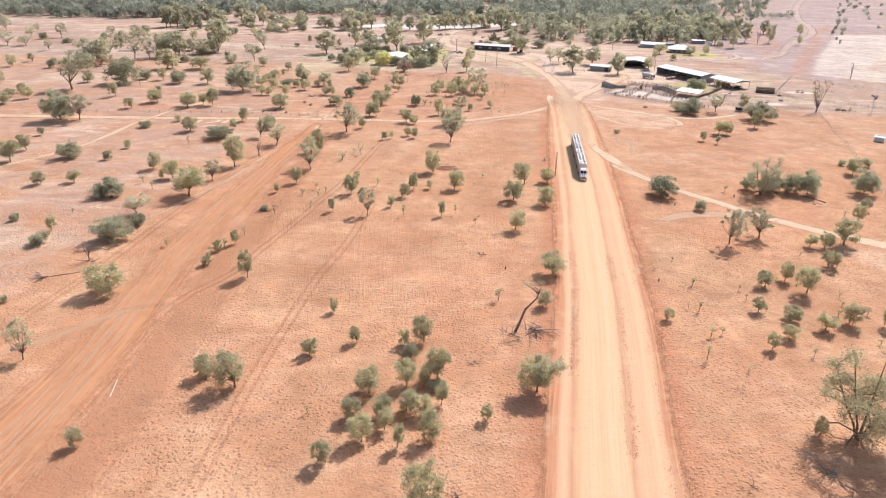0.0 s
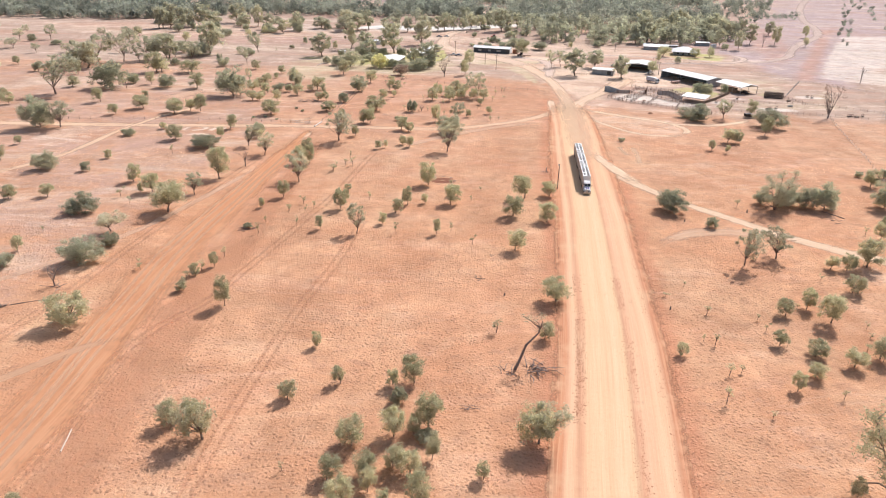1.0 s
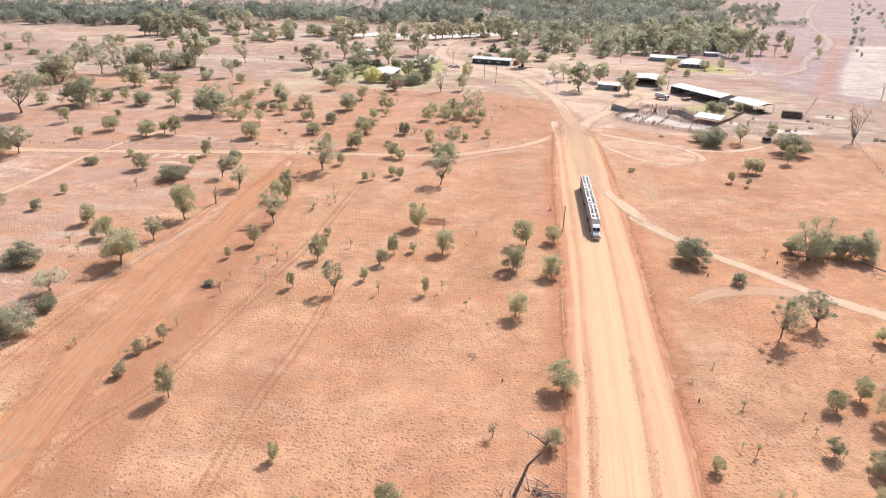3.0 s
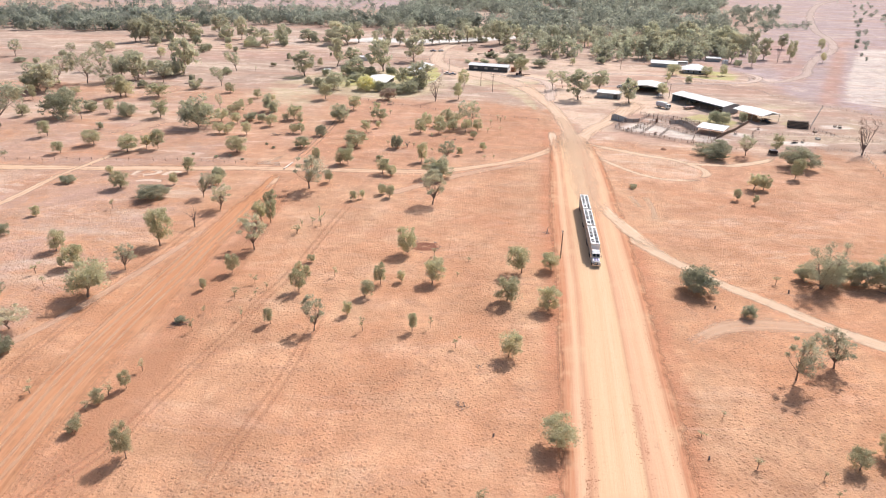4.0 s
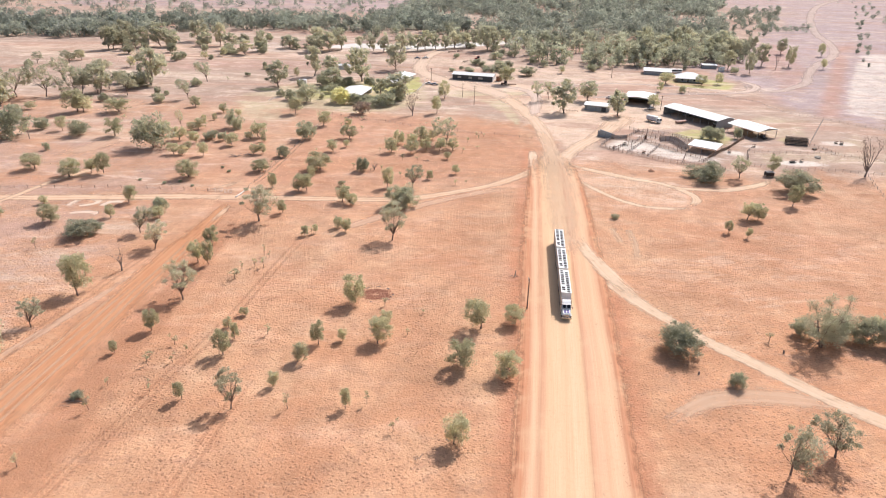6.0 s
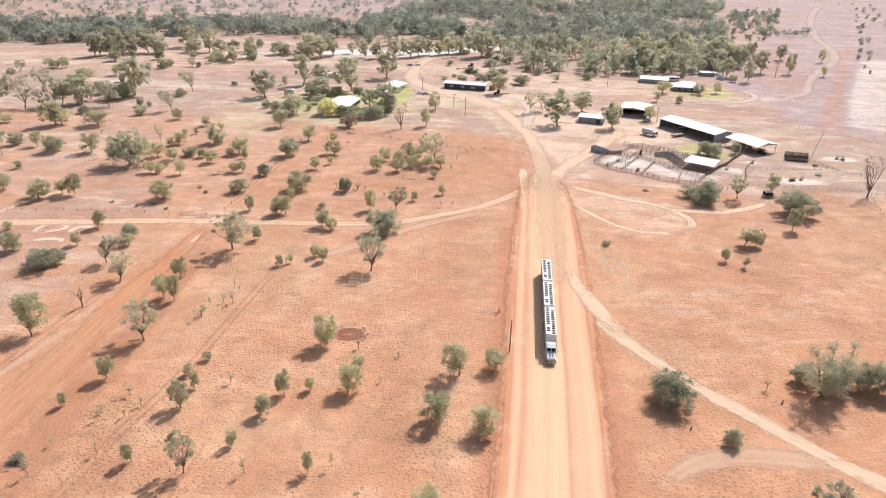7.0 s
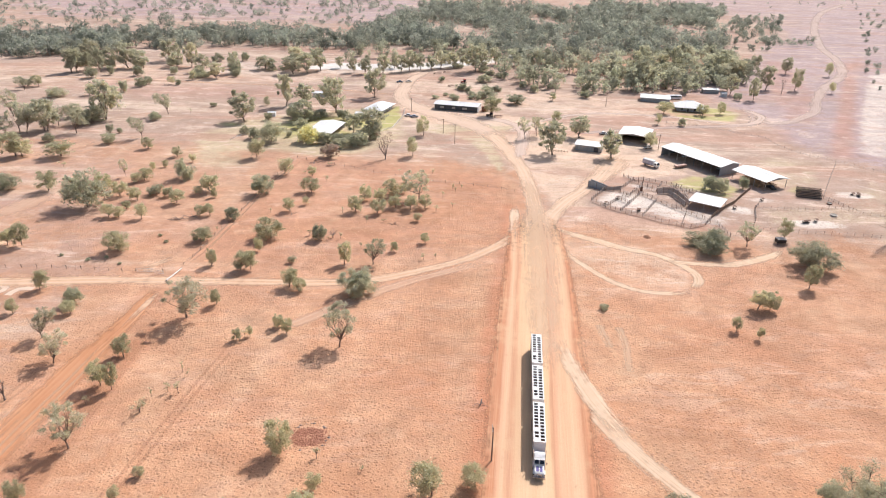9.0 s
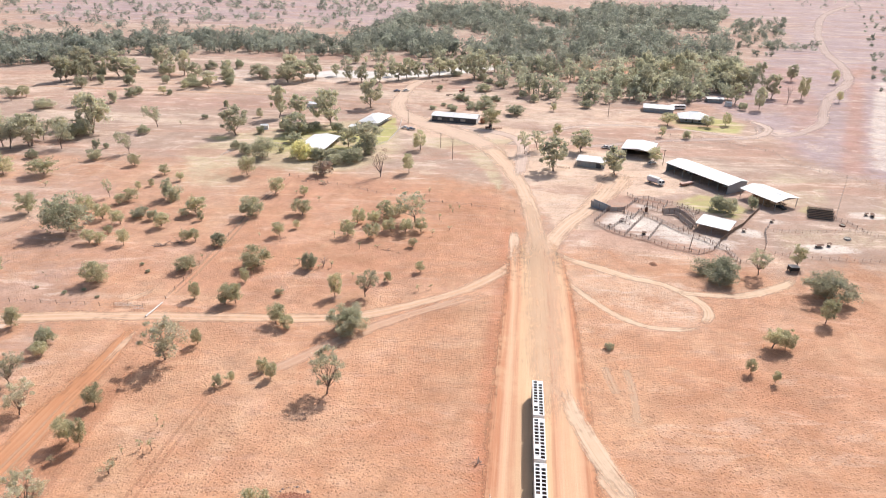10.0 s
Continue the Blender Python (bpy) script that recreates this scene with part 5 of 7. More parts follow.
def woods(name, seed, areas, label, material=None):
    """Far woods: many small trees in one mesh. Each area: corners, count, height, width."""
    rng = np.random.default_rng(seed)
    verts, faces, tones, base = [], [], [], 0
    for corners, count, tall, wide, blades, gaps in areas:
        xs, ys = zip(*corners)
        made = 0
        while made < count:
            x, y = min(xs) + rng.random() * (max(xs) - min(xs)), min(ys) + rng.random() * (max(ys) - min(ys))
            made += 1
            if not within(x, y, corners):
                made -= 1
                continue
            if noise.noise(Vector((x * 0.022, y * 0.016, seed))) < gaps - 0.5:
                continue
            grown = 0.45 + 0.85 * rng.random() ** 1.3
            h, w = tall * grown * (0.85 + 0.3 * rng.random()), wide * grown * (0.85 + 0.3 * rng.random())
            if any(math.hypot(x - cx, (y - cy) * 0.6) < cr * (0.8 + 0.4 * rng.random()) for cx, cy, cr in CLEARINGS):
                continue
            n = 9
            a, r, up = rng.random(n) * 6.28, 0.33 * w * rng.random(n) ** 0.5, rng.random(n)
            r = r * np.sqrt(1.0 - (1.5 * up - 0.65) ** 2 * 0.9)
            spots = np.stack([r * np.cos(a), r * np.sin(a), h * (0.16 + 0.68 * up)], 1)
            v, fc = leaves(rng, spots.tolist(), [w * 0.195] * n, blades, 0.056 * w + 0.22)
            v = v + (x, y, 0)
            verts.append(v)
            faces.append(fc + base)
            base += len(v)
            ring = np.array([(math.cos(k * 2.094), math.sin(k * 2.094)) for k in range(3)])
            t = np.concatenate([np.c_[ring * 0.03 * h, np.zeros(3)], np.c_[ring * 0.012 * h, np.full(3, 0.7 * h)]]) + (x, y, 0)
            verts.append(t)
            faces.append(np.array([(0, 1, 4), (0, 4, 3), (1, 2, 5), (1, 5, 4), (2, 0, 3), (2, 3, 5)]) + base)
            base += 6
            tones.append(np.full(len(v) + 6, rng.random()))
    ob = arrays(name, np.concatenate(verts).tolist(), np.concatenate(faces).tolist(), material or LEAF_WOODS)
    ob.data.attributes.new("tone", "FLOAT", "POINT").data.foreach_set("value", np.concatenate(tones).astype(np.float32))
    return tagged(ob, label, "woods", kind="stuff")


# far leaves toned grey-blue, with the haze of distance in their colour
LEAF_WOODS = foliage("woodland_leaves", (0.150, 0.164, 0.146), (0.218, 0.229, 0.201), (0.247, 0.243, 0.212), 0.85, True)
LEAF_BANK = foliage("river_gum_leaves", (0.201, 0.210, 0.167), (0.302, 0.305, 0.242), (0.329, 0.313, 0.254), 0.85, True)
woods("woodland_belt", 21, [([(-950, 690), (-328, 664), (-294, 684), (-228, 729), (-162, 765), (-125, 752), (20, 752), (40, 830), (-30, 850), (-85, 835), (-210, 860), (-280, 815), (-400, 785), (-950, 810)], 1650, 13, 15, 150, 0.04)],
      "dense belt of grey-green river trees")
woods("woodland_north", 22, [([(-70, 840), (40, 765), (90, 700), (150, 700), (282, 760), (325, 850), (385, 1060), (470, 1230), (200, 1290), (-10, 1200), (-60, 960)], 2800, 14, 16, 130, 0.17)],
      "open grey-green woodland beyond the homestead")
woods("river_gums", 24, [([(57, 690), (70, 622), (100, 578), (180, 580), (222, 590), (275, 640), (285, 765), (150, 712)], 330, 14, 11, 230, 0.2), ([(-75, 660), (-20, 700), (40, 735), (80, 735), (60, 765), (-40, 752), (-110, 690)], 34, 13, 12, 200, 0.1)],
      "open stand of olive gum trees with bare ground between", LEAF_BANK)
woods("scattered_far_trees", 23, [([(-1200, 880), (-400, 850), (-60, 900), (0, 1300), (0, 1700), (-1300, 1700)], 1900, 8, 13, 90, 0.25), ([(20, 1300), (900, 1300), (1200, 2200), (0, 2200)], 420, 9, 11, 50, 0.3),
                                  ([(370, 850), (430, 850), (440, 890), (380, 895)], 26, 6, 9, 90, 0.0), ([(280, 770), (350, 800), (420, 930), (520, 1150), (430, 1120), (340, 900)], 110, 10, 12, 170, 0.3), ([(-800, 480), (-430, 470), (-430, 640), (-800, 680)], 70, 8, 9, 80, 0.3),
                                  ([(430, 700), (620, 900), (900, 1300), (700, 1250)], 35, 6, 9, 130, 0.2), ([(338, 612), (348, 610), (705, 1240), (690, 1245)], 30, 5, 6, 140, 0.2), ([(560, 560), (800, 560), (1100, 1100), (820, 1100)], 60, 6, 9, 130, 0.3)],
      "scattered far trees on red plains")


# ---- dry grass tussocks ----
def tussocks(name, seed, count, x0, y0, x1, y1, size, label, material=None):
    rng = np.random.default_rng(seed)
    x, y = x0 + rng.random(count) * (x1 - x0), y0 + rng.random(count) * (y1 - y0)
    clump = np.array([noise.noise(Vector((a * 0.045, b * 0.045, seed))) for a, b in zip(x, y)])
    middle = np.interp(y, [5, 80, 155, 244, 332], [15, 27.3, 39.8, 50.9, 60.6])
    strip = np.interp(y, [20, 117, 150, 222, 280], [-72, -65.2, -66.5, -61, -57])
    bare = ((x > 55) & (x < 150) & (y > 392) & (y < 500)) | ((x > 85) & (x < 165) & (y > 345) & (y < 400))
    keep = ~bare & (clump + 0.5 * rng.random(count) > 0.1) & (np.abs(x - middle) > 10.4) & (np.abs(x - strip) > 7)
    x, y = x[keep], y[keep]
    n, blades = len(x), 3
    a = rng.random((n, blades)) * 6.28
    s = size * (0.5 + rng.random((n, 1)))
    foot = np.stack([x[:, None] + 0 * a, y[:, None] + 0 * a, 0 * a], -1)
    out = np.stack([np.cos(a), np.sin(a), 0 * a], -1) * s[..., None]
    side = np.stack([-np.sin(a), np.cos(a), 0 * a], -1) * s[..., None] * 0.35
    tip = foot + out * 0.75 + np.stack([0 * a, 0 * a, s * (0.5 + 0.5 * rng.random((n, blades)))], -1)
    verts = np.stack([foot - side, foot + side, tip], 2).reshape(-1, 3)
    return tagged(arrays(name, verts.tolist(), np.arange(len(verts)).reshape(-1, 3).tolist(), material or GRASS_DRY), label, "grass", kind="stuff")


tussocks("dry_grass", 31, 44000, -60, 55, 40, 260, 0.15, "dry brown grass tussocks on red soil")
tussocks("dry_grass", 32, 26000, 40, 55, 150, 250, 0.15, "dry brown grass tussocks on red soil")
tussocks("dry_grass", 33, 14000, -150, 60, -60, 280, 0.17, "dry brown grass tussocks on red soil")
tussocks("dry_grass", 34, 14000, -60, 260, 130, 345, 0.18, "dry brown grass tussocks on red soil")
tussocks("low_saltbush", 35, 5000, -260, 300, 60, 640, 0.30, "low grey-brown saltbush tufts on dusty soil", SALTBUSH)
tussocks("low_saltbush", 36, 3000, 60, 345, 330, 660, 0.28, "low grey-brown saltbush tufts on dusty soil", SALTBUSH)


def sprawling_gum(x, y, size, seed, material, label, blades):
    """An old many-limbed gum: trunks leaning out, sparse clumps on long bare limbs."""
    rng = np.random.default_rng(seed)
    root = empty("gum_tree", Matrix.Translation((x, y, 0)) @ Matrix.Scale(size, 4), label, "tree", "gum trees")
    bm, tips = bmesh.new(), []
    for k in range(6):
        a = k * 1.05 + rng.normal() * 0.2
        out = Vector((math.cos(a), math.sin(a), 0))
        reach, rise = 4.0 + 3.2 * rng.random(), 9.5 + 6.5 * rng.random()
        knee = out * reach * 0.45 + Vector((0, 0, rise * 0.4))
        top = out * reach + Vector((0, 0, rise))
        add_tube(bm, [out * 0.25 + Vector((0, 0, -0.2)), out * reach * 0.2 + Vector((0, 0, rise * 0.2)), knee, top], [0.24, 0.18, 0.13, 0.05], 7)
        for _ in range(5):
            at = knee.lerp(top, rng.random())
            end = at + Vector((rng.normal() * 1.9, rng.normal() * 1.9, 0.8 + 1.6 * rng.random()))
            add_tube(bm, [at, at.lerp(end, 0.5) + Vector((0, 0, 0.25)), end], [0.12, 0.08, 0.03], 5)
            tips.append(tuple(end))
        tips.append(tuple(top))
        for _ in range(7):
            at = (out * reach * 0.3 + Vector((0, 0, rise * 0.28))).lerp(top, 0.55 * rng.random())
            end = at + out * rng.random() * 1.8 + Vector((rng.normal() * 1.9, rng.normal() * 1.9, rng.random() - 0.2))
            add_tube(bm, [at, end], [0.07, 0.02], 4)
            tips.append(tuple(end))
    for _ in range(4):
        a = 2.4 + rng.random() * 2.2
        n = 3.0 + 3.5 * rng.random()
        add_tube(bm, [(0.2 * math.cos(a), 0.2 * math.sin(a), 1.0), (n * 0.45 * math.cos(a) - 0.6, n * 0.5 * math.sin(a), 1.8), (n * math.cos(a) - 0.8, n * math.sin(a), 0.15)], [0.15, 0.10, 0.03], 5)
    part("trunk", bm, BARK, root)
    v, fc = leaves(rng, tips, [1.5] * len(tips), blades, 0.2)
    arrays("crown", v.tolist(), fc.tolist(), material, root)
    return root


sprawling_gum(68.9, 85.5, 1.0, 91, LEAF_OLIVE, "old sprawling gum tree with many bare dark limbs and sparse clumps", 16000)
sprawling_gum(103.7, 204.6, 0.78, 93, LEAF_DARK, "many-limbed gum tree with dark leaf clumps beside broad bushes", 13000)


# ---- sheds and houses ----
def sheet_roof(name, parent, outline_yz, x0, x1, material):
    """A roof slope: a thin folded sheet across y-z, drawn out along x."""
    thick = 0.09
    top = list(outline_yz)
    under = [(y, z - thick) for y, z in reversed(outline_yz)]
    return part(name, add_prism(bmesh.new(), top + under, "x", x0, x1), material, parent)


def wall_panel(name, parent, x0, y0, x1, y1, heights, material, openings=(), thick=0.14, window_material=None):
    """A wall from (x0, y0) to (x1, y1), with a top height at each end and rectangular openings (start, end, sill, head)."""
    length = math.hypot(x1 - x0, y1 - y0)
    bm = bmesh.new()
    cuts = sorted(openings)
    at = 0.0

    def top(s):
        return heights[0] + (heights[1] - heights[0]) * s / length

    def slab(a, b, z0, za, zb):
        if b - a < 0.01:
            return
        ring = []
        for side in (-thick / 2, thick / 2):
            ring.append([bm.verts.new((s, side, z)) for s, z in ((a, z0), (b, z0), (b, zb), (a, za))])
        for i in range(4):
            bm.faces.new((ring[0][i], ring[0][(i + 1) % 4], ring[1][(i + 1) % 4], ring[1][i]))
        bm.faces.new(ring[0][::-1])
        bm.faces.new(ring[1])

    for a, b, sill, head in cuts:
        slab(at, a, 0.0, top(at), top(a))
        if sill > 0.02:
            slab(a, b, 0.0, sill, sill)
        slab(a, b, head, top(a), top(b))
        at = b
    slab(at, length, 0.0, top(at), top(length))
    bmesh.ops.recalc_face_normals(bm, faces=bm.faces[:])
    ob = part(name, bm, material, parent)
    ob.matrix_basis = place(x0, y0, (x1 - x0, y1 - y0))
    if window_material:
        for a, b, sill, head in cuts:
            if sill > 0.02:
                part("window", box(a, -0.03, sill, b, 0.03, head), window_material, ob)
            else:
                part("door", box(a + 0.02, -0.04, 0.02, b - 0.02, 0.04, head - 0.02), WALL_DARK, ob)
    return ob


def gable_wall(name, parent, x, depth, eave, ridge, at, material, thick=0.14):
    outline = [(0, 0), (depth, 0), (depth, eave), (at * depth, ridge), (0, eave)]
    return part(name, add_prism(bmesh.new(), outline, "x", x - thick / 2, x + thick / 2), material, parent)


def shed(name, label, x, y, along, length, depth, eave, ridge, closed=("front", "back", "left", "right"), ridge_at=0.5, posts=0, walls=None, roof=None,
         openings=(), over=0.5, windows=None, category="shed", end_walls=None):
    """A gable shed: x runs along its front, y to its back. Open sides stand on posts."""
    walls, roof = walls or WALL_GREY, roof or ROOF_WHITE
    root = empty(name, place(x, y, along), label, category)
    inset = 0.08
    if "front" in closed:
        wall_panel("wall_front", root, 0, inset, length, inset, (eave, eave), walls, openings, window_material=windows)
    if "back" in closed:
        wall_panel("wall_back", root, 0, depth - inset, length, depth - inset, (eave, eave), walls)
    for side, at in (("left", inset), ("right", length - inset)):
        if side in closed:
            gable_wall("wall_" + side, root, at, depth, eave, ridge, ridge_at, end_walls or walls)
        else:
            bm = bmesh.new()
            add_prism(bm, [(0, eave - 0.05), (depth, eave - 0.05), (depth, eave), (ridge_at * depth, ridge), (0, eave)], "x", at - 0.05, at + 0.05)
            part("gable_truss", bm, STEEL, root)
    slope = (ridge - eave) / (ridge_at * depth)
    rear = (ridge - eave) / ((1 - ridge_at) * depth)
    sheet_roof("roof_front", root, [(-over, eave + 0.12 - over * slope), (ridge_at * depth, ridge + 0.12)], -over, length + over, roof)
    sheet_roof("roof_back", root, [(ridge_at * depth, ridge + 0.12), (depth + over, eave + 0.12 - over * rear)], -over, length + over, roof)
    part("ridge_cap", box(-over, ridge_at * depth - 0.22, ridge + 0.13, length + over, ridge_at * depth + 0.22, ridge + 0.19, 0.02), roof, root)
    part("gutter", box(-over, -over - 0.14, eave - over * slope - 0.02, length + over, -over - 0.004, eave + 0.1 - over * slope, 0.02), STEEL, root)
    if posts:
        first = None
        rows = [0.12] + ([depth - 0.12] if "back" not in closed else [])
        for row in rows:
            for i in range(posts + 1):
                m = Matrix.Translation((0.15 + (length - 0.3) * i / posts, row, 0))
                if first is None:
                    first = part("post", box(-0.1, -0.1, -0.1, 0.1, 0.1, eave + 0.02, 0.02), STEEL, root)
                    first.matrix_basis = m
                else:
                    again(first, m, root)
        part("eave_beam", box(0.0, 0.02, eave - 0.3, length, 0.22, eave - 0.02), STEEL, root)
        for i in range(1, posts):
            bx = 0.15 + (length - 0.3) * i / posts
            part("rafter", add_prism(bmesh.new(), [(0.1, eave - 0.22), (ridge_at * depth, ridge - 0.22), (depth - 0.1, eave - 0.22), (depth - 0.1, eave - 0.05), (ridge_at * depth, ridge - 0.05), (0.1, eave - 0.05)],
                                     "x", bx - 0.06, bx + 0.06), STEEL, root)
    return root


def house(name, label, x, y, along, length, depth, eave, ridge, walls, roof, openings_front=(), openings_side=()):
    """A hip-roofed house with a verandah along its front."""
    root = empty(name, place(x, y, along), label, "house")
    wall_panel("wall_front", root, 1.8, 1.8, length - 1.8, 1.8, (eave, eave), walls, openings_front, window_material=GLASS)
    wall_panel("wall_back", root, 1.8, depth - 1.0, length - 1.8, depth - 1.0, (eave, eave), walls)
    wall_panel("wall_left", root, 1.8, depth - 1.0, 1.8, 1.8, (eave, eave), walls, openings_side, window_material=GLASS)
    wall_panel("wall_right", root, length - 1.8, 1.8, length - 1.8, depth - 1.0, (eave, eave), walls, openings_side, window_material=GLASS)
    part("verandah_floor", box(0.3, 0.3, 0.0, length - 0.3, 1.7, 0.25), TIMBER, root)
    hip = depth / 2
    for tag, corners in (("roof_front", [(0, 0), (length, 0), (length - hip, hip), (hip, hip)]), ("roof_back", [(length, depth), (0, depth), (hip, hip), (length - hip, hip)]),
                         ("roof_left", [(0, depth), (0, 0), (hip, hip)]), ("roof_right", [(length, 0), (length, depth), (length - hip, hip)])):
        bm = bmesh.new()
        low, high = [], []
        for cx, cy in corners:
            z = ridge if abs(cy - hip) < 1e-6 else eave - 0.25
            low.append(bm.verts.new((cx, cy, z)))
            high.append(bm.verts.new((cx, cy, z + 0.1)))
        n = len(corners)
        bm.faces.new(low[::-1])
        bm.faces.new(high)
        for i in range(n):
            bm.faces.new((low[i], low[(i + 1) % n], high[(i + 1) % n], high[i]))
        part(tag, bm, roof, root)
    if length > 2 * hip:
        part("ridge_cap", box(hip - 0.2, hip - 0.2, ridge + 0.06, length - hip + 0.2, hip + 0.2, ridge + 0.16, 0.03), roof, root)
    n = max(3, int(length / 3.2))
    first = part("verandah_post", box(-0.06, -0.06, 0.0, 0.06, 0.06, eave - 0.2), PAINT_WHITE, root)
    first.matrix_basis = Matrix.Translation((0.4, 0.4, 0))
    for i in range(1, n + 1):
        again(first, Matrix.Translation((0.4 + (length - 0.8) * i / n, 0.4, 0)), root)
    part("gutter", box(-0.12, -0.14, eave - 0.33, length + 0.12, -0.004, eave - 0.18), PAINT_WHITE, root)
    return root


shed("small_shed", "small grey corrugated-iron shed with a white roof", 92.9, 439.4, (12.7, -4.3), 13.2, 9.0, 3.0, 3.5, walls=WALL_GREY, openings=[(9.2, 11.6, 0.0, 2.4)], windows=GLASS)
shed("machinery_shed", "large open-ended machinery shed with a white gable roof", 132.5, 451.3, (0.39, 0.92), 17.5, 15.0, 4.2, 5.0, closed=("front", "back", "right"), walls=WALL_GREY)
shed("long_shed", "long open-fronted farm shed with a white iron roof", 134.9, 434.4, (17.6, -31.2), 35.6, 12.4, 4.2, 5.2, closed=("back", "left", "right"), ridge_at=0.62, posts=7, walls=WALL_GREY)
shed("hay_shed", "open-sided hay shed on steel posts with a white roof", 157.0, 400.6, (8.0, -16.4), 18.0, 13.0, 4.0, 5.1, closed=(), posts=3)
shed("shade_shelter", "open stock shelter with a flat white iron roof over the yards", 125.2, 363.4, (9.8, -6.9), 11.8, 10.4, 2.7, 3.1, closed=(), ridge_at=0.93, posts=2, over=0.35)
shed("quarters", "long dark-fronted workers' quarters with a white curved roof", 20.1, 521.2, (26.5, -6.6), 27.2, 10.5, 3.4, 4.3, walls=WALL_DARK,
     openings=[(3.5, 6.0, 1.1, 2.4), (11.0, 13.2, 1.1, 2.4), (17.5, 20.5, 1.1, 2.4)], windows=CONCRETE, category="building", end_walls=WALL_WHITE)
shed("homestead", "homestead with a broad white iron roof and shaded verandah", -32.4, 447.0, (4.3, 25.1), 25.3, 13.4, 3.0, 3.9, closed=("back", "left", "right"), posts=7, walls=WALL_WHITE, over=0.6, category="house")
house("cottage", "white cottage with a pale hip roof beside a lawn", -10.4, 501.7, (6.5, 20.3), 21.5, 12.5, 2.9, 4.9, WALL_WHITE, ROOF_WHITE, [(3, 4.4, 1.0, 2.1), (8, 9, 0.0, 2.1), (13, 14.4, 1.0, 2.1)], [(2, 3.4, 1.0, 2.1), (6, 7.4, 1.0, 2.1)])
shed("verandah", "low white lean-to roof beside the cottage", -26.0, 494.0, (11.0, -2.4), 11.0, 5.0, 2.3, 2.8, closed=("back",), ridge_at=0.9, posts=3, walls=WALL_WHITE, over=0.3, category="building")
shed("garden_shed", "small white garden shed among trees", -75.6, 493.0, (1, 0.1), 4.2, 3.2, 2.2, 2.6, walls=WALL_WHITE, over=0.2)
house("farmhouse", "low farmhouse with a white hip roof on a green lawn", 171.0, 530.4, (13.2, -3.2), 18.5, 14.5, 2.9, 6.0, WALL_GREY, ROOF_WHITE, [(2, 3.4, 1.0, 2.2), (6, 7, 0.0, 2.1), (10, 11.4, 1.0, 2.2)])
shed("far_shed", "long low shed with a white roof under trees", 157.0, 558.0, (16.2, -4.4), 18.5, 11.0, 2.7, 4.1, walls=WALL_GREY)
shed("far_shed", "low open shed with a white roof under trees", 210.0, 590.0, (1, -0.12), 10.5, 6.5, 2.6, 3.1, walls=WALL_GREY)
shed("far_shed", "small white tin shed near trees", 219.0, 578.0, (1, 0.1), 3.4, 3.4, 2.4, 2.9, walls=WALL_WHITE, over=0.2)
shed("far_shed", "low tin roof deep among the trees", 82.0, 716.0, (1, 0.05), 13.0, 8.0, 2.8, 3.5, walls=WALL_GREY)
shed("far_shed", "white tin shed behind the homestead trees", -60.0, 548.0, (1, -0.1), 8.0, 6.0, 2.6, 3.2, walls=WALL_WHITE)
shed("pump_hut", "tiny white tin hut alone in the paddock", 183.4, 277.0, (0.8, -0.6), 3.6, 3.0, 1.9, 2.5, walls=WALL_WHITE, over=0.2)


# ---- fences, gates and yards ----
def resample(points, gap):
    out = [Vector((*points[0], 0))]
    for a, b in zip(points, points[1:]):
        a, b = Vector((*a, 0)), Vector((*b, 0))
        n = max(1, round((b - a).length / gap))
        out += [a.lerp(b, i / n) for i in range(1, n + 1)]
    return out


def fence(label, points, gap=2.4, high=1.7, rails=5, rail_r=0.055, post_r=0.085, post_material=None, rail_material=None, jitter=0.0, group="yard fences"):
    """Posts with rails or wires between them; every post and every rail is a piece."""
    spots = resample(points, gap)
    at = spots[0]
    root = empty("fence", Matrix.Translation(at), label, "fence", group)
    rng = random.Random(len(points) * 17 + round(at.x))
    pole = None
    for q in spots:
        m = Matrix.Translation(q - at) @ Matrix.Rotation(rng.uniform(-1, 1) * jitter, 4, "X") @ Matrix.Rotation(rng.uniform(-1, 1) * jitter, 4, "Y")
        if pole is None:
            pole = part("post", rod((0, 0, -0.2), (0, 0, high + 0.12), post_r, 6), post_material or RUST, root)
            pole.matrix_basis = m
        else:
            again(pole, m)
    bar = part("rail", add_tube(bmesh.new(), [(0, 0, 0), (1, 0, 0)], [rail_r, rail_r], 4), rail_material or RAIL_GREY, root)
    used = False
    for a, b in zip(spots, spots[1:]):
        d = b - a
        turn = Matrix.Rotation(math.atan2(d.y, d.x), 4, "Z")
        for k in range(rails):
            z = high * (k + 0.75) / (rails - 0.25 + 0.75) if rails > 1 else high * 0.95
            m = Matrix.Translation(a - at + Vector((0, 0, z))) @ turn @ Matrix.Diagonal((d.length, 1, 1, 1))
            if used:
                again(bar, m)
            else:
                bar.matrix_basis, used = m, True
    return root


def solid_fence(label, points, high=1.7, material=None):
    """A close-boarded yard wall: each sheet a piece, held by posts."""
    at = Vector((*points[0], 0))
    root = empty("yard_wall", Matrix.Translation(at), label, "fence", "yard fences")
    for a, b in zip(points, points[1:]):
        a, b = Vector((*a, 0)), Vector((*b, 0))
        d = b - a
        ob = part("sheet", box(0.03, -0.03, 0.12, d.length - 0.03, 0.03, high, 0.01), material or RAIL_GREY, root)
        ob.matrix_basis = Matrix.Translation(a - at) @ Matrix.Rotation(math.atan2(d.y, d.x), 4, "Z")
        p = part("post", rod((0, 0, -0.2), (0, 0, high + 0.2), 0.08), RUST, root)
        p.matrix_basis = Matrix.Translation(a - at)
    return root


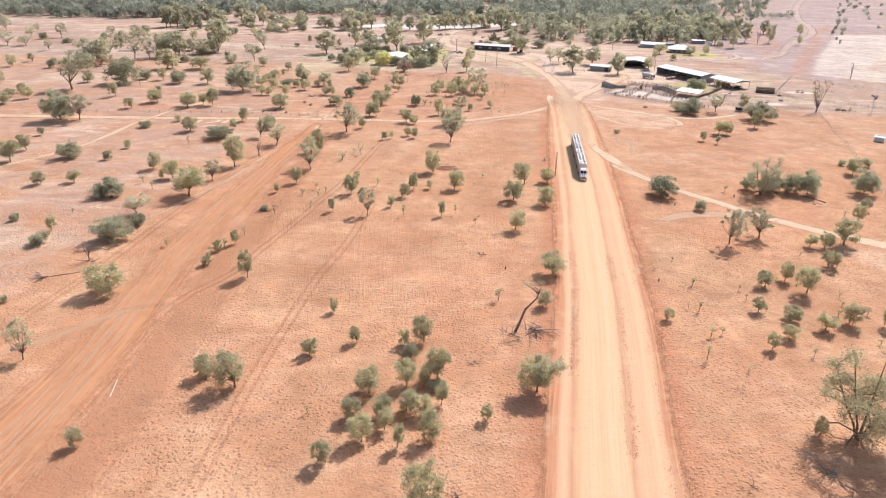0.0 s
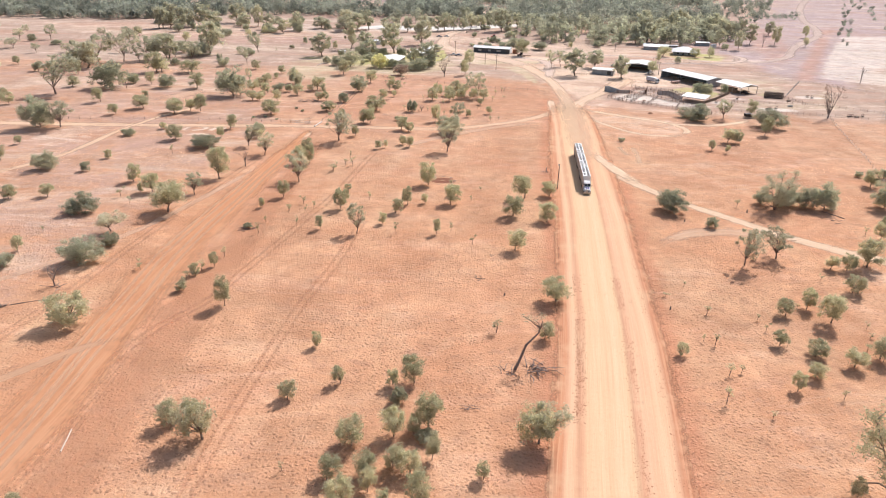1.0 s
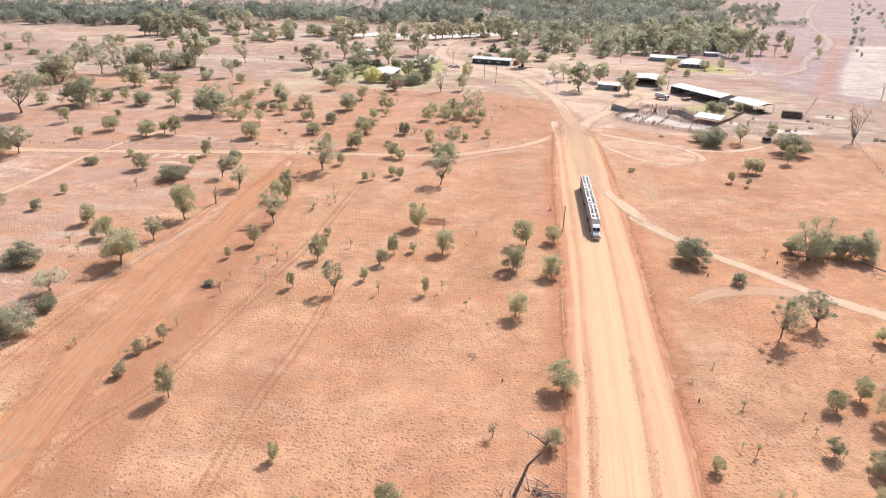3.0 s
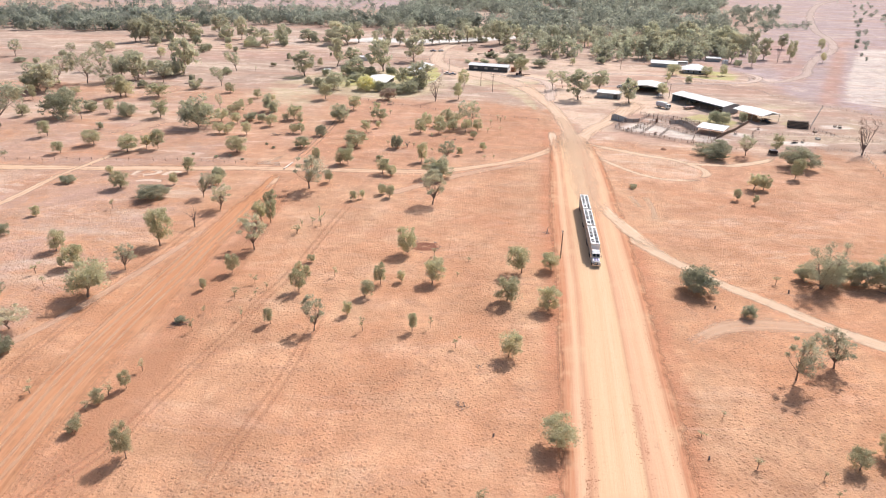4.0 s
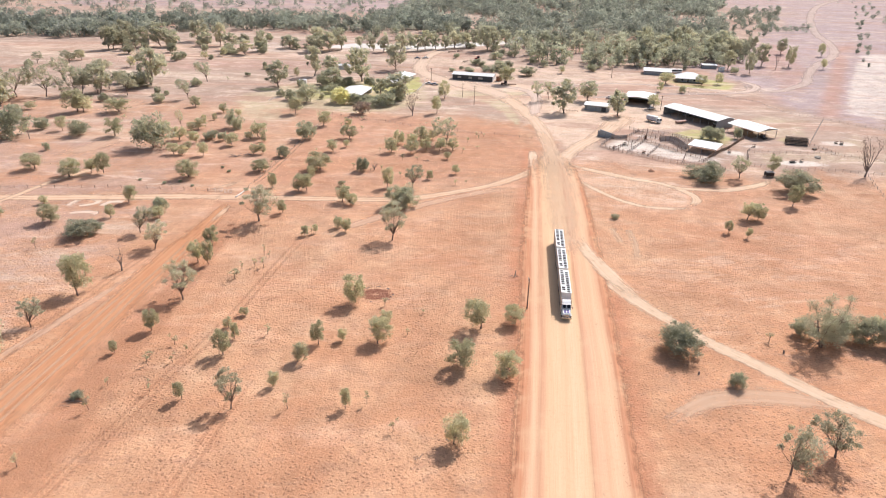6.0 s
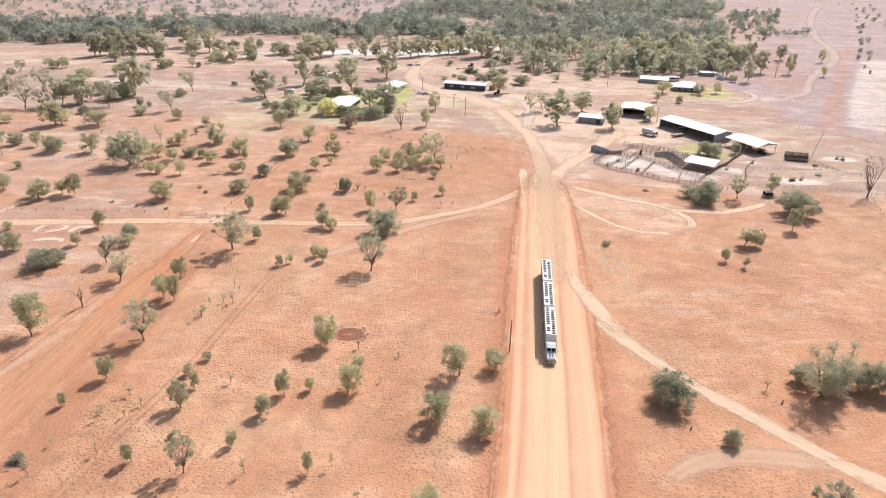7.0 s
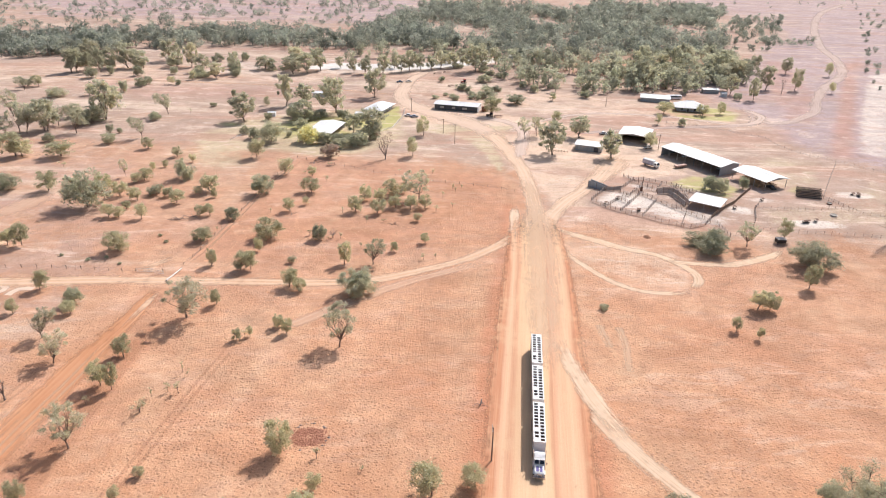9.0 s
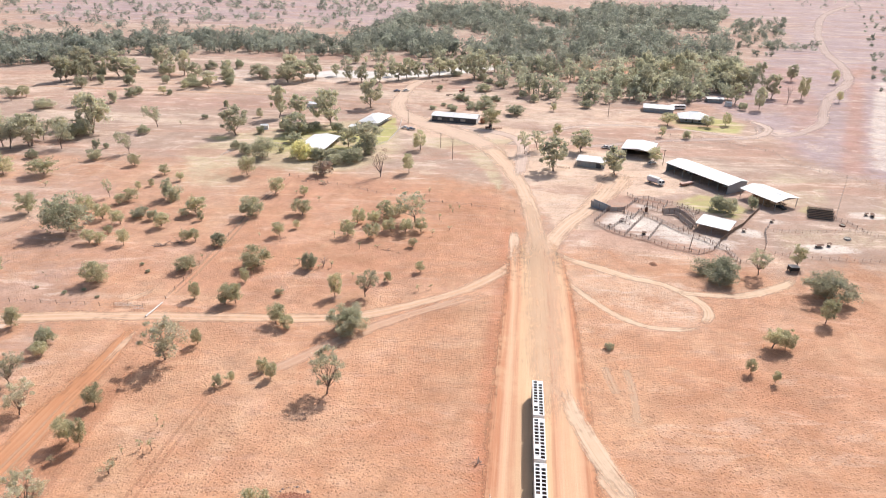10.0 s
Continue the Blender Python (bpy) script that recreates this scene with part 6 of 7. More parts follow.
YARD = "rusty steel-rail fence of the cattle yards"
fence(YARD, [(87.2, 367.4), (91.5, 360.3), (96.2, 355.8), (103.8, 351.5), (109.4, 346.0), (114.5, 343.9), (118.9, 341.1), (125.5, 344.5), (130, 351)])
fence(YARD, [(87.2, 367.4), (95.7, 381.5)])
fence(YARD, [(91.5, 360.3), (98.2, 369.0), (104.7, 374.2), (107.5, 379.3)])
fence(YARD, [(96.2, 355.8), (101.9, 364.5), (108.8, 375.4)])
fence(YARD, [(103.8, 351.5), (114.1, 368.9)])
fence(YARD, [(107.5, 379.3), (114.1, 368.9), (118.1, 361.8), (122.0, 356.2), (126.5, 351.0)])
fence(YARD, [(102.6, 382.1), (110.2, 392.8)])
fence(YARD, [(107.5, 379.6), (112.5, 385), (117.3, 379.9)])
fence(YARD, [(107.7, 398.9), (111, 394.2), (115.6, 394.8), (122.1, 389.7), (127.5, 386.8), (132.5, 380.8), (136, 374.5)])
fence(YARD, [(112.5, 385), (115.6, 394.2)])
fence(YARD, [(117.3, 380.3), (122.1, 389.2)])
fence(YARD, [(122.9, 382), (127.3, 386.2)])
fence(YARD, [(126.6, 349.4), (130.0, 345), (130.7, 334.2)])
fence(YARD, [(116, 342.8), (122, 356)])
fence(YARD, [(109, 392), (113.5, 388.5), (119, 384.5)], 2.0, 1.7, 5, 0.05)
fence(YARD, [(104.7, 374.2), (101.5, 378.2), (102.4, 381.2)], 2.0, 1.7, 5, 0.05)
fence(YARD, [(98.2, 369.0), (101.9, 364.8)], 2.0, 1.7, 5, 0.05)
fence(YARD, [(127.5, 386.5), (128.6, 378.5), (127.4, 368)], 2.2, 1.7, 5, 0.05)
fence(YARD, [(118.1, 361.8), (124.2, 364)], 2.2, 1.7, 5, 0.05)
fence(YARD, [(132.5, 380.6), (129, 378)], 1.8, 1.7, 5, 0.05)
solid_fence("curved sheet-iron race wall in the cattle yards", [(117.3, 379.9), (120.2, 381.1), (122.7, 381.2), (124.4, 379.8), (125.3, 377.2), (125.9, 371.5), (126.3, 365.9)], 1.75)
solid_fence("curved sheet-iron race wall in the cattle yards", [(116.8, 377.2), (119.5, 378.2), (121.5, 378.1), (122.6, 375.4), (123.2, 370), (124.6, 364.2)], 1.75)
solid_fence("dark boarded wall beside the stock shelter", [(159, 385.2), (154.5, 379.6), (150, 374), (145.2, 367.6), (139.4, 362.0), (134.6, 356.6), (130.2, 351.4)], 1.6, TIMBER)
LANE = "grey wire-mesh stock fence on steel posts"
fence(LANE, [(151.6, 362.8), (157.8, 362.2), (165.5, 361.8), (171.4, 362.1), (178.1, 362.5), (182, 364.4), (186.8, 363.8), (191.2, 361.4), (195.2, 358.2), (215, 348), (240, 338)], 3.0, 1.4, 5, 0.022, 0.06, group="stock fences")
fence(LANE, [(154.7, 366.6), (151.6, 362.8), (146.9, 350.5), (140.3, 338.6)], 2.2, 1.5, 4, 0.04, group="stock fences")
fence(LANE, [(130.7, 333.8), (140.3, 338.2), (145.8, 341.4), (150.9, 341.0), (157.5, 338.5), (166.6, 338.2), (177.2, 337.3), (188.5, 335), (205, 330)], 3.0, 1.4, 5, 0.022, 0.06, group="stock fences")
fence(LANE, [(186.0, 376.2), (188.1, 372.3), (189.6, 367.7), (190.4, 362.2)], 2.4, 1.5, 4, 0.04, group="stock fences")
fence("pale steel rail fence on the bare flat", [(217.6, 426.2), (202, 402), (186.3, 377.2)], 3.2, 1.4, 4, 0.05, 0.07, STEEL, CONCRETE, group="stock fences")
FENCE_WIRE = "post-and-wire paddock fence with leaning timber posts"
fence(FENCE_WIRE, [(150, 505), (172, 492), (188, 482), (202.3, 470), (202.3, 455.5), (205.6, 446.4), (210.7, 438.0), (219.7, 430.2), (230.2, 416.5), (255, 394), (290, 365)], 4.0, 1.2, 4, 0.014, 0.06, TIMBER, STEEL, 0.06, "paddock fences")
fence(FENCE_WIRE, [(190, 339), (182, 316), (174, 290), (167, 267), (156, 236), (144, 202), (135, 178)], 4.0, 1.3, 4, 0.012, 0.07, TIMBER, STEEL, 0.07, "paddock fences")
fence(FENCE_WIRE, [(-58.5, 296.4), (-71, 296.2), (-84, 297), (-98, 297.5), (-130, 295), (-180, 291)], 4.5, 1.2, 3, 0.012, 0.07, TIMBER, STEEL, 0.06, "paddock fences")
fence(FENCE_WIRE, [(-42, 415), (-23.3, 406.5), (-8.4, 399.5), (-0.4, 394.6), (5.9, 392.8), (17.2, 386.6), (28.0, 385.1), (39.9, 382.4), (51.5, 378.7), (57, 376.4)], 5.0, 1.2, 3, 0.012, 0.075, TIMBER, STEEL, 0.06, "paddock fences")
fence(FENCE_WIRE, [(-42, 415), (-45.5, 390), (-48, 360), (-51, 330), (-53.6, 301)], 6.0, 1.2, 3, 0.012, 0.065, TIMBER, STEEL, 0.08, "paddock fences")
fence("white painted picket rail round the homestead lawn", [(2.0, 520), (2.0, 499.0), (-2.2, 473.5), (-11.8, 460.5)], 3.0, 1.1, 3, 0.045, 0.06, PAINT_WHITE, PAINT_WHITE, group="garden fences")
fence("pale garden fence behind the homestead shrubs", [(-82.1, 442.6), (-78.5, 452), (-74.5, 461.5)], 2.4, 1.2, 3, 0.04, 0.05, CONCRETE, PAINT_WHITE, group="garden fences")
fence("low timber hitching rails under a tree", [(79.0, 437.0), (84, 435.4), (88.4, 434.2)], 1.4, 1.1, 2, 0.06, 0.08, TIMBER, TIMBER, group="yard fences")


def gate(label, x, y, along, length, high=1.2):
    root = empty("gate", place(x, y, along), label, "gate")
    for z in (0.15, high):
        part("gate_rail", rod((0, 0, z), (length, 0, z), 0.035), PAINT_WHITE, root)
    for s in (0.0, 0.5, 1.0):
        part("gate_upright", rod((s * length, 0, 0.15), (s * length, 0, high), 0.03), PAINT_WHITE, root)
    for z in (0.4, 0.65, 0.9):
        part("gate_bar", rod((0, 0, z), (length, 0, z), 0.02), PAINT_WHITE, root)
    part("gate_foot", rod((length, 0, 0.0), (length, 0, 0.15), 0.03), STEEL, root)
    part("gate_foot", rod((0, 0, -0.1), (0, 0, 0.15), 0.03), STEEL, root)
    return root


gate("white tubular steel farm gate across the track", -66.5, 296.3, (1, 0.0), 5.0)
gate("white tubular steel farm gate beside the fallen trunk", -60.4, 294.9, (1, 0.07), 2.6)


def loading_ramp():
    root = empty("loading_ramp", place(89.8, 385.6, (6.2, -4.9)), "sheet-sided cattle loading ramp on an earth mound", "ramp")
    for s in (-1.1, 1.1):
        bm = bmesh.new()
        add_prism(bm, [(0, 0), (7.8, 0), (7.8, 1.8), (0, 2.9)], "y", s - 0.05, s + 0.05)
        part("side_wall", bm, WALL_GREY, root)
    bm = bmesh.new()
    add_prism(bm, [(0, 0), (7.8, 0), (7.8, 0.1), (0, 1.2)], "y", -1.04, 1.04)
    part("floor_slope", bm, TIMBER, root)
    for sx in (0.1, 3.9, 7.7):
        for s in (-1.2, 1.2):
            part("post", rod((sx, s, -0.1), (sx, s, 3.1 - 0.14 * sx), 0.08), RUST, root)
    return root


loading_ramp()
solid_fence("sheet-iron forcing pen wall at the loading ramp", [(96.0, 380.6), (99.2, 380.2), (102.4, 381.5)], 1.8)


def crush(x, y, along):
    root = empty("cattle_crush", place(x, y, along), "steel cattle crush with vertical bars in the yards", "cattle crush")
    for s in (-0.5, 0.5):
        for i in range(8):
            part("bar", rod((0.3 * i, s, 0), (0.3 * i, s, 1.9), 0.035, 5), RUST, root)
        for z in (0.3, 1.0, 1.85):
            part("rail", rod((0, s, z), (2.1, s, z), 0.04, 5), RUST, root)
    part("head_gate", box(2.12, -0.55, 0.0, 2.22, 0.55, 2.1), RUST, root)
    return root


crush(110.2, 378.2, (0.3, 1.0))


# ---- water points, tanks, poles, small fixtures ----
def trough(label, x, y, r, high=0.6, material=None):
    root = empty("water_trough", Matrix.Translation((x, y, 0)), label, "trough", "troughs")
    bm = bmesh.new()
    rings = []
    for rr, z in ((r, 0.0), (r, high), (r - 0.12, high), (r - 0.14, high - 0.2)):
        rings.append([bm.verts.new((rr * math.cos(k * math.pi / 10), rr * math.sin(k * math.pi / 10), z)) for k in range(20)])
    for a, b in zip(rings, rings[1:]):
        for k in range(20):
            bm.faces.new((a[k], a[(k + 1) % 20], b[(k + 1) % 20], b[k]))
    part("rim", bm, material or CONCRETE, root)
    bm = bmesh.new()
    bmesh.ops.create_circle(bm, cap_ends=True, segments=20, radius=r - 0.13, matrix=Matrix.Translation((0, 0, high - 0.15)))
    part("water_surface", bm, WATER, root)
    return root


trough("round concrete stock trough beside the lane fence", 180.0, 357.0, 1.3)
trough("round dark stock trough at the fence corner", 185.2, 370.0, 1.1, 0.6, RUST)
trough("round stock trough on pale trampled ground", 202.8, 336.0, 1.2, 0.6, RUST)


def feeder(label, x, y, turn, long=1.8):
    """A lick feeder: a dark drum halved on a frame."""
    root = empty("lick_feeder", pose(x, y, 0, 0, 0, turn), label, "feeder", "lick feeders")
    bm = bmesh.new()
    outline = [(-0.55, 0.45), (-0.45, 0.2), (0.45, 0.2), (0.55, 0.45), (0.5, 0.45), (0.42, 0.26), (-0.42, 0.26), (-0.5, 0.45)]
    add_prism(bm, outline, "x", 0, long)
    part("tub", bm, DARK, root)
    bm = bmesh.new()
    add_prism(bm, [(-0.75, 1.0), (0, 1.35), (0.75, 1.0), (0, 1.28)], "x", -0.15, long + 0.15)
    part("lid", bm, RUST, root)
    for sx in (0.08, long - 0.08):
        for s in (-0.5, 0.5):
            part("leg", rod((sx, s, 0), (sx, s * 0.9, 1.1), 0.04, 5), RUST, root)
    return root


for fx, fy, ft, fl in ((158.0, 372.0, 20, 1.0), (143.2, 362.0, 60, 1.0), (164.0, 348.8, 10, 2.6), (169.2, 350.0, 40, 1.2), (200.4, 381.6, 0, 1.2), (202.6, 379.4, 70, 2.6), (91.8, 363.6, 30, 1.0), (103.2, 357.2, 0, 1.2), (98.2, 369.6, 50, 1.0),
                       (198.6, 336.4, 15, 3.0), (206.4, 337.2, 60, 1.6)):
    feeder("dark lick feeder on pale trampled ground", fx, fy, ft, fl)


def tank_stand(x, y):
    root = empty("tank_stand", Matrix.Translation((x, y, 0)), "square dark water tank on a low stand under a tree", "water tank")
    part("tank", box(-1.5, -1.2, 0.7, 1.5, 1.2, 2.0, 0.08), DARK, root)
    part("lid", box(-1.55, -1.25, 2.004, 1.55, 1.25, 2.08, 0.02), CONCRETE, root)
    for sx in (-1.3, 1.3):
        for sy in (-1.0, 1.0):
            part("leg", box(sx - 0.1, sy - 0.1, 0, sx + 0.1, sy + 0.1, 0.69), TIMBER, root)
    return root


tank_stand(146.3, 328.9)


def round_tank(label, x, y, r, high, material):
    root = empty("water_tank", Matrix.Translation((x, y, 0)), label, "water tank")
    bm = bmesh.new()
    bmesh.ops.create_cone(bm, cap_ends=True, segments=24, radius1=r, radius2=r, depth=high, matrix=Matrix.Translation((0, 0, high / 2)))
    part("drum", bm, material, root)
    bm = bmesh.new()
    bmesh.ops.create_cone(bm, cap_ends=True, segments=24, radius1=r + 0.08, radius2=0.2, depth=0.4, matrix=Matrix.Translation((0, 0, high + 0.2)))
    part("lid", bm, material, root)
    for z in (0.5, high * 0.55, high - 0.15):
        bm = bmesh.new()
        bmesh.ops.create_cone(bm, cap_ends=False, segments=24, radius1=r + 0.03, radius2=r + 0.03, depth=0.08, matrix=Matrix.Translation((0, 0, z)))
        part("hoop", bm, RUST, root)
    return root


RUST_TANK = plain("rusty_tank_iron", (0.36, 0.17, 0.10), (0.26, 0.12, 0.08), 0.8)
round_tank("rusty round water tank beside the quarters", 51.0, 518.8, 1.9, 2.9, RUST_TANK)


def power_pole(label, x, y, high, arms=1, turn=0.0, lean=0.0):
    root = empty("power_pole", pose(x, y, 0, 0, lean, turn), label, "pole", "power poles")
    part("pole", add_tube(bmesh.new(), [(0, 0, -0.3), (0, 0, high)], [0.17, 0.12], 8), TIMBER, root)
    for k in range(arms):
        z = high - 0.35 - 0.9 * k
        arm = part("crossarm", box(-1.1, 0.12, z - 0.06, 1.1, 0.24, z + 0.06), TIMBER, root)
        for s in (-0.95, -0.4, 0.4, 0.95):
            part("insulator", add_tube(bmesh.new(), [(s, 0.18, z + 0.06), (s, 0.18, z + 0.14), (s, 0.18, z + 0.26)], [0.03, 0.07, 0.05], 6), PAINT_WHITE, arm)
    return root


power_pole("weathered timber power pole beside the road", 38.3, 218.3, 8.5, 1, 90, 1.0)
power_pole("weathered timber power pole on dry grass", 26.1, 465.2, 8.0, 1, 30)
power_pole("tall dark timber power pole on dry grass", 32.2, 445.2, 10.5, 2, 30)
power_pole("timber power pole at the lawn fence", 6.3, 512.5, 8.5, 1, 40)
power_pole("timber power pole beside the long shed", 136.0, 443.2, 8.0, 1, 20)
power_pole("timber power pole by the far track", 130.0, 540.0, 9.0, 1, 0)


def windmill(x, y):
    root = empty("windmill", pose(x, y, 0, 0, 0, 20), "old farm windmill on a slim steel tower", "windmill")
    for k in range(3):
        a = k * 2.094
        part("tower_leg", rod((1.0 * math.cos(a), 1.0 * math.sin(a), -0.1), (0.12 * math.cos(a), 0.12 * math.sin(a), 8.0), 0.05, 5), STEEL, root)
    for z in (2.2, 4.4, 6.4):
        r = 1.0 - 0.11 * z
        for k in range(3):
            a, b = k * 2.094, (k + 1) * 2.094
            part("tower_brace", rod((r * math.cos(a), r * math.sin(a), z), (r * math.cos(b), r * math.sin(b), z), 0.03, 4), STEEL, root)
    part("hub", rod((0, -0.7, 8.2), (0, 0.5, 8.2), 0.16, 8), RUST, root)
    blade = None
    for k in range(14):
        m = Matrix.Translation((0, -0.7, 8.2)) @ Matrix.Rotation(2 * math.pi * k / 14, 4, "Y") @ Matrix.Rotation(0.5, 4, "Z")
        if blade is None:
            bm = bmesh.new()
            add_prism(bm, [(-0.10, 0.3), (0.10, 0.3), (0.28, 1.45), (-0.28, 1.45)], "y", -0.01, 0.01)
            blade = part("blade", bm, STEEL, root)
            blade.matrix_basis = m
        else:
            again(blade, m)
    part("tail_vane", box(-0.02, 0.6, 7.85, 0.02, 2.1, 8.6), STEEL, root)
    return root


windmill(214.5, 333.1)


def lying_pole(name, label, a, b, r, material):
    a, b = Vector((*a, r)), Vector((*b, r))
    root = empty(name, Matrix.Translation(a), label, "log")
    part("stem", add_tube(bmesh.new(), [(0, 0, 0), (b - a) * 0.5 + Vector((0.05, 0, 0.02)), b - a], [r, r * 0.9, r * 0.7], 7), material, root)
    return root


BLEACHED = plain("bleached_wood", (0.72, 0.66, 0.60), (0.58, 0.50, 0.44), 0.85, bump=0.3)
lying_pole("fallen_pole", "bleached straight pole lying on orange earth", (-56.7, 91.2), (-57.7, 96.4), 0.10, BLEACHED)
lying_pole("fallen_log", "bleached fallen trunk lying beside the track", (-55.2, 290.6), (-53.6, 298.7), 0.3, BLEACHED)
lying_pole("fallen_log", "grey fallen limb lying beside broad bushes", (122.0, 198.2), (118.2, 203.8), 0.13, DEAD_WOOD)
lying_pole("fallen_log", "grey fallen log lying on dry ground", (-91.0, 134.9), (-85.4, 137.4), 0.08, DEAD_WOOD)


def branch_heap(label, x, y, size, count, seed, material):
    """Fallen limbs tangled on the ground."""
    rng = np.random.default_rng(seed)
    root = empty("branch_heap", Matrix.Translation((x, y, 0)), label, "dead wood", "dead wood")
    for _ in range(count):
        a, n = rng.random() * 6.28, size * (0.5 + 0.7 * rng.random())
        foot = Vector((*(rng.normal(size=2) * 0.25 * size), 0.06))
        tip = foot + Vector((n * math.cos(a), n * math.sin(a), 0.15 + 0.45 * size * rng.random() * 0.6))
        bend = foot.lerp(tip, 0.5) + Vector((*(rng.normal(size=2) * 0.12 * n), 0.08 * n))
        bm = add_tube(bmesh.new(), [foot, bend, tip], [0.05 * size ** 0.5, 0.035 * size ** 0.5, 0.012], 5)
        add_tube(bm, [bend, bend.lerp(tip, 0.6) + Vector((*(rng.normal(size=2) * 0.25 * n), 0.1))], [0.025, 0.008], 4)
        part("branch", bm, material, root)
    return root


def stump(label, x, y, r, high, lean, wood=None):
    """A broken stump: flared foot, splintered top."""
    root = empty("tree_stump", pose(x, y, 0, lean, 0, 37 * r * 10), label, "stump", "stumps")
    bm = bmesh.new()
    add_tube(bm, [(0, 0, -0.1), (0, 0, 0.12), (0.02, 0, high * 0.6), (0.03, 0.02, high)], [r * 1.7, r * 1.1, r, r * 0.8], 9)
    for k in range(4):
        a = k * 1.57 + r
        add_tube(bm, [(0.6 * r * math.cos(a), 0.6 * r * math.sin(a), high * 0.9), (0.75 * r * math.cos(a), 0.75 * r * math.sin(a), high * (1.15 + 0.12 * k))], [r * 0.3, r * 0.05], 4)
    part("stem", bm, wood or DEAD_WOOD, root)
    return root


for sx, sy, sr, sh, sl in ((72, 192.8, 0.16, 0.7, 4), (94, 201.6, 0.18, 0.8, -6), (123.8, 217.3, 0.18, 0.6, 5), (52, 140.5, 0.15, 0.6, -4), (15.5, 144.8, 0.15, 0.6, 6)):
    stump("grey broken tree stump on red soil", sx, sy, sr, sh, sl)
stump("bleached broken stump beside the road verge", 36.9, 236.0, 0.16, 1.5, 5, BLEACHED)


def heap(name, label, x, y, wide, high, material, seed):
    """A rounded heap of earth with an uneven skirt."""
    rng = np.random.default_rng(seed)
    root = empty(name, Matrix.Translation((x, y, 0)), label, "mound")
    bm = bmesh.new()
    rings = []
    for f, z in ((1.0, -0.05), (0.75, 0.35), (0.45, 0.78), (0.15, 1.0)):
        rings.append([bm.verts.new((wide * f * (0.85 + 0.3 * rng.random()) * math.cos(k * 0.449), wide * f * (0.85 + 0.3 * rng.random()) * math.sin(k * 0.449), high * z * (0.9 + 0.2 * rng.random()))) for k in range(14)])
    for a, b in zip(rings, rings[1:]):
        for k in range(14):
            bm.faces.new((a[k], a[(k + 1) % 14], b[(k + 1) % 14], b[k]))
    bm.faces.new(rings[-1])
    part("earth", bm, material, root, smooth=True)
    return root


heap("dirt_mound", "small mound of red dirt beside the track", 100.4, 332.1, 1.6, 0.9, plain("mound_earth", (0.50, 0.25, 0.15), (0.58, 0.33, 0.21), 0.95, bump=0.5), 4)
HEAP = "heap of grey fallen branches on red soil"
for hx, hy, hs, hn, ht in ((19.2, 116.2, 4.4, 22, 3), (14.0, 115.4, 2.4, 8, 17), (6.5, 104.0, 1.6, 6, 4), (2.8, 71.5, 2.2, 7, 5), (46.7, 74.0, 2.0, 6, 6), (37.2, 236.5, 1.7, 6, 7), (-64, 341, 3.0, 8, 8), (-85.6, 143.0, 2.6, 7, 9),
                           (60, 77, 3.5, 9, 10), (13.8, 166.0, 1.3, 5, 11), (-30, 345, 2.4, 7, 12), (9, 338, 2.0, 6, 13), (118, 196, 2.6, 6, 14), (-33, 408, 2.6, 9, 15), (-25, 404, 3.2, 10, 16), (-69.7, 338.4, 3.6, 14, 18), (-52.6, 178.5, 2.4, 12, 19), (10.1, 152.8, 1.5, 8, 20), (-92.5, 134.2, 3.2, 14, 21)):
    branch_heap(HEAP, hx, hy, hs, hn, ht, DEAD_WOOD)


def leaning_tree():
    """A leaning trunk whose sparse crown hangs over the verge."""
    rng = np.random.default_rng(77)
    root = empty("leaning_tree", Matrix.Translation((15.3, 116.0, 0)), "leaning half-dead tree with a dark bent trunk and sparse leaves", "tree")
    bm = bmesh.new()
    add_tube(bm, [(0, 0, -0.1), (0.9, 0.9, 1.6), (2.0, 2.0, 4.2), (4.4, 3.0, 6.4), (4.8, 3.2, 8.4)], [0.34, 0.27, 0.22, 0.15, 0.08], 8)
    ends = [(3.2, 3.0, 9.4), (2.2, 3.2, 9.2), (1.4, 3.0, 9.8), (4.6, 3.2, 9.9), (5.4, 3.0, 8.0)]
    for e in ends:
        add_tube(bm, [(4.6, 3.1, 7.2), ((4.6 + e[0]) / 2 + 0.3, 3.2, 8.4), e], [0.10, 0.07, 0.03], 5)
    for _ in range(10):
        b = Vector((4.6, 3.1, 7.0)) + Vector(rng.normal(size=3)) * 0.4
        add_tube(bm, [b, b + Vector((rng.normal() * 1.4, rng.normal() * 1.0, 1.0 + rng.random()))], [0.04, 0.012], 4)
    part("trunk", bm, BARK, root)
    v, fc = leaves(rng, ends, [0.9] * 5, 260, 0.16)
    arrays("crown", v.tolist(), fc.tolist(), LEAF_GUM, root)
    return root


leaning_tree()


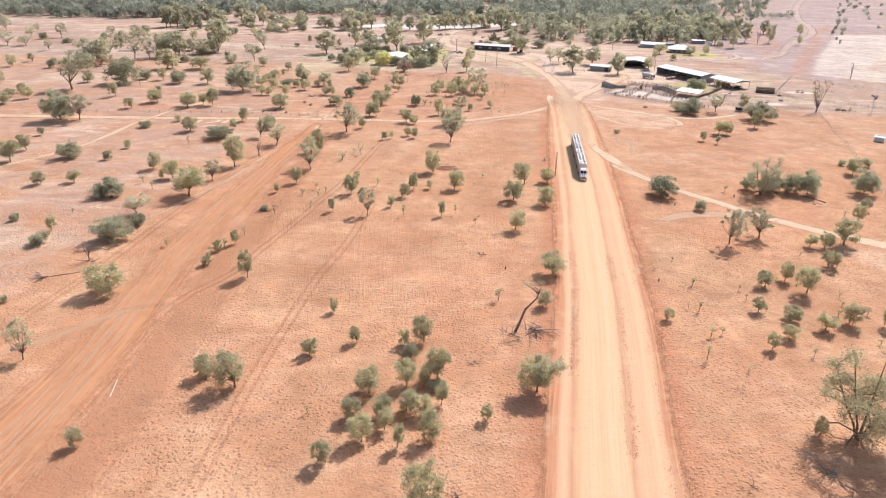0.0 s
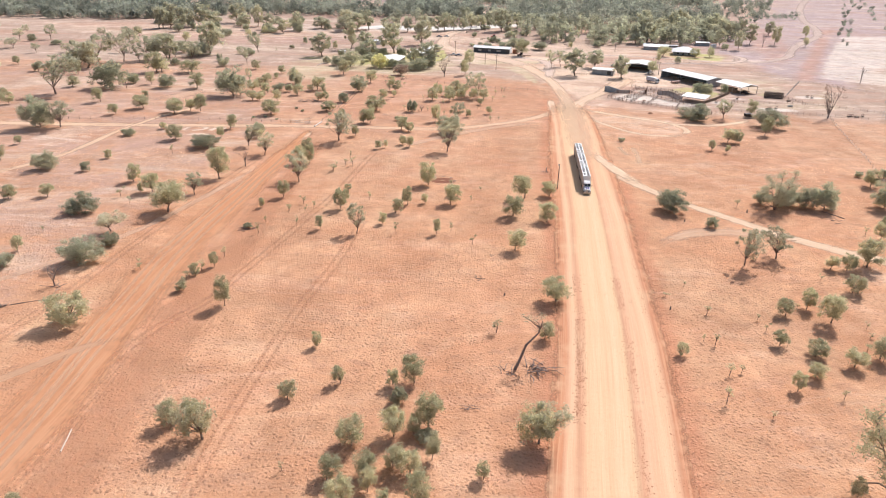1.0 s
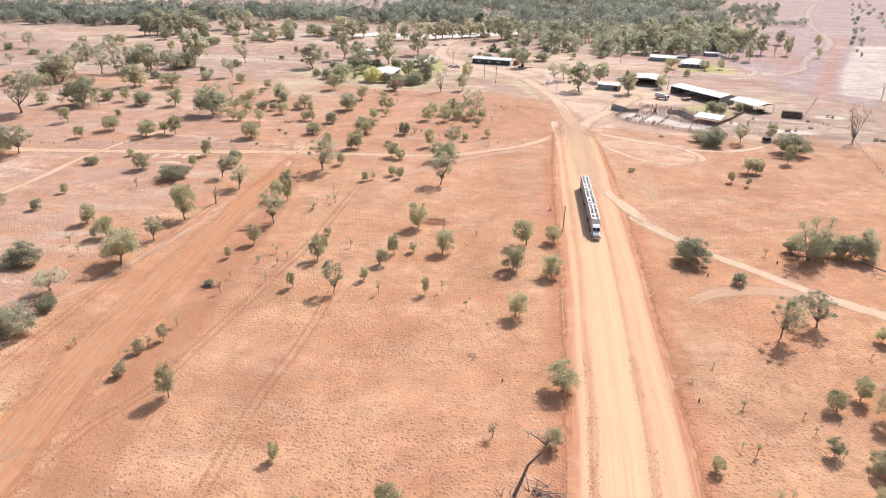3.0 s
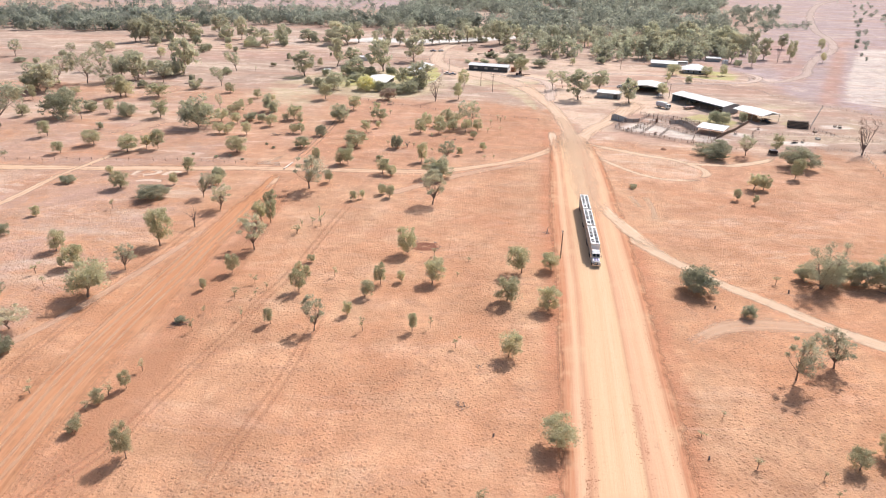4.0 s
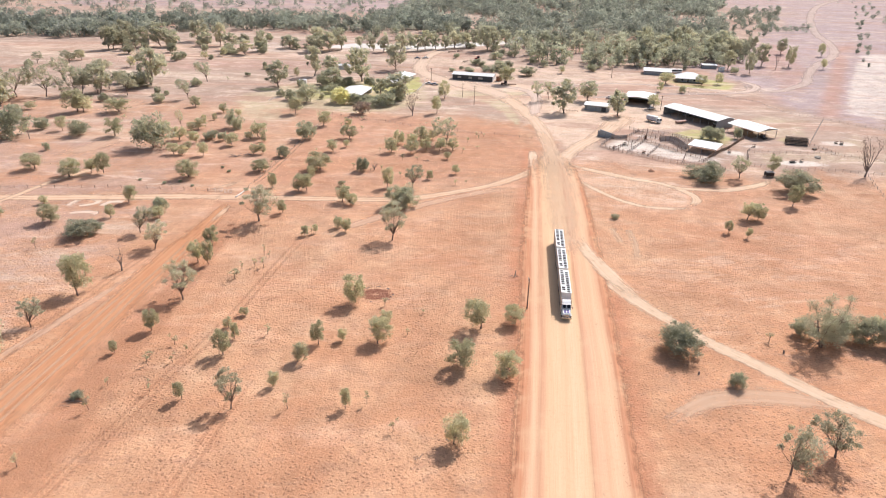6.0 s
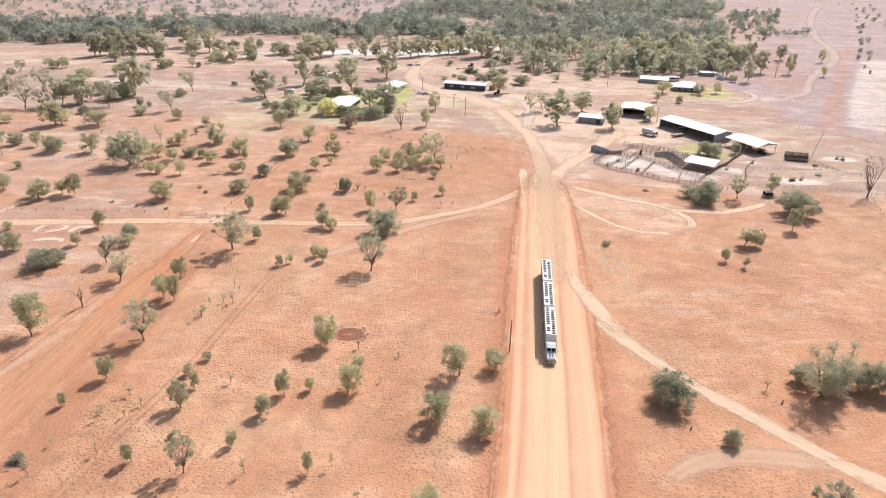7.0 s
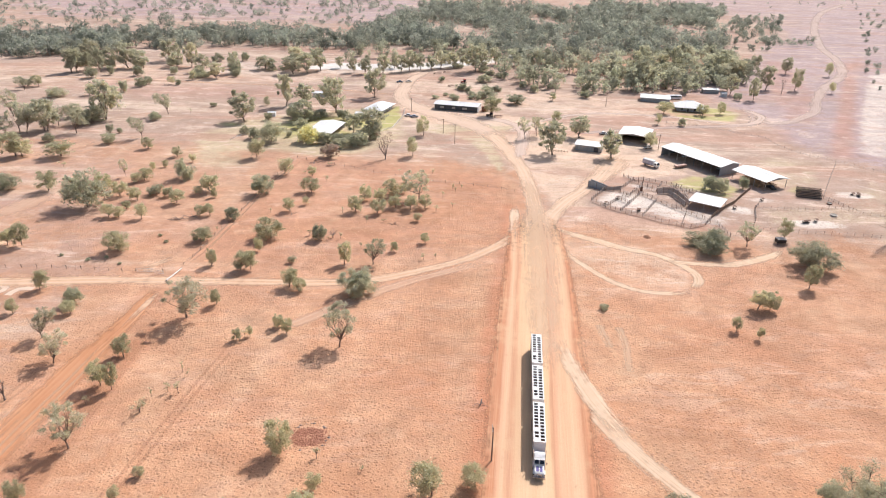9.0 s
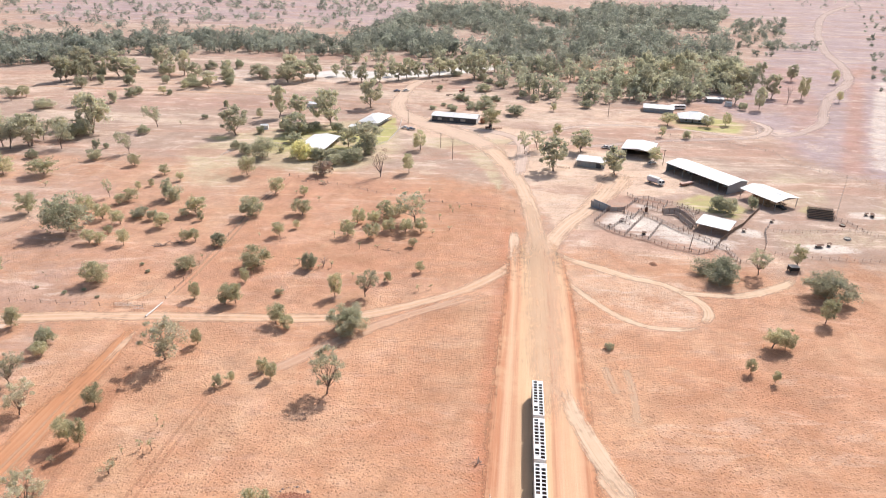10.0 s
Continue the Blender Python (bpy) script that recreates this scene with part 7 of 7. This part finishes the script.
# ---- vehicles ----
def wheel_set(parent, spots, r=0.5, wide=0.3, name="wheel"):
    """Wheels with tyre and rim, axle across y."""
    made = None
    for x, y in spots:
        m = Matrix.Translation((x, y, r))
        hub = new(name)
        hub.parent = parent
        hub.matrix_basis = m
        if made is None:
            bm = bmesh.new()
            rings = []
            for rr, s in ((r * 0.62, -0.5), (r * 0.94, -0.5), (r, -0.34), (r, 0.34), (r * 0.94, 0.5), (r * 0.62, 0.5)):
                rings.append([bm.verts.new((rr * math.cos(k * math.pi / 9), s * wide, rr * math.sin(k * math.pi / 9))) for k in range(18)])
            for a, b in zip(rings, rings[1:]):
                for k in range(18):
                    bm.faces.new((a[k], a[(k + 1) % 18], b[(k + 1) % 18], b[k]))
            tyre = part("tyre", bm, RUBBER, hub)
            bm = bmesh.new()
            bmesh.ops.create_cone(bm, cap_ends=True, segments=18, radius1=r * 0.63, radius2=r * 0.63, depth=wide * 0.7, matrix=Matrix.Rotation(math.pi / 2, 4, "X"))
            rim = part("rim", bm, CHROME, hub)
            made = (tyre, rim)
        else:
            for o in made:
                again(o, Matrix.Identity(4), hub)


def livestock_trailer(m):
    """A double-deck cattle crate: x back from its front, open top with a white frame and cross bars."""
    L, half, z0, z1 = 12.5, 1.25, 1.15, 4.5
    root = empty("livestock_trailer", m, "double-deck cattle trailer with white top frame and slatted sides", "trailer", "road train")
    part("deck", box(0.02, -half + 0.02, z0 - 0.18, L - 0.02, half - 0.02, z0), DARK, root)
    part("upper_deck", box(0.06, -half + 0.07, 2.75, L - 0.06, half - 0.07, 2.83), MUDDY_DECK, root)
    for s in (-0.45, 0.45):
        part("chassis_rail", box(0.6, s - 0.07, 0.72, L - 0.1, s + 0.07, z0 - 0.184), DARK, root)
    rail = None
    for s in (-1, 1):
        for k in range(9):
            z = z0 + 0.22 + k * 0.36
            m2 = Matrix.Translation((0, s * (half - 0.03), z))
            if rail is None:
                rail = part("side_rail", box(0.0, -0.03, -0.15, L, 0.03, 0.15), STEEL, root)
                rail.matrix_basis = m2
            else:
                again(rail, m2)
    stud = None
    for s in (-1, 1):
        for k in range(11):
            m2 = Matrix.Translation((0.06 + (L - 0.12) * k / 10, s * (half - 0.075), 0))
            if stud is None:
                stud = part("stanchion", box(-0.05, -0.04, z0, 0.05, 0.04, z1 - 0.1), PAINT_WHITE, root)
                stud.matrix_basis = m2
            else:
                again(stud, m2)
    for x0 in (0.0, L - 0.06):
        part("end_panel", box(x0, -half + 0.125, z0, x0 + 0.06, half - 0.125, z1 - 0.11), PAINT_WHITE, root)
    for s, w in ((-half + 0.13, 0.13), (0.0, 0.17), (half - 0.13, 0.13)):
        part("top_beam", box(0.0, s - w, z1 - 0.10, L, s + w, z1 - 0.0), PAINT_WHITE, root)
    bar = None
    for k in range(13):
        m2 = Matrix.Translation((0.1 + (L - 0.2) * k / 12, 0, 0))
        if bar is None:
            bar = part("top_bar", box(-0.13, -half + 0.02, z1 - 0.09, 0.13, half - 0.02, z1 + 0.012), PAINT_WHITE, root)
            bar.matrix_basis = m2
        else:
            again(bar, m2)
    # sheeted cells of the roof frame
    for k, s in ((0, 1), (3, 1), (11, -1)):
        a = 0.1 + (L - 0.2) * k / 12
        part("top_cover", box(a + 0.135, 0.175 if s > 0 else -half + 0.265, z1 - 0.06, a + 0.9, half - 0.265 if s > 0 else -0.175, z1 - 0.03), PAINT_WHITE, root)
    # inner partitions seen from above
    for k in (4, 8):
        part("partition", box(L * k / 12 - 0.04, -half + 0.13, 2.85, L * k / 12 + 0.04, half - 0.13, z1 - 0.2), MUDDY_DECK, root)
    wheel_set(root, [(x, s) for x in (L - 3.9, L - 2.6, L - 1.3) for s in (-0.98, 0.98)], 0.5, 0.5)
    for s in (-0.98, 0.98):
        part("mudguard", box(L - 4.6, s - 0.26, 1.02, L - 0.6, s + 0.26, 1.09), PAINT_WHITE, root)
    part("tow_bar", box(-1.1, -0.15, 0.75, 0.1, 0.15, 0.95), DARK, root)
    return root


def prime_mover(m):
    """A bonneted prime mover with sleeper: x runs back from its bull bar."""
    root = empty("prime_mover", m, "white bonneted prime mover with violet trim and bull bar", "truck", "road train")
    bm = bmesh.new()
    add_prism(bm, [(0.35, 0.85), (2.3, 0.75), (2.3, 2.05), (0.75, 1.82), (0.40, 1.6)], "y", -0.92, 0.92)
    bmesh.ops.bevel(bm, geom=bm.edges[:], offset=0.08, segments=2, affect="EDGES")
    part("bonnet", bm, PAINT_WHITE, root)
    bm = bmesh.new()
    add_prism(bm, [(2.3, 0.75), (4.0, 0.75), (4.0, 3.05), (2.95, 3.05), (2.35, 2.1)], "y", -1.1, 1.1)
    bmesh.ops.bevel(bm, geom=bm.edges[:], offset=0.07, segments=2, affect="EDGES")
    part("cab", bm, PAINT_WHITE, root)
    bm = bmesh.new()
    add_prism(bm, [(3.05, 3.06), (4.55, 3.06), (4.6, 3.45), (4.2, 3.5), (3.4, 3.25)], "y", -1.0, 1.0)
    bmesh.ops.bevel(bm, geom=bm.edges[:], offset=0.1, segments=2, affect="EDGES")
    part("roof_fairing", bm, PAINT_WHITE, root)
    part("sleeper", box(4.004, -1.14, 0.9, 4.75, 1.14, 3.05, 0.08), PAINT_WHITE, root)
    part("trim_band", box(2.5, -1.145, 1.2, 4.0, 1.145, 1.55, 0.01), PAINT_BLUE, root)
    part("bumper_panel", box(0.17, -1.1, 0.55, 0.34, 1.1, 0.84, 0.03), PAINT_BLUE, root)
    for s in (-0.36, 0.36):
        part("bonnet_stripe", add_prism(bmesh.new(), [(0.80, 1.835), (1.95, 2.005), (1.95, 2.03), (0.80, 1.86)], "y", s - 0.24, s + 0.24), PAINT_BLUE, root)
    part("bonnet_badge", add_prism(bmesh.new(), [(1.05, 1.88), (1.35, 1.925), (1.35, 1.945), (1.05, 1.90)], "y", -0.10, 0.10), CHROME, root)
    for s in (-0.52, 0.52):
        bm = bmesh.new()
        add_prism(bm, [(2.40, 2.24), (2.84, 2.90), (2.80, 2.93), (2.36, 2.27)], "y", s - 0.40, s + 0.40)
        part("windscreen", bm, GLASS, root)
    part("sun_visor", add_prism(bmesh.new(), [(2.62, 3.02), (3.05, 3.10), (3.05, 3.14), (2.62, 3.06)], "y", -1.05, 1.05), PAINT_WHITE, root)
    for s in (-1, 1):
        part("side_window", box(2.95, s * 1.105 - 0.012, 2.1, 3.75, s * 1.105 + 0.012, 2.8), GLASS, root)
        part("mirror", box(2.35, s * 1.42 - 0.12, 2.1, 2.45, s * 1.42 + 0.12, 2.75, 0.02), CHROME, root)
        part("mirror_arm", rod((2.4, s * 1.05, 2.5), (2.4, s * 1.32, 2.5), 0.025, 5), CHROME, root)
        part("exhaust_stack", rod((4.2, s * 1.22, 1.0), (4.2, s * 1.22, 4.1), 0.09, 8), CHROME, root)
        part("fuel_tank", rod((2.7, s * 0.98, 0.72), (4.5, s * 0.98, 0.72), 0.33, 12), CHROME, root)
        part("headlight", box(0.26, s * 0.72 - 0.16, 1.05, 0.36, s * 0.72 + 0.16, 1.3, 0.02), CONCRETE, root)
        part("front_mudguard", box(0.75, s * 1.02 - 0.2, 1.08, 1.95, s * 1.02 + 0.2, 1.2, 0.05), PAINT_WHITE, root)
    part("grille", box(0.3, -0.5, 0.85, 0.38, 0.5, 1.6, 0.02), CHROME, root)
    bull = part("bull_bar", box(0.05, -1.22, 0.5, 0.16, 1.22, 0.95, 0.03), CHROME, root)
    for z in (1.15, 1.4):
        part("bull_rail", rod((0.1, -1.15, z), (0.1, 1.15, z), 0.05, 6), CHROME, bull)
    for s in (-1.1, -0.4, 0.4, 1.1):
        part("bull_upright", rod((0.1, s, 0.9), (0.1, s, 1.45), 0.05, 6), CHROME, bull)
    part("chassis", box(1.0, -0.42, 0.55, 8.6, 0.42, 0.80), DARK, root)
    part("rear_deck", box(4.8, -1.1, 0.82, 6.0, 1.1, 2.2), PAINT_BLUE, root)
    wheel_set(root, [(1.35, -1.0), (1.35, 1.0)], 0.52, 0.3)
    wheel_set(root, [(x, s) for x in (6.7, 8.05) for s in (-0.95, 0.95)], 0.52, 0.55)
    return root


ROAD_WAY = Vector((0.1, 0.995, 0)).normalized()
TRUCK_NOSE = Vector((47.15, 213.0, 0.12))


def behind(d):
    q = TRUCK_NOSE + ROAD_WAY * d
    return place(q.x, q.y, ROAD_WAY, q.z)


prime_mover(behind(0.0))
crate = livestock_trailer(behind(6.1))
copy_thing(crate, behind(6.1 + 13.65))
copy_thing(crate, behind(6.1 + 27.3))


def ute(label, x, y, turn, paint, z=0.0, category="car"):
    """A farm utility: x to its front."""
    root = empty("utility_truck", pose(x, y, z, 0, 0, turn), label, category, "farm vehicles")
    bm = bmesh.new()
    add_prism(bm, [(-2.4, 0.45), (2.4, 0.45), (2.45, 0.85), (1.3, 1.02), (0.65, 1.65), (-0.75, 1.68), (-0.95, 0.98), (-2.4, 0.98)], "y", -0.88, 0.88)
    bmesh.ops.bevel(bm, geom=bm.edges[:], offset=0.06, segments=2, affect="EDGES")
    part("body", bm, paint, root)
    part("windscreen", add_prism(bmesh.new(), [(1.28, 1.06), (0.70, 1.62), (0.73, 1.645), (1.31, 1.085)], "y", -0.74, 0.74), GLASS, root)
    part("rear_window", box(-0.885, -0.7, 1.1, -0.85, 0.7, 1.55), GLASS, root)
    for s in (-0.886, 0.886):
        part("side_window", box(-0.62, s - 0.01, 1.08, 0.62, s + 0.01, 1.55), GLASS, root)
    part("tray", box(-2.3, -0.75, 0.985, -1.0, 0.75, 1.0), DARK, root)
    part("bumper", box(2.42, -0.85, 0.42, 2.55, 0.85, 0.62, 0.03), DARK, root)
    wheel_set(root, [(x0, s) for x0 in (-1.5, 1.5) for s in (-0.8, 0.8)], 0.37, 0.24)
    return root


PAINT_SLATE = plain("blue_grey_paint", (0.20, 0.25, 0.34), (0.28, 0.31, 0.36), 0.35)
ute("white farm utility parked at the lawn fence", 5.2, 501.5, 170, PAINT_WHITE)
ute("dark blue station wagon parked at the lawn fence", 8.8, 499.4, 175, PAINT_SLATE)
ute("blue utility parked on the open flat", -7.0, 602.5, 10, PAINT_SLATE)
ute("white utility parked on the open flat", -0.7, 604.4, 15, PAINT_WHITE)
ute("white utility parked beside the machinery shed", 131.2, 445.4, 20, PAINT_WHITE)
ute("white utility parked behind the small shed", 113.8, 471.0, 25, PAINT_WHITE)
ute("white utility parked behind the small shed", 116.8, 470.2, 25, PAINT_WHITE)
ute("white utility parked inside the long shed", 146.6, 431.2, 15, PAINT_WHITE)
ute("white utility parked inside the long shed", 157.0, 413.0, 20, PAINT_WHITE)


def box_truck(label, x, y, turn):
    """A small tilt-bodied livestock truck: x to its front."""
    root = empty("farm_truck", pose(x, y, 0, 0, 0, turn), label, "truck", "farm vehicles")
    part("body", box(-4.4, -1.2, 1.0, 1.6, 1.2, 3.2, 0.3), PAINT_WHITE, root)
    for s in (-1.21, 1.21):
        for z in (1.45, 2.0, 2.55):
            part("side_stripe", box(-4.1, s - 0.012, z - 0.09, 1.3, s + 0.012, z + 0.09), PAINT_LILAC, root)
    bm = bmesh.new()
    add_prism(bm, [(1.75, 0.6), (3.9, 0.6), (3.95, 1.5), (3.5, 2.55), (1.75, 2.6)], "y", -1.1, 1.1)
    bmesh.ops.bevel(bm, geom=bm.edges[:], offset=0.08, segments=2, affect="EDGES")
    part("cab", bm, PAINT_WHITE, root)
    part("windscreen", add_prism(bmesh.new(), [(3.93, 1.58), (3.56, 2.45), (3.6, 2.47), (3.97, 1.6)], "y", -0.95, 0.95), GLASS, root)
    for s in (-1.106, 1.106):
        part("side_window", box(2.5, s - 0.012, 1.6, 3.4, s + 0.012, 2.35), GLASS, root)
    part("chassis", box(-4.2, -0.45, 0.6, 3.6, 0.45, 0.996), DARK, root)
    wheel_set(root, [(2.9, -0.98), (2.9, 0.98), (-2.6, -0.95), (-2.6, 0.95)], 0.48, 0.34)
    return root


box_truck("white farm truck with lilac stripes parked on bare dirt", 124.6, 415.2, -52)


def bus(x, y, turn):
    root = empty("bus", pose(x, y, 0, 0, 0, turn), "old white bus parked beside the far shed", "bus", "farm vehicles")
    part("body", box(-5.0, -1.25, 0.55, 5.0, 1.25, 3.0, 0.2), PAINT_WHITE, root)
    for s in (-1.255, 1.255):
        part("window_band", box(-4.4, s - 0.01, 1.7, 4.2, s + 0.01, 2.45), GLASS, root)
    wheel_set(root, [(3.2, -1.05), (3.2, 1.05), (-3.0, -1.05), (-3.0, 1.05)], 0.5, 0.3)
    return root


bus(182.0, 566.5, 5)


def plank_trailer(x, y, turn):
    root = empty("flat_trailer", pose(x, y, 0, 0, 0, turn), "long pinkish timber stack on a low trailer", "trailer", "farm vehicles")
    part("bed", box(-3.6, -0.95, 0.6, 3.6, 0.95, 0.8), RUST, root)
    part("load", box(-3.3, -0.85, 0.804, 3.3, 0.85, 1.4, 0.06), plain("pinkish_load", (0.55, 0.36, 0.29), (0.45, 0.27, 0.21)), root)
    wheel_set(root, [(-0.6, -0.85), (-0.6, 0.85), (0.5, -0.85), (0.5, 0.85)], 0.35, 0.22)
    part("draw_bar", box(3.6, -0.1, 0.6, 5.0, 0.1, 0.75), RUST, root)
    part("jockey_wheel", rod((4.9, 0, 0), (4.9, 0, 0.6), 0.06), RUST, root)
    return root


plank_trailer(138.2, 414.4, 27)


def tractor(label, x, y, turn, paint):
    root = empty("tractor", pose(x, y, 0, 0, 0, turn), label, "tractor", "farm vehicles")
    part("bonnet", box(0.2, -0.45, 0.8, 2.3, 0.45, 1.6, 0.1), paint, root)
    part("cab", box(-1.4, -0.75, 0.9, 0.2, 0.75, 2.7, 0.08), GLASS, root)
    part("cab_roof", box(-1.5, -0.85, 2.704, 0.35, 0.85, 2.85, 0.04), paint, root)
    part("axle_frame", box(-1.5, -0.3, 0.6, 2.1, 0.3, 0.8), DARK, root)
    wheel_set(root, [(-0.9, -1.0), (-0.9, 1.0)], 0.85, 0.5)
    wheel_set(root, [(1.7, -0.8), (1.7, 0.8)], 0.5, 0.35)
    return root


tractor("red tractor parked among shrubs", 39.8, 605.8, 200, PAINT_RED)
tractor("rust-brown tractor under a tree by the quarters", 53.6, 505.0, 185, RUST)


def implement(label, x, y, turn, long=5.0):
    """A disc plough or scarifier: a frame on wheels with tines."""
    root = empty("plough", pose(x, y, 0, 0, 0, turn), label, "farm implement", "farm implements")
    for s in (-0.9, 0.0, 0.9):
        part("frame_bar", box(-long / 2, s - 0.07, 0.75, long / 2, s + 0.07, 0.9), RUST, root)
    for k in range(5):
        sx = -long / 2 + long * k / 4
        part("cross_bar", box(sx - 0.06, -1.0, 0.9, sx + 0.06, 1.0, 1.0), RUST, root)
        part("tine", add_tube(bmesh.new(), [(sx, 0.9, 0.8), (sx + 0.2, 0.9, 0.4), (sx, 0.9, 0.0)], [0.05, 0.05, 0.03], 5), RUST, root)
    wheel_set(root, [(-long / 2 + 0.3, -1.15), (-long / 2 + 0.3, 1.15)], 0.4, 0.22)
    return root


implement("rusty plough parked under a tree by the quarters", 58.4, 504.4, 5)
implement("rusty farm implement on the open flat", 30.5, 592.5, 30, 4)
implement("rusty farm implement in the hay shed", 171.0, 392.0, -60, 4)
implement("rusty farm implement on the open flat", 20.0, 640.0, 10, 6)
implement("rusty farm implement on the open flat", 27.0, 645.0, -20, 5)


def stock_crate(x, y, along):
    """A detached cattle crate standing on the ground."""
    root = empty("stock_crate", place(x, y, along), "dark detached cattle crate standing beside the fence", "crate")
    for y0, tag in ((0.0, "side_panel"), (2.4, "side_panel")):
        for k in range(6):
            part("slat", box(0, y0, 0.3 + 0.33 * k, 9.6, y0 + 0.05, 0.3 + 0.33 * k + 0.2), TIMBER if k % 2 else DARK, root)
    for sx in (0.0, 3.2, 6.4, 9.52):
        for y0 in (0.054, 2.34):
            part("stanchion", box(sx, y0, 0, sx + 0.08, y0 + 0.056, 2.3), DARK, root)
    part("floor", box(0.1, 0.12, 0.1, 9.5, 2.3, 0.3), DARK, root)
    for k in range(5):
        part("top_bar", box(2.3 * k, 0.0, 2.31, 2.3 * k + 0.1, 2.45, 2.4), DARK, root)
    return root


stock_crate(175.4, 377.4, (9.7, -2.3))
stock_crate(178.0, 383.0, (9.7, -2.6))


def hay_stack(x, y, along):
    root = empty("hay_stack", place(x, y, along), "stack of brown weathered hay bales under the shed roof", "hay")
    bale = None
    for i in range(5):
        for j in range(2):
            for k in range(2 if i < 4 else 1):
                m = Matrix.Translation((1.9 * i, 1.6 * j, 1.2 * k))
                if bale is None:
                    bale = part("bale", box(0.03, 0.03, 0.0, 1.85, 1.55, 1.17, 0.12), plain("weathered_hay", (0.36, 0.24, 0.15), (0.25, 0.16, 0.10), 0.95, scale=6, bump=0.5), root)
                    bale.matrix_basis = m
                else:
                    again(bale, m)
    return root


hay_stack(159.8, 397.0, (8.0, -16.4))
ute("dark old truck parked in the hay shed", 168.5, 387.2, -60, DARK)


# ---- loose dirt along the road and the burnt ring ----
def clods(name, seed, line, count, spread_by, size, material, label, z=0.0):
    """Clods of dirt strewn along a line: small uneven lumps in one mesh."""
    rng = np.random.default_rng(seed)
    pts = curve_points(line, 2.0)
    verts, faces = [], []
    for _ in range(count):
        i = rng.integers(0, len(pts) - 1)
        q = pts[i].lerp(pts[i + 1], rng.random())
        if noise.noise(Vector((q.x * 0.08, q.y * 0.08, seed))) < -0.12 and rng.random() < 0.8:
            continue
        c = np.array([q.x + rng.normal() * spread_by, q.y + rng.normal() * spread_by * 0.5, z])
        s = size * (0.4 + rng.random() ** 2 * 1.2)
        o = len(verts)
        for dx, dy, dz in ((1, 0, 0), (-0.2, 0.9, 0), (-0.9, -0.3, 0), (0.1, -0.8, 0), (0, 0, 0.45)):
            verts.append((c + s * np.array([dx, dy, dz]) * (0.7 + 0.6 * rng.random(3))).tolist())
        faces += [(o, o + 1, o + 4), (o + 1, o + 2, o + 4), (o + 2, o + 3, o + 4), (o + 3, o, o + 4)]
    return tagged(arrays(name, verts, faces, material), label, "clods", kind="stuff")


CLOD = plain("red_dirt_clods", (0.46, 0.215, 0.122), (0.54, 0.285, 0.172), 0.95)


def beside(offset, last=6):
    return [(x + offset, y - 0.15 * offset) for x, y in ROAD_LINE[2:last + 2]]


clods("dirt_clods", 41, [(x, y) for x, y in beside(-6.1) if 95 < y < 160], 3600, 0.42, 0.14, CLOD, "windrow of red dirt clods along the road", 0.13)
clods("dirt_clods", 42, [(x, y) for x, y in beside(3.1) if 70 < y < 160], 4600, 0.45, 0.14, CLOD, "windrow of red dirt clods along the road", 0.14)
clods("dirt_clods", 43, beside(9.5), 8000, 0.9, 0.14, CLOD, "windrow of red dirt clods along the road verge", 0.08)
clods("dirt_clods", 44, beside(-9.6), 3500, 0.9, 0.10, CLOD, "windrow of red dirt clods along the road verge", 0.08)
clods("dirt_clods", 45, [(0.5 + 2.1 * math.cos(0.7 * k), 224.2 + 2.1 * math.sin(0.7 * k)) for k in range(10)], 1900, 1.0, 0.2, plain("burnt_earth", (0.44, 0.205, 0.13), (0.36, 0.165, 0.108), 0.95), "round patch of dark burnt clods on red soil")
clods("dirt_clods", 46, [(0.5 + 4.2 * math.cos(0.35 * k), 224.2 + 4.2 * math.sin(0.35 * k)) for k in range(19)], 60, 0.15, 0.34, DEAD_WOOD, "ring of dark lumps round a burnt patch")
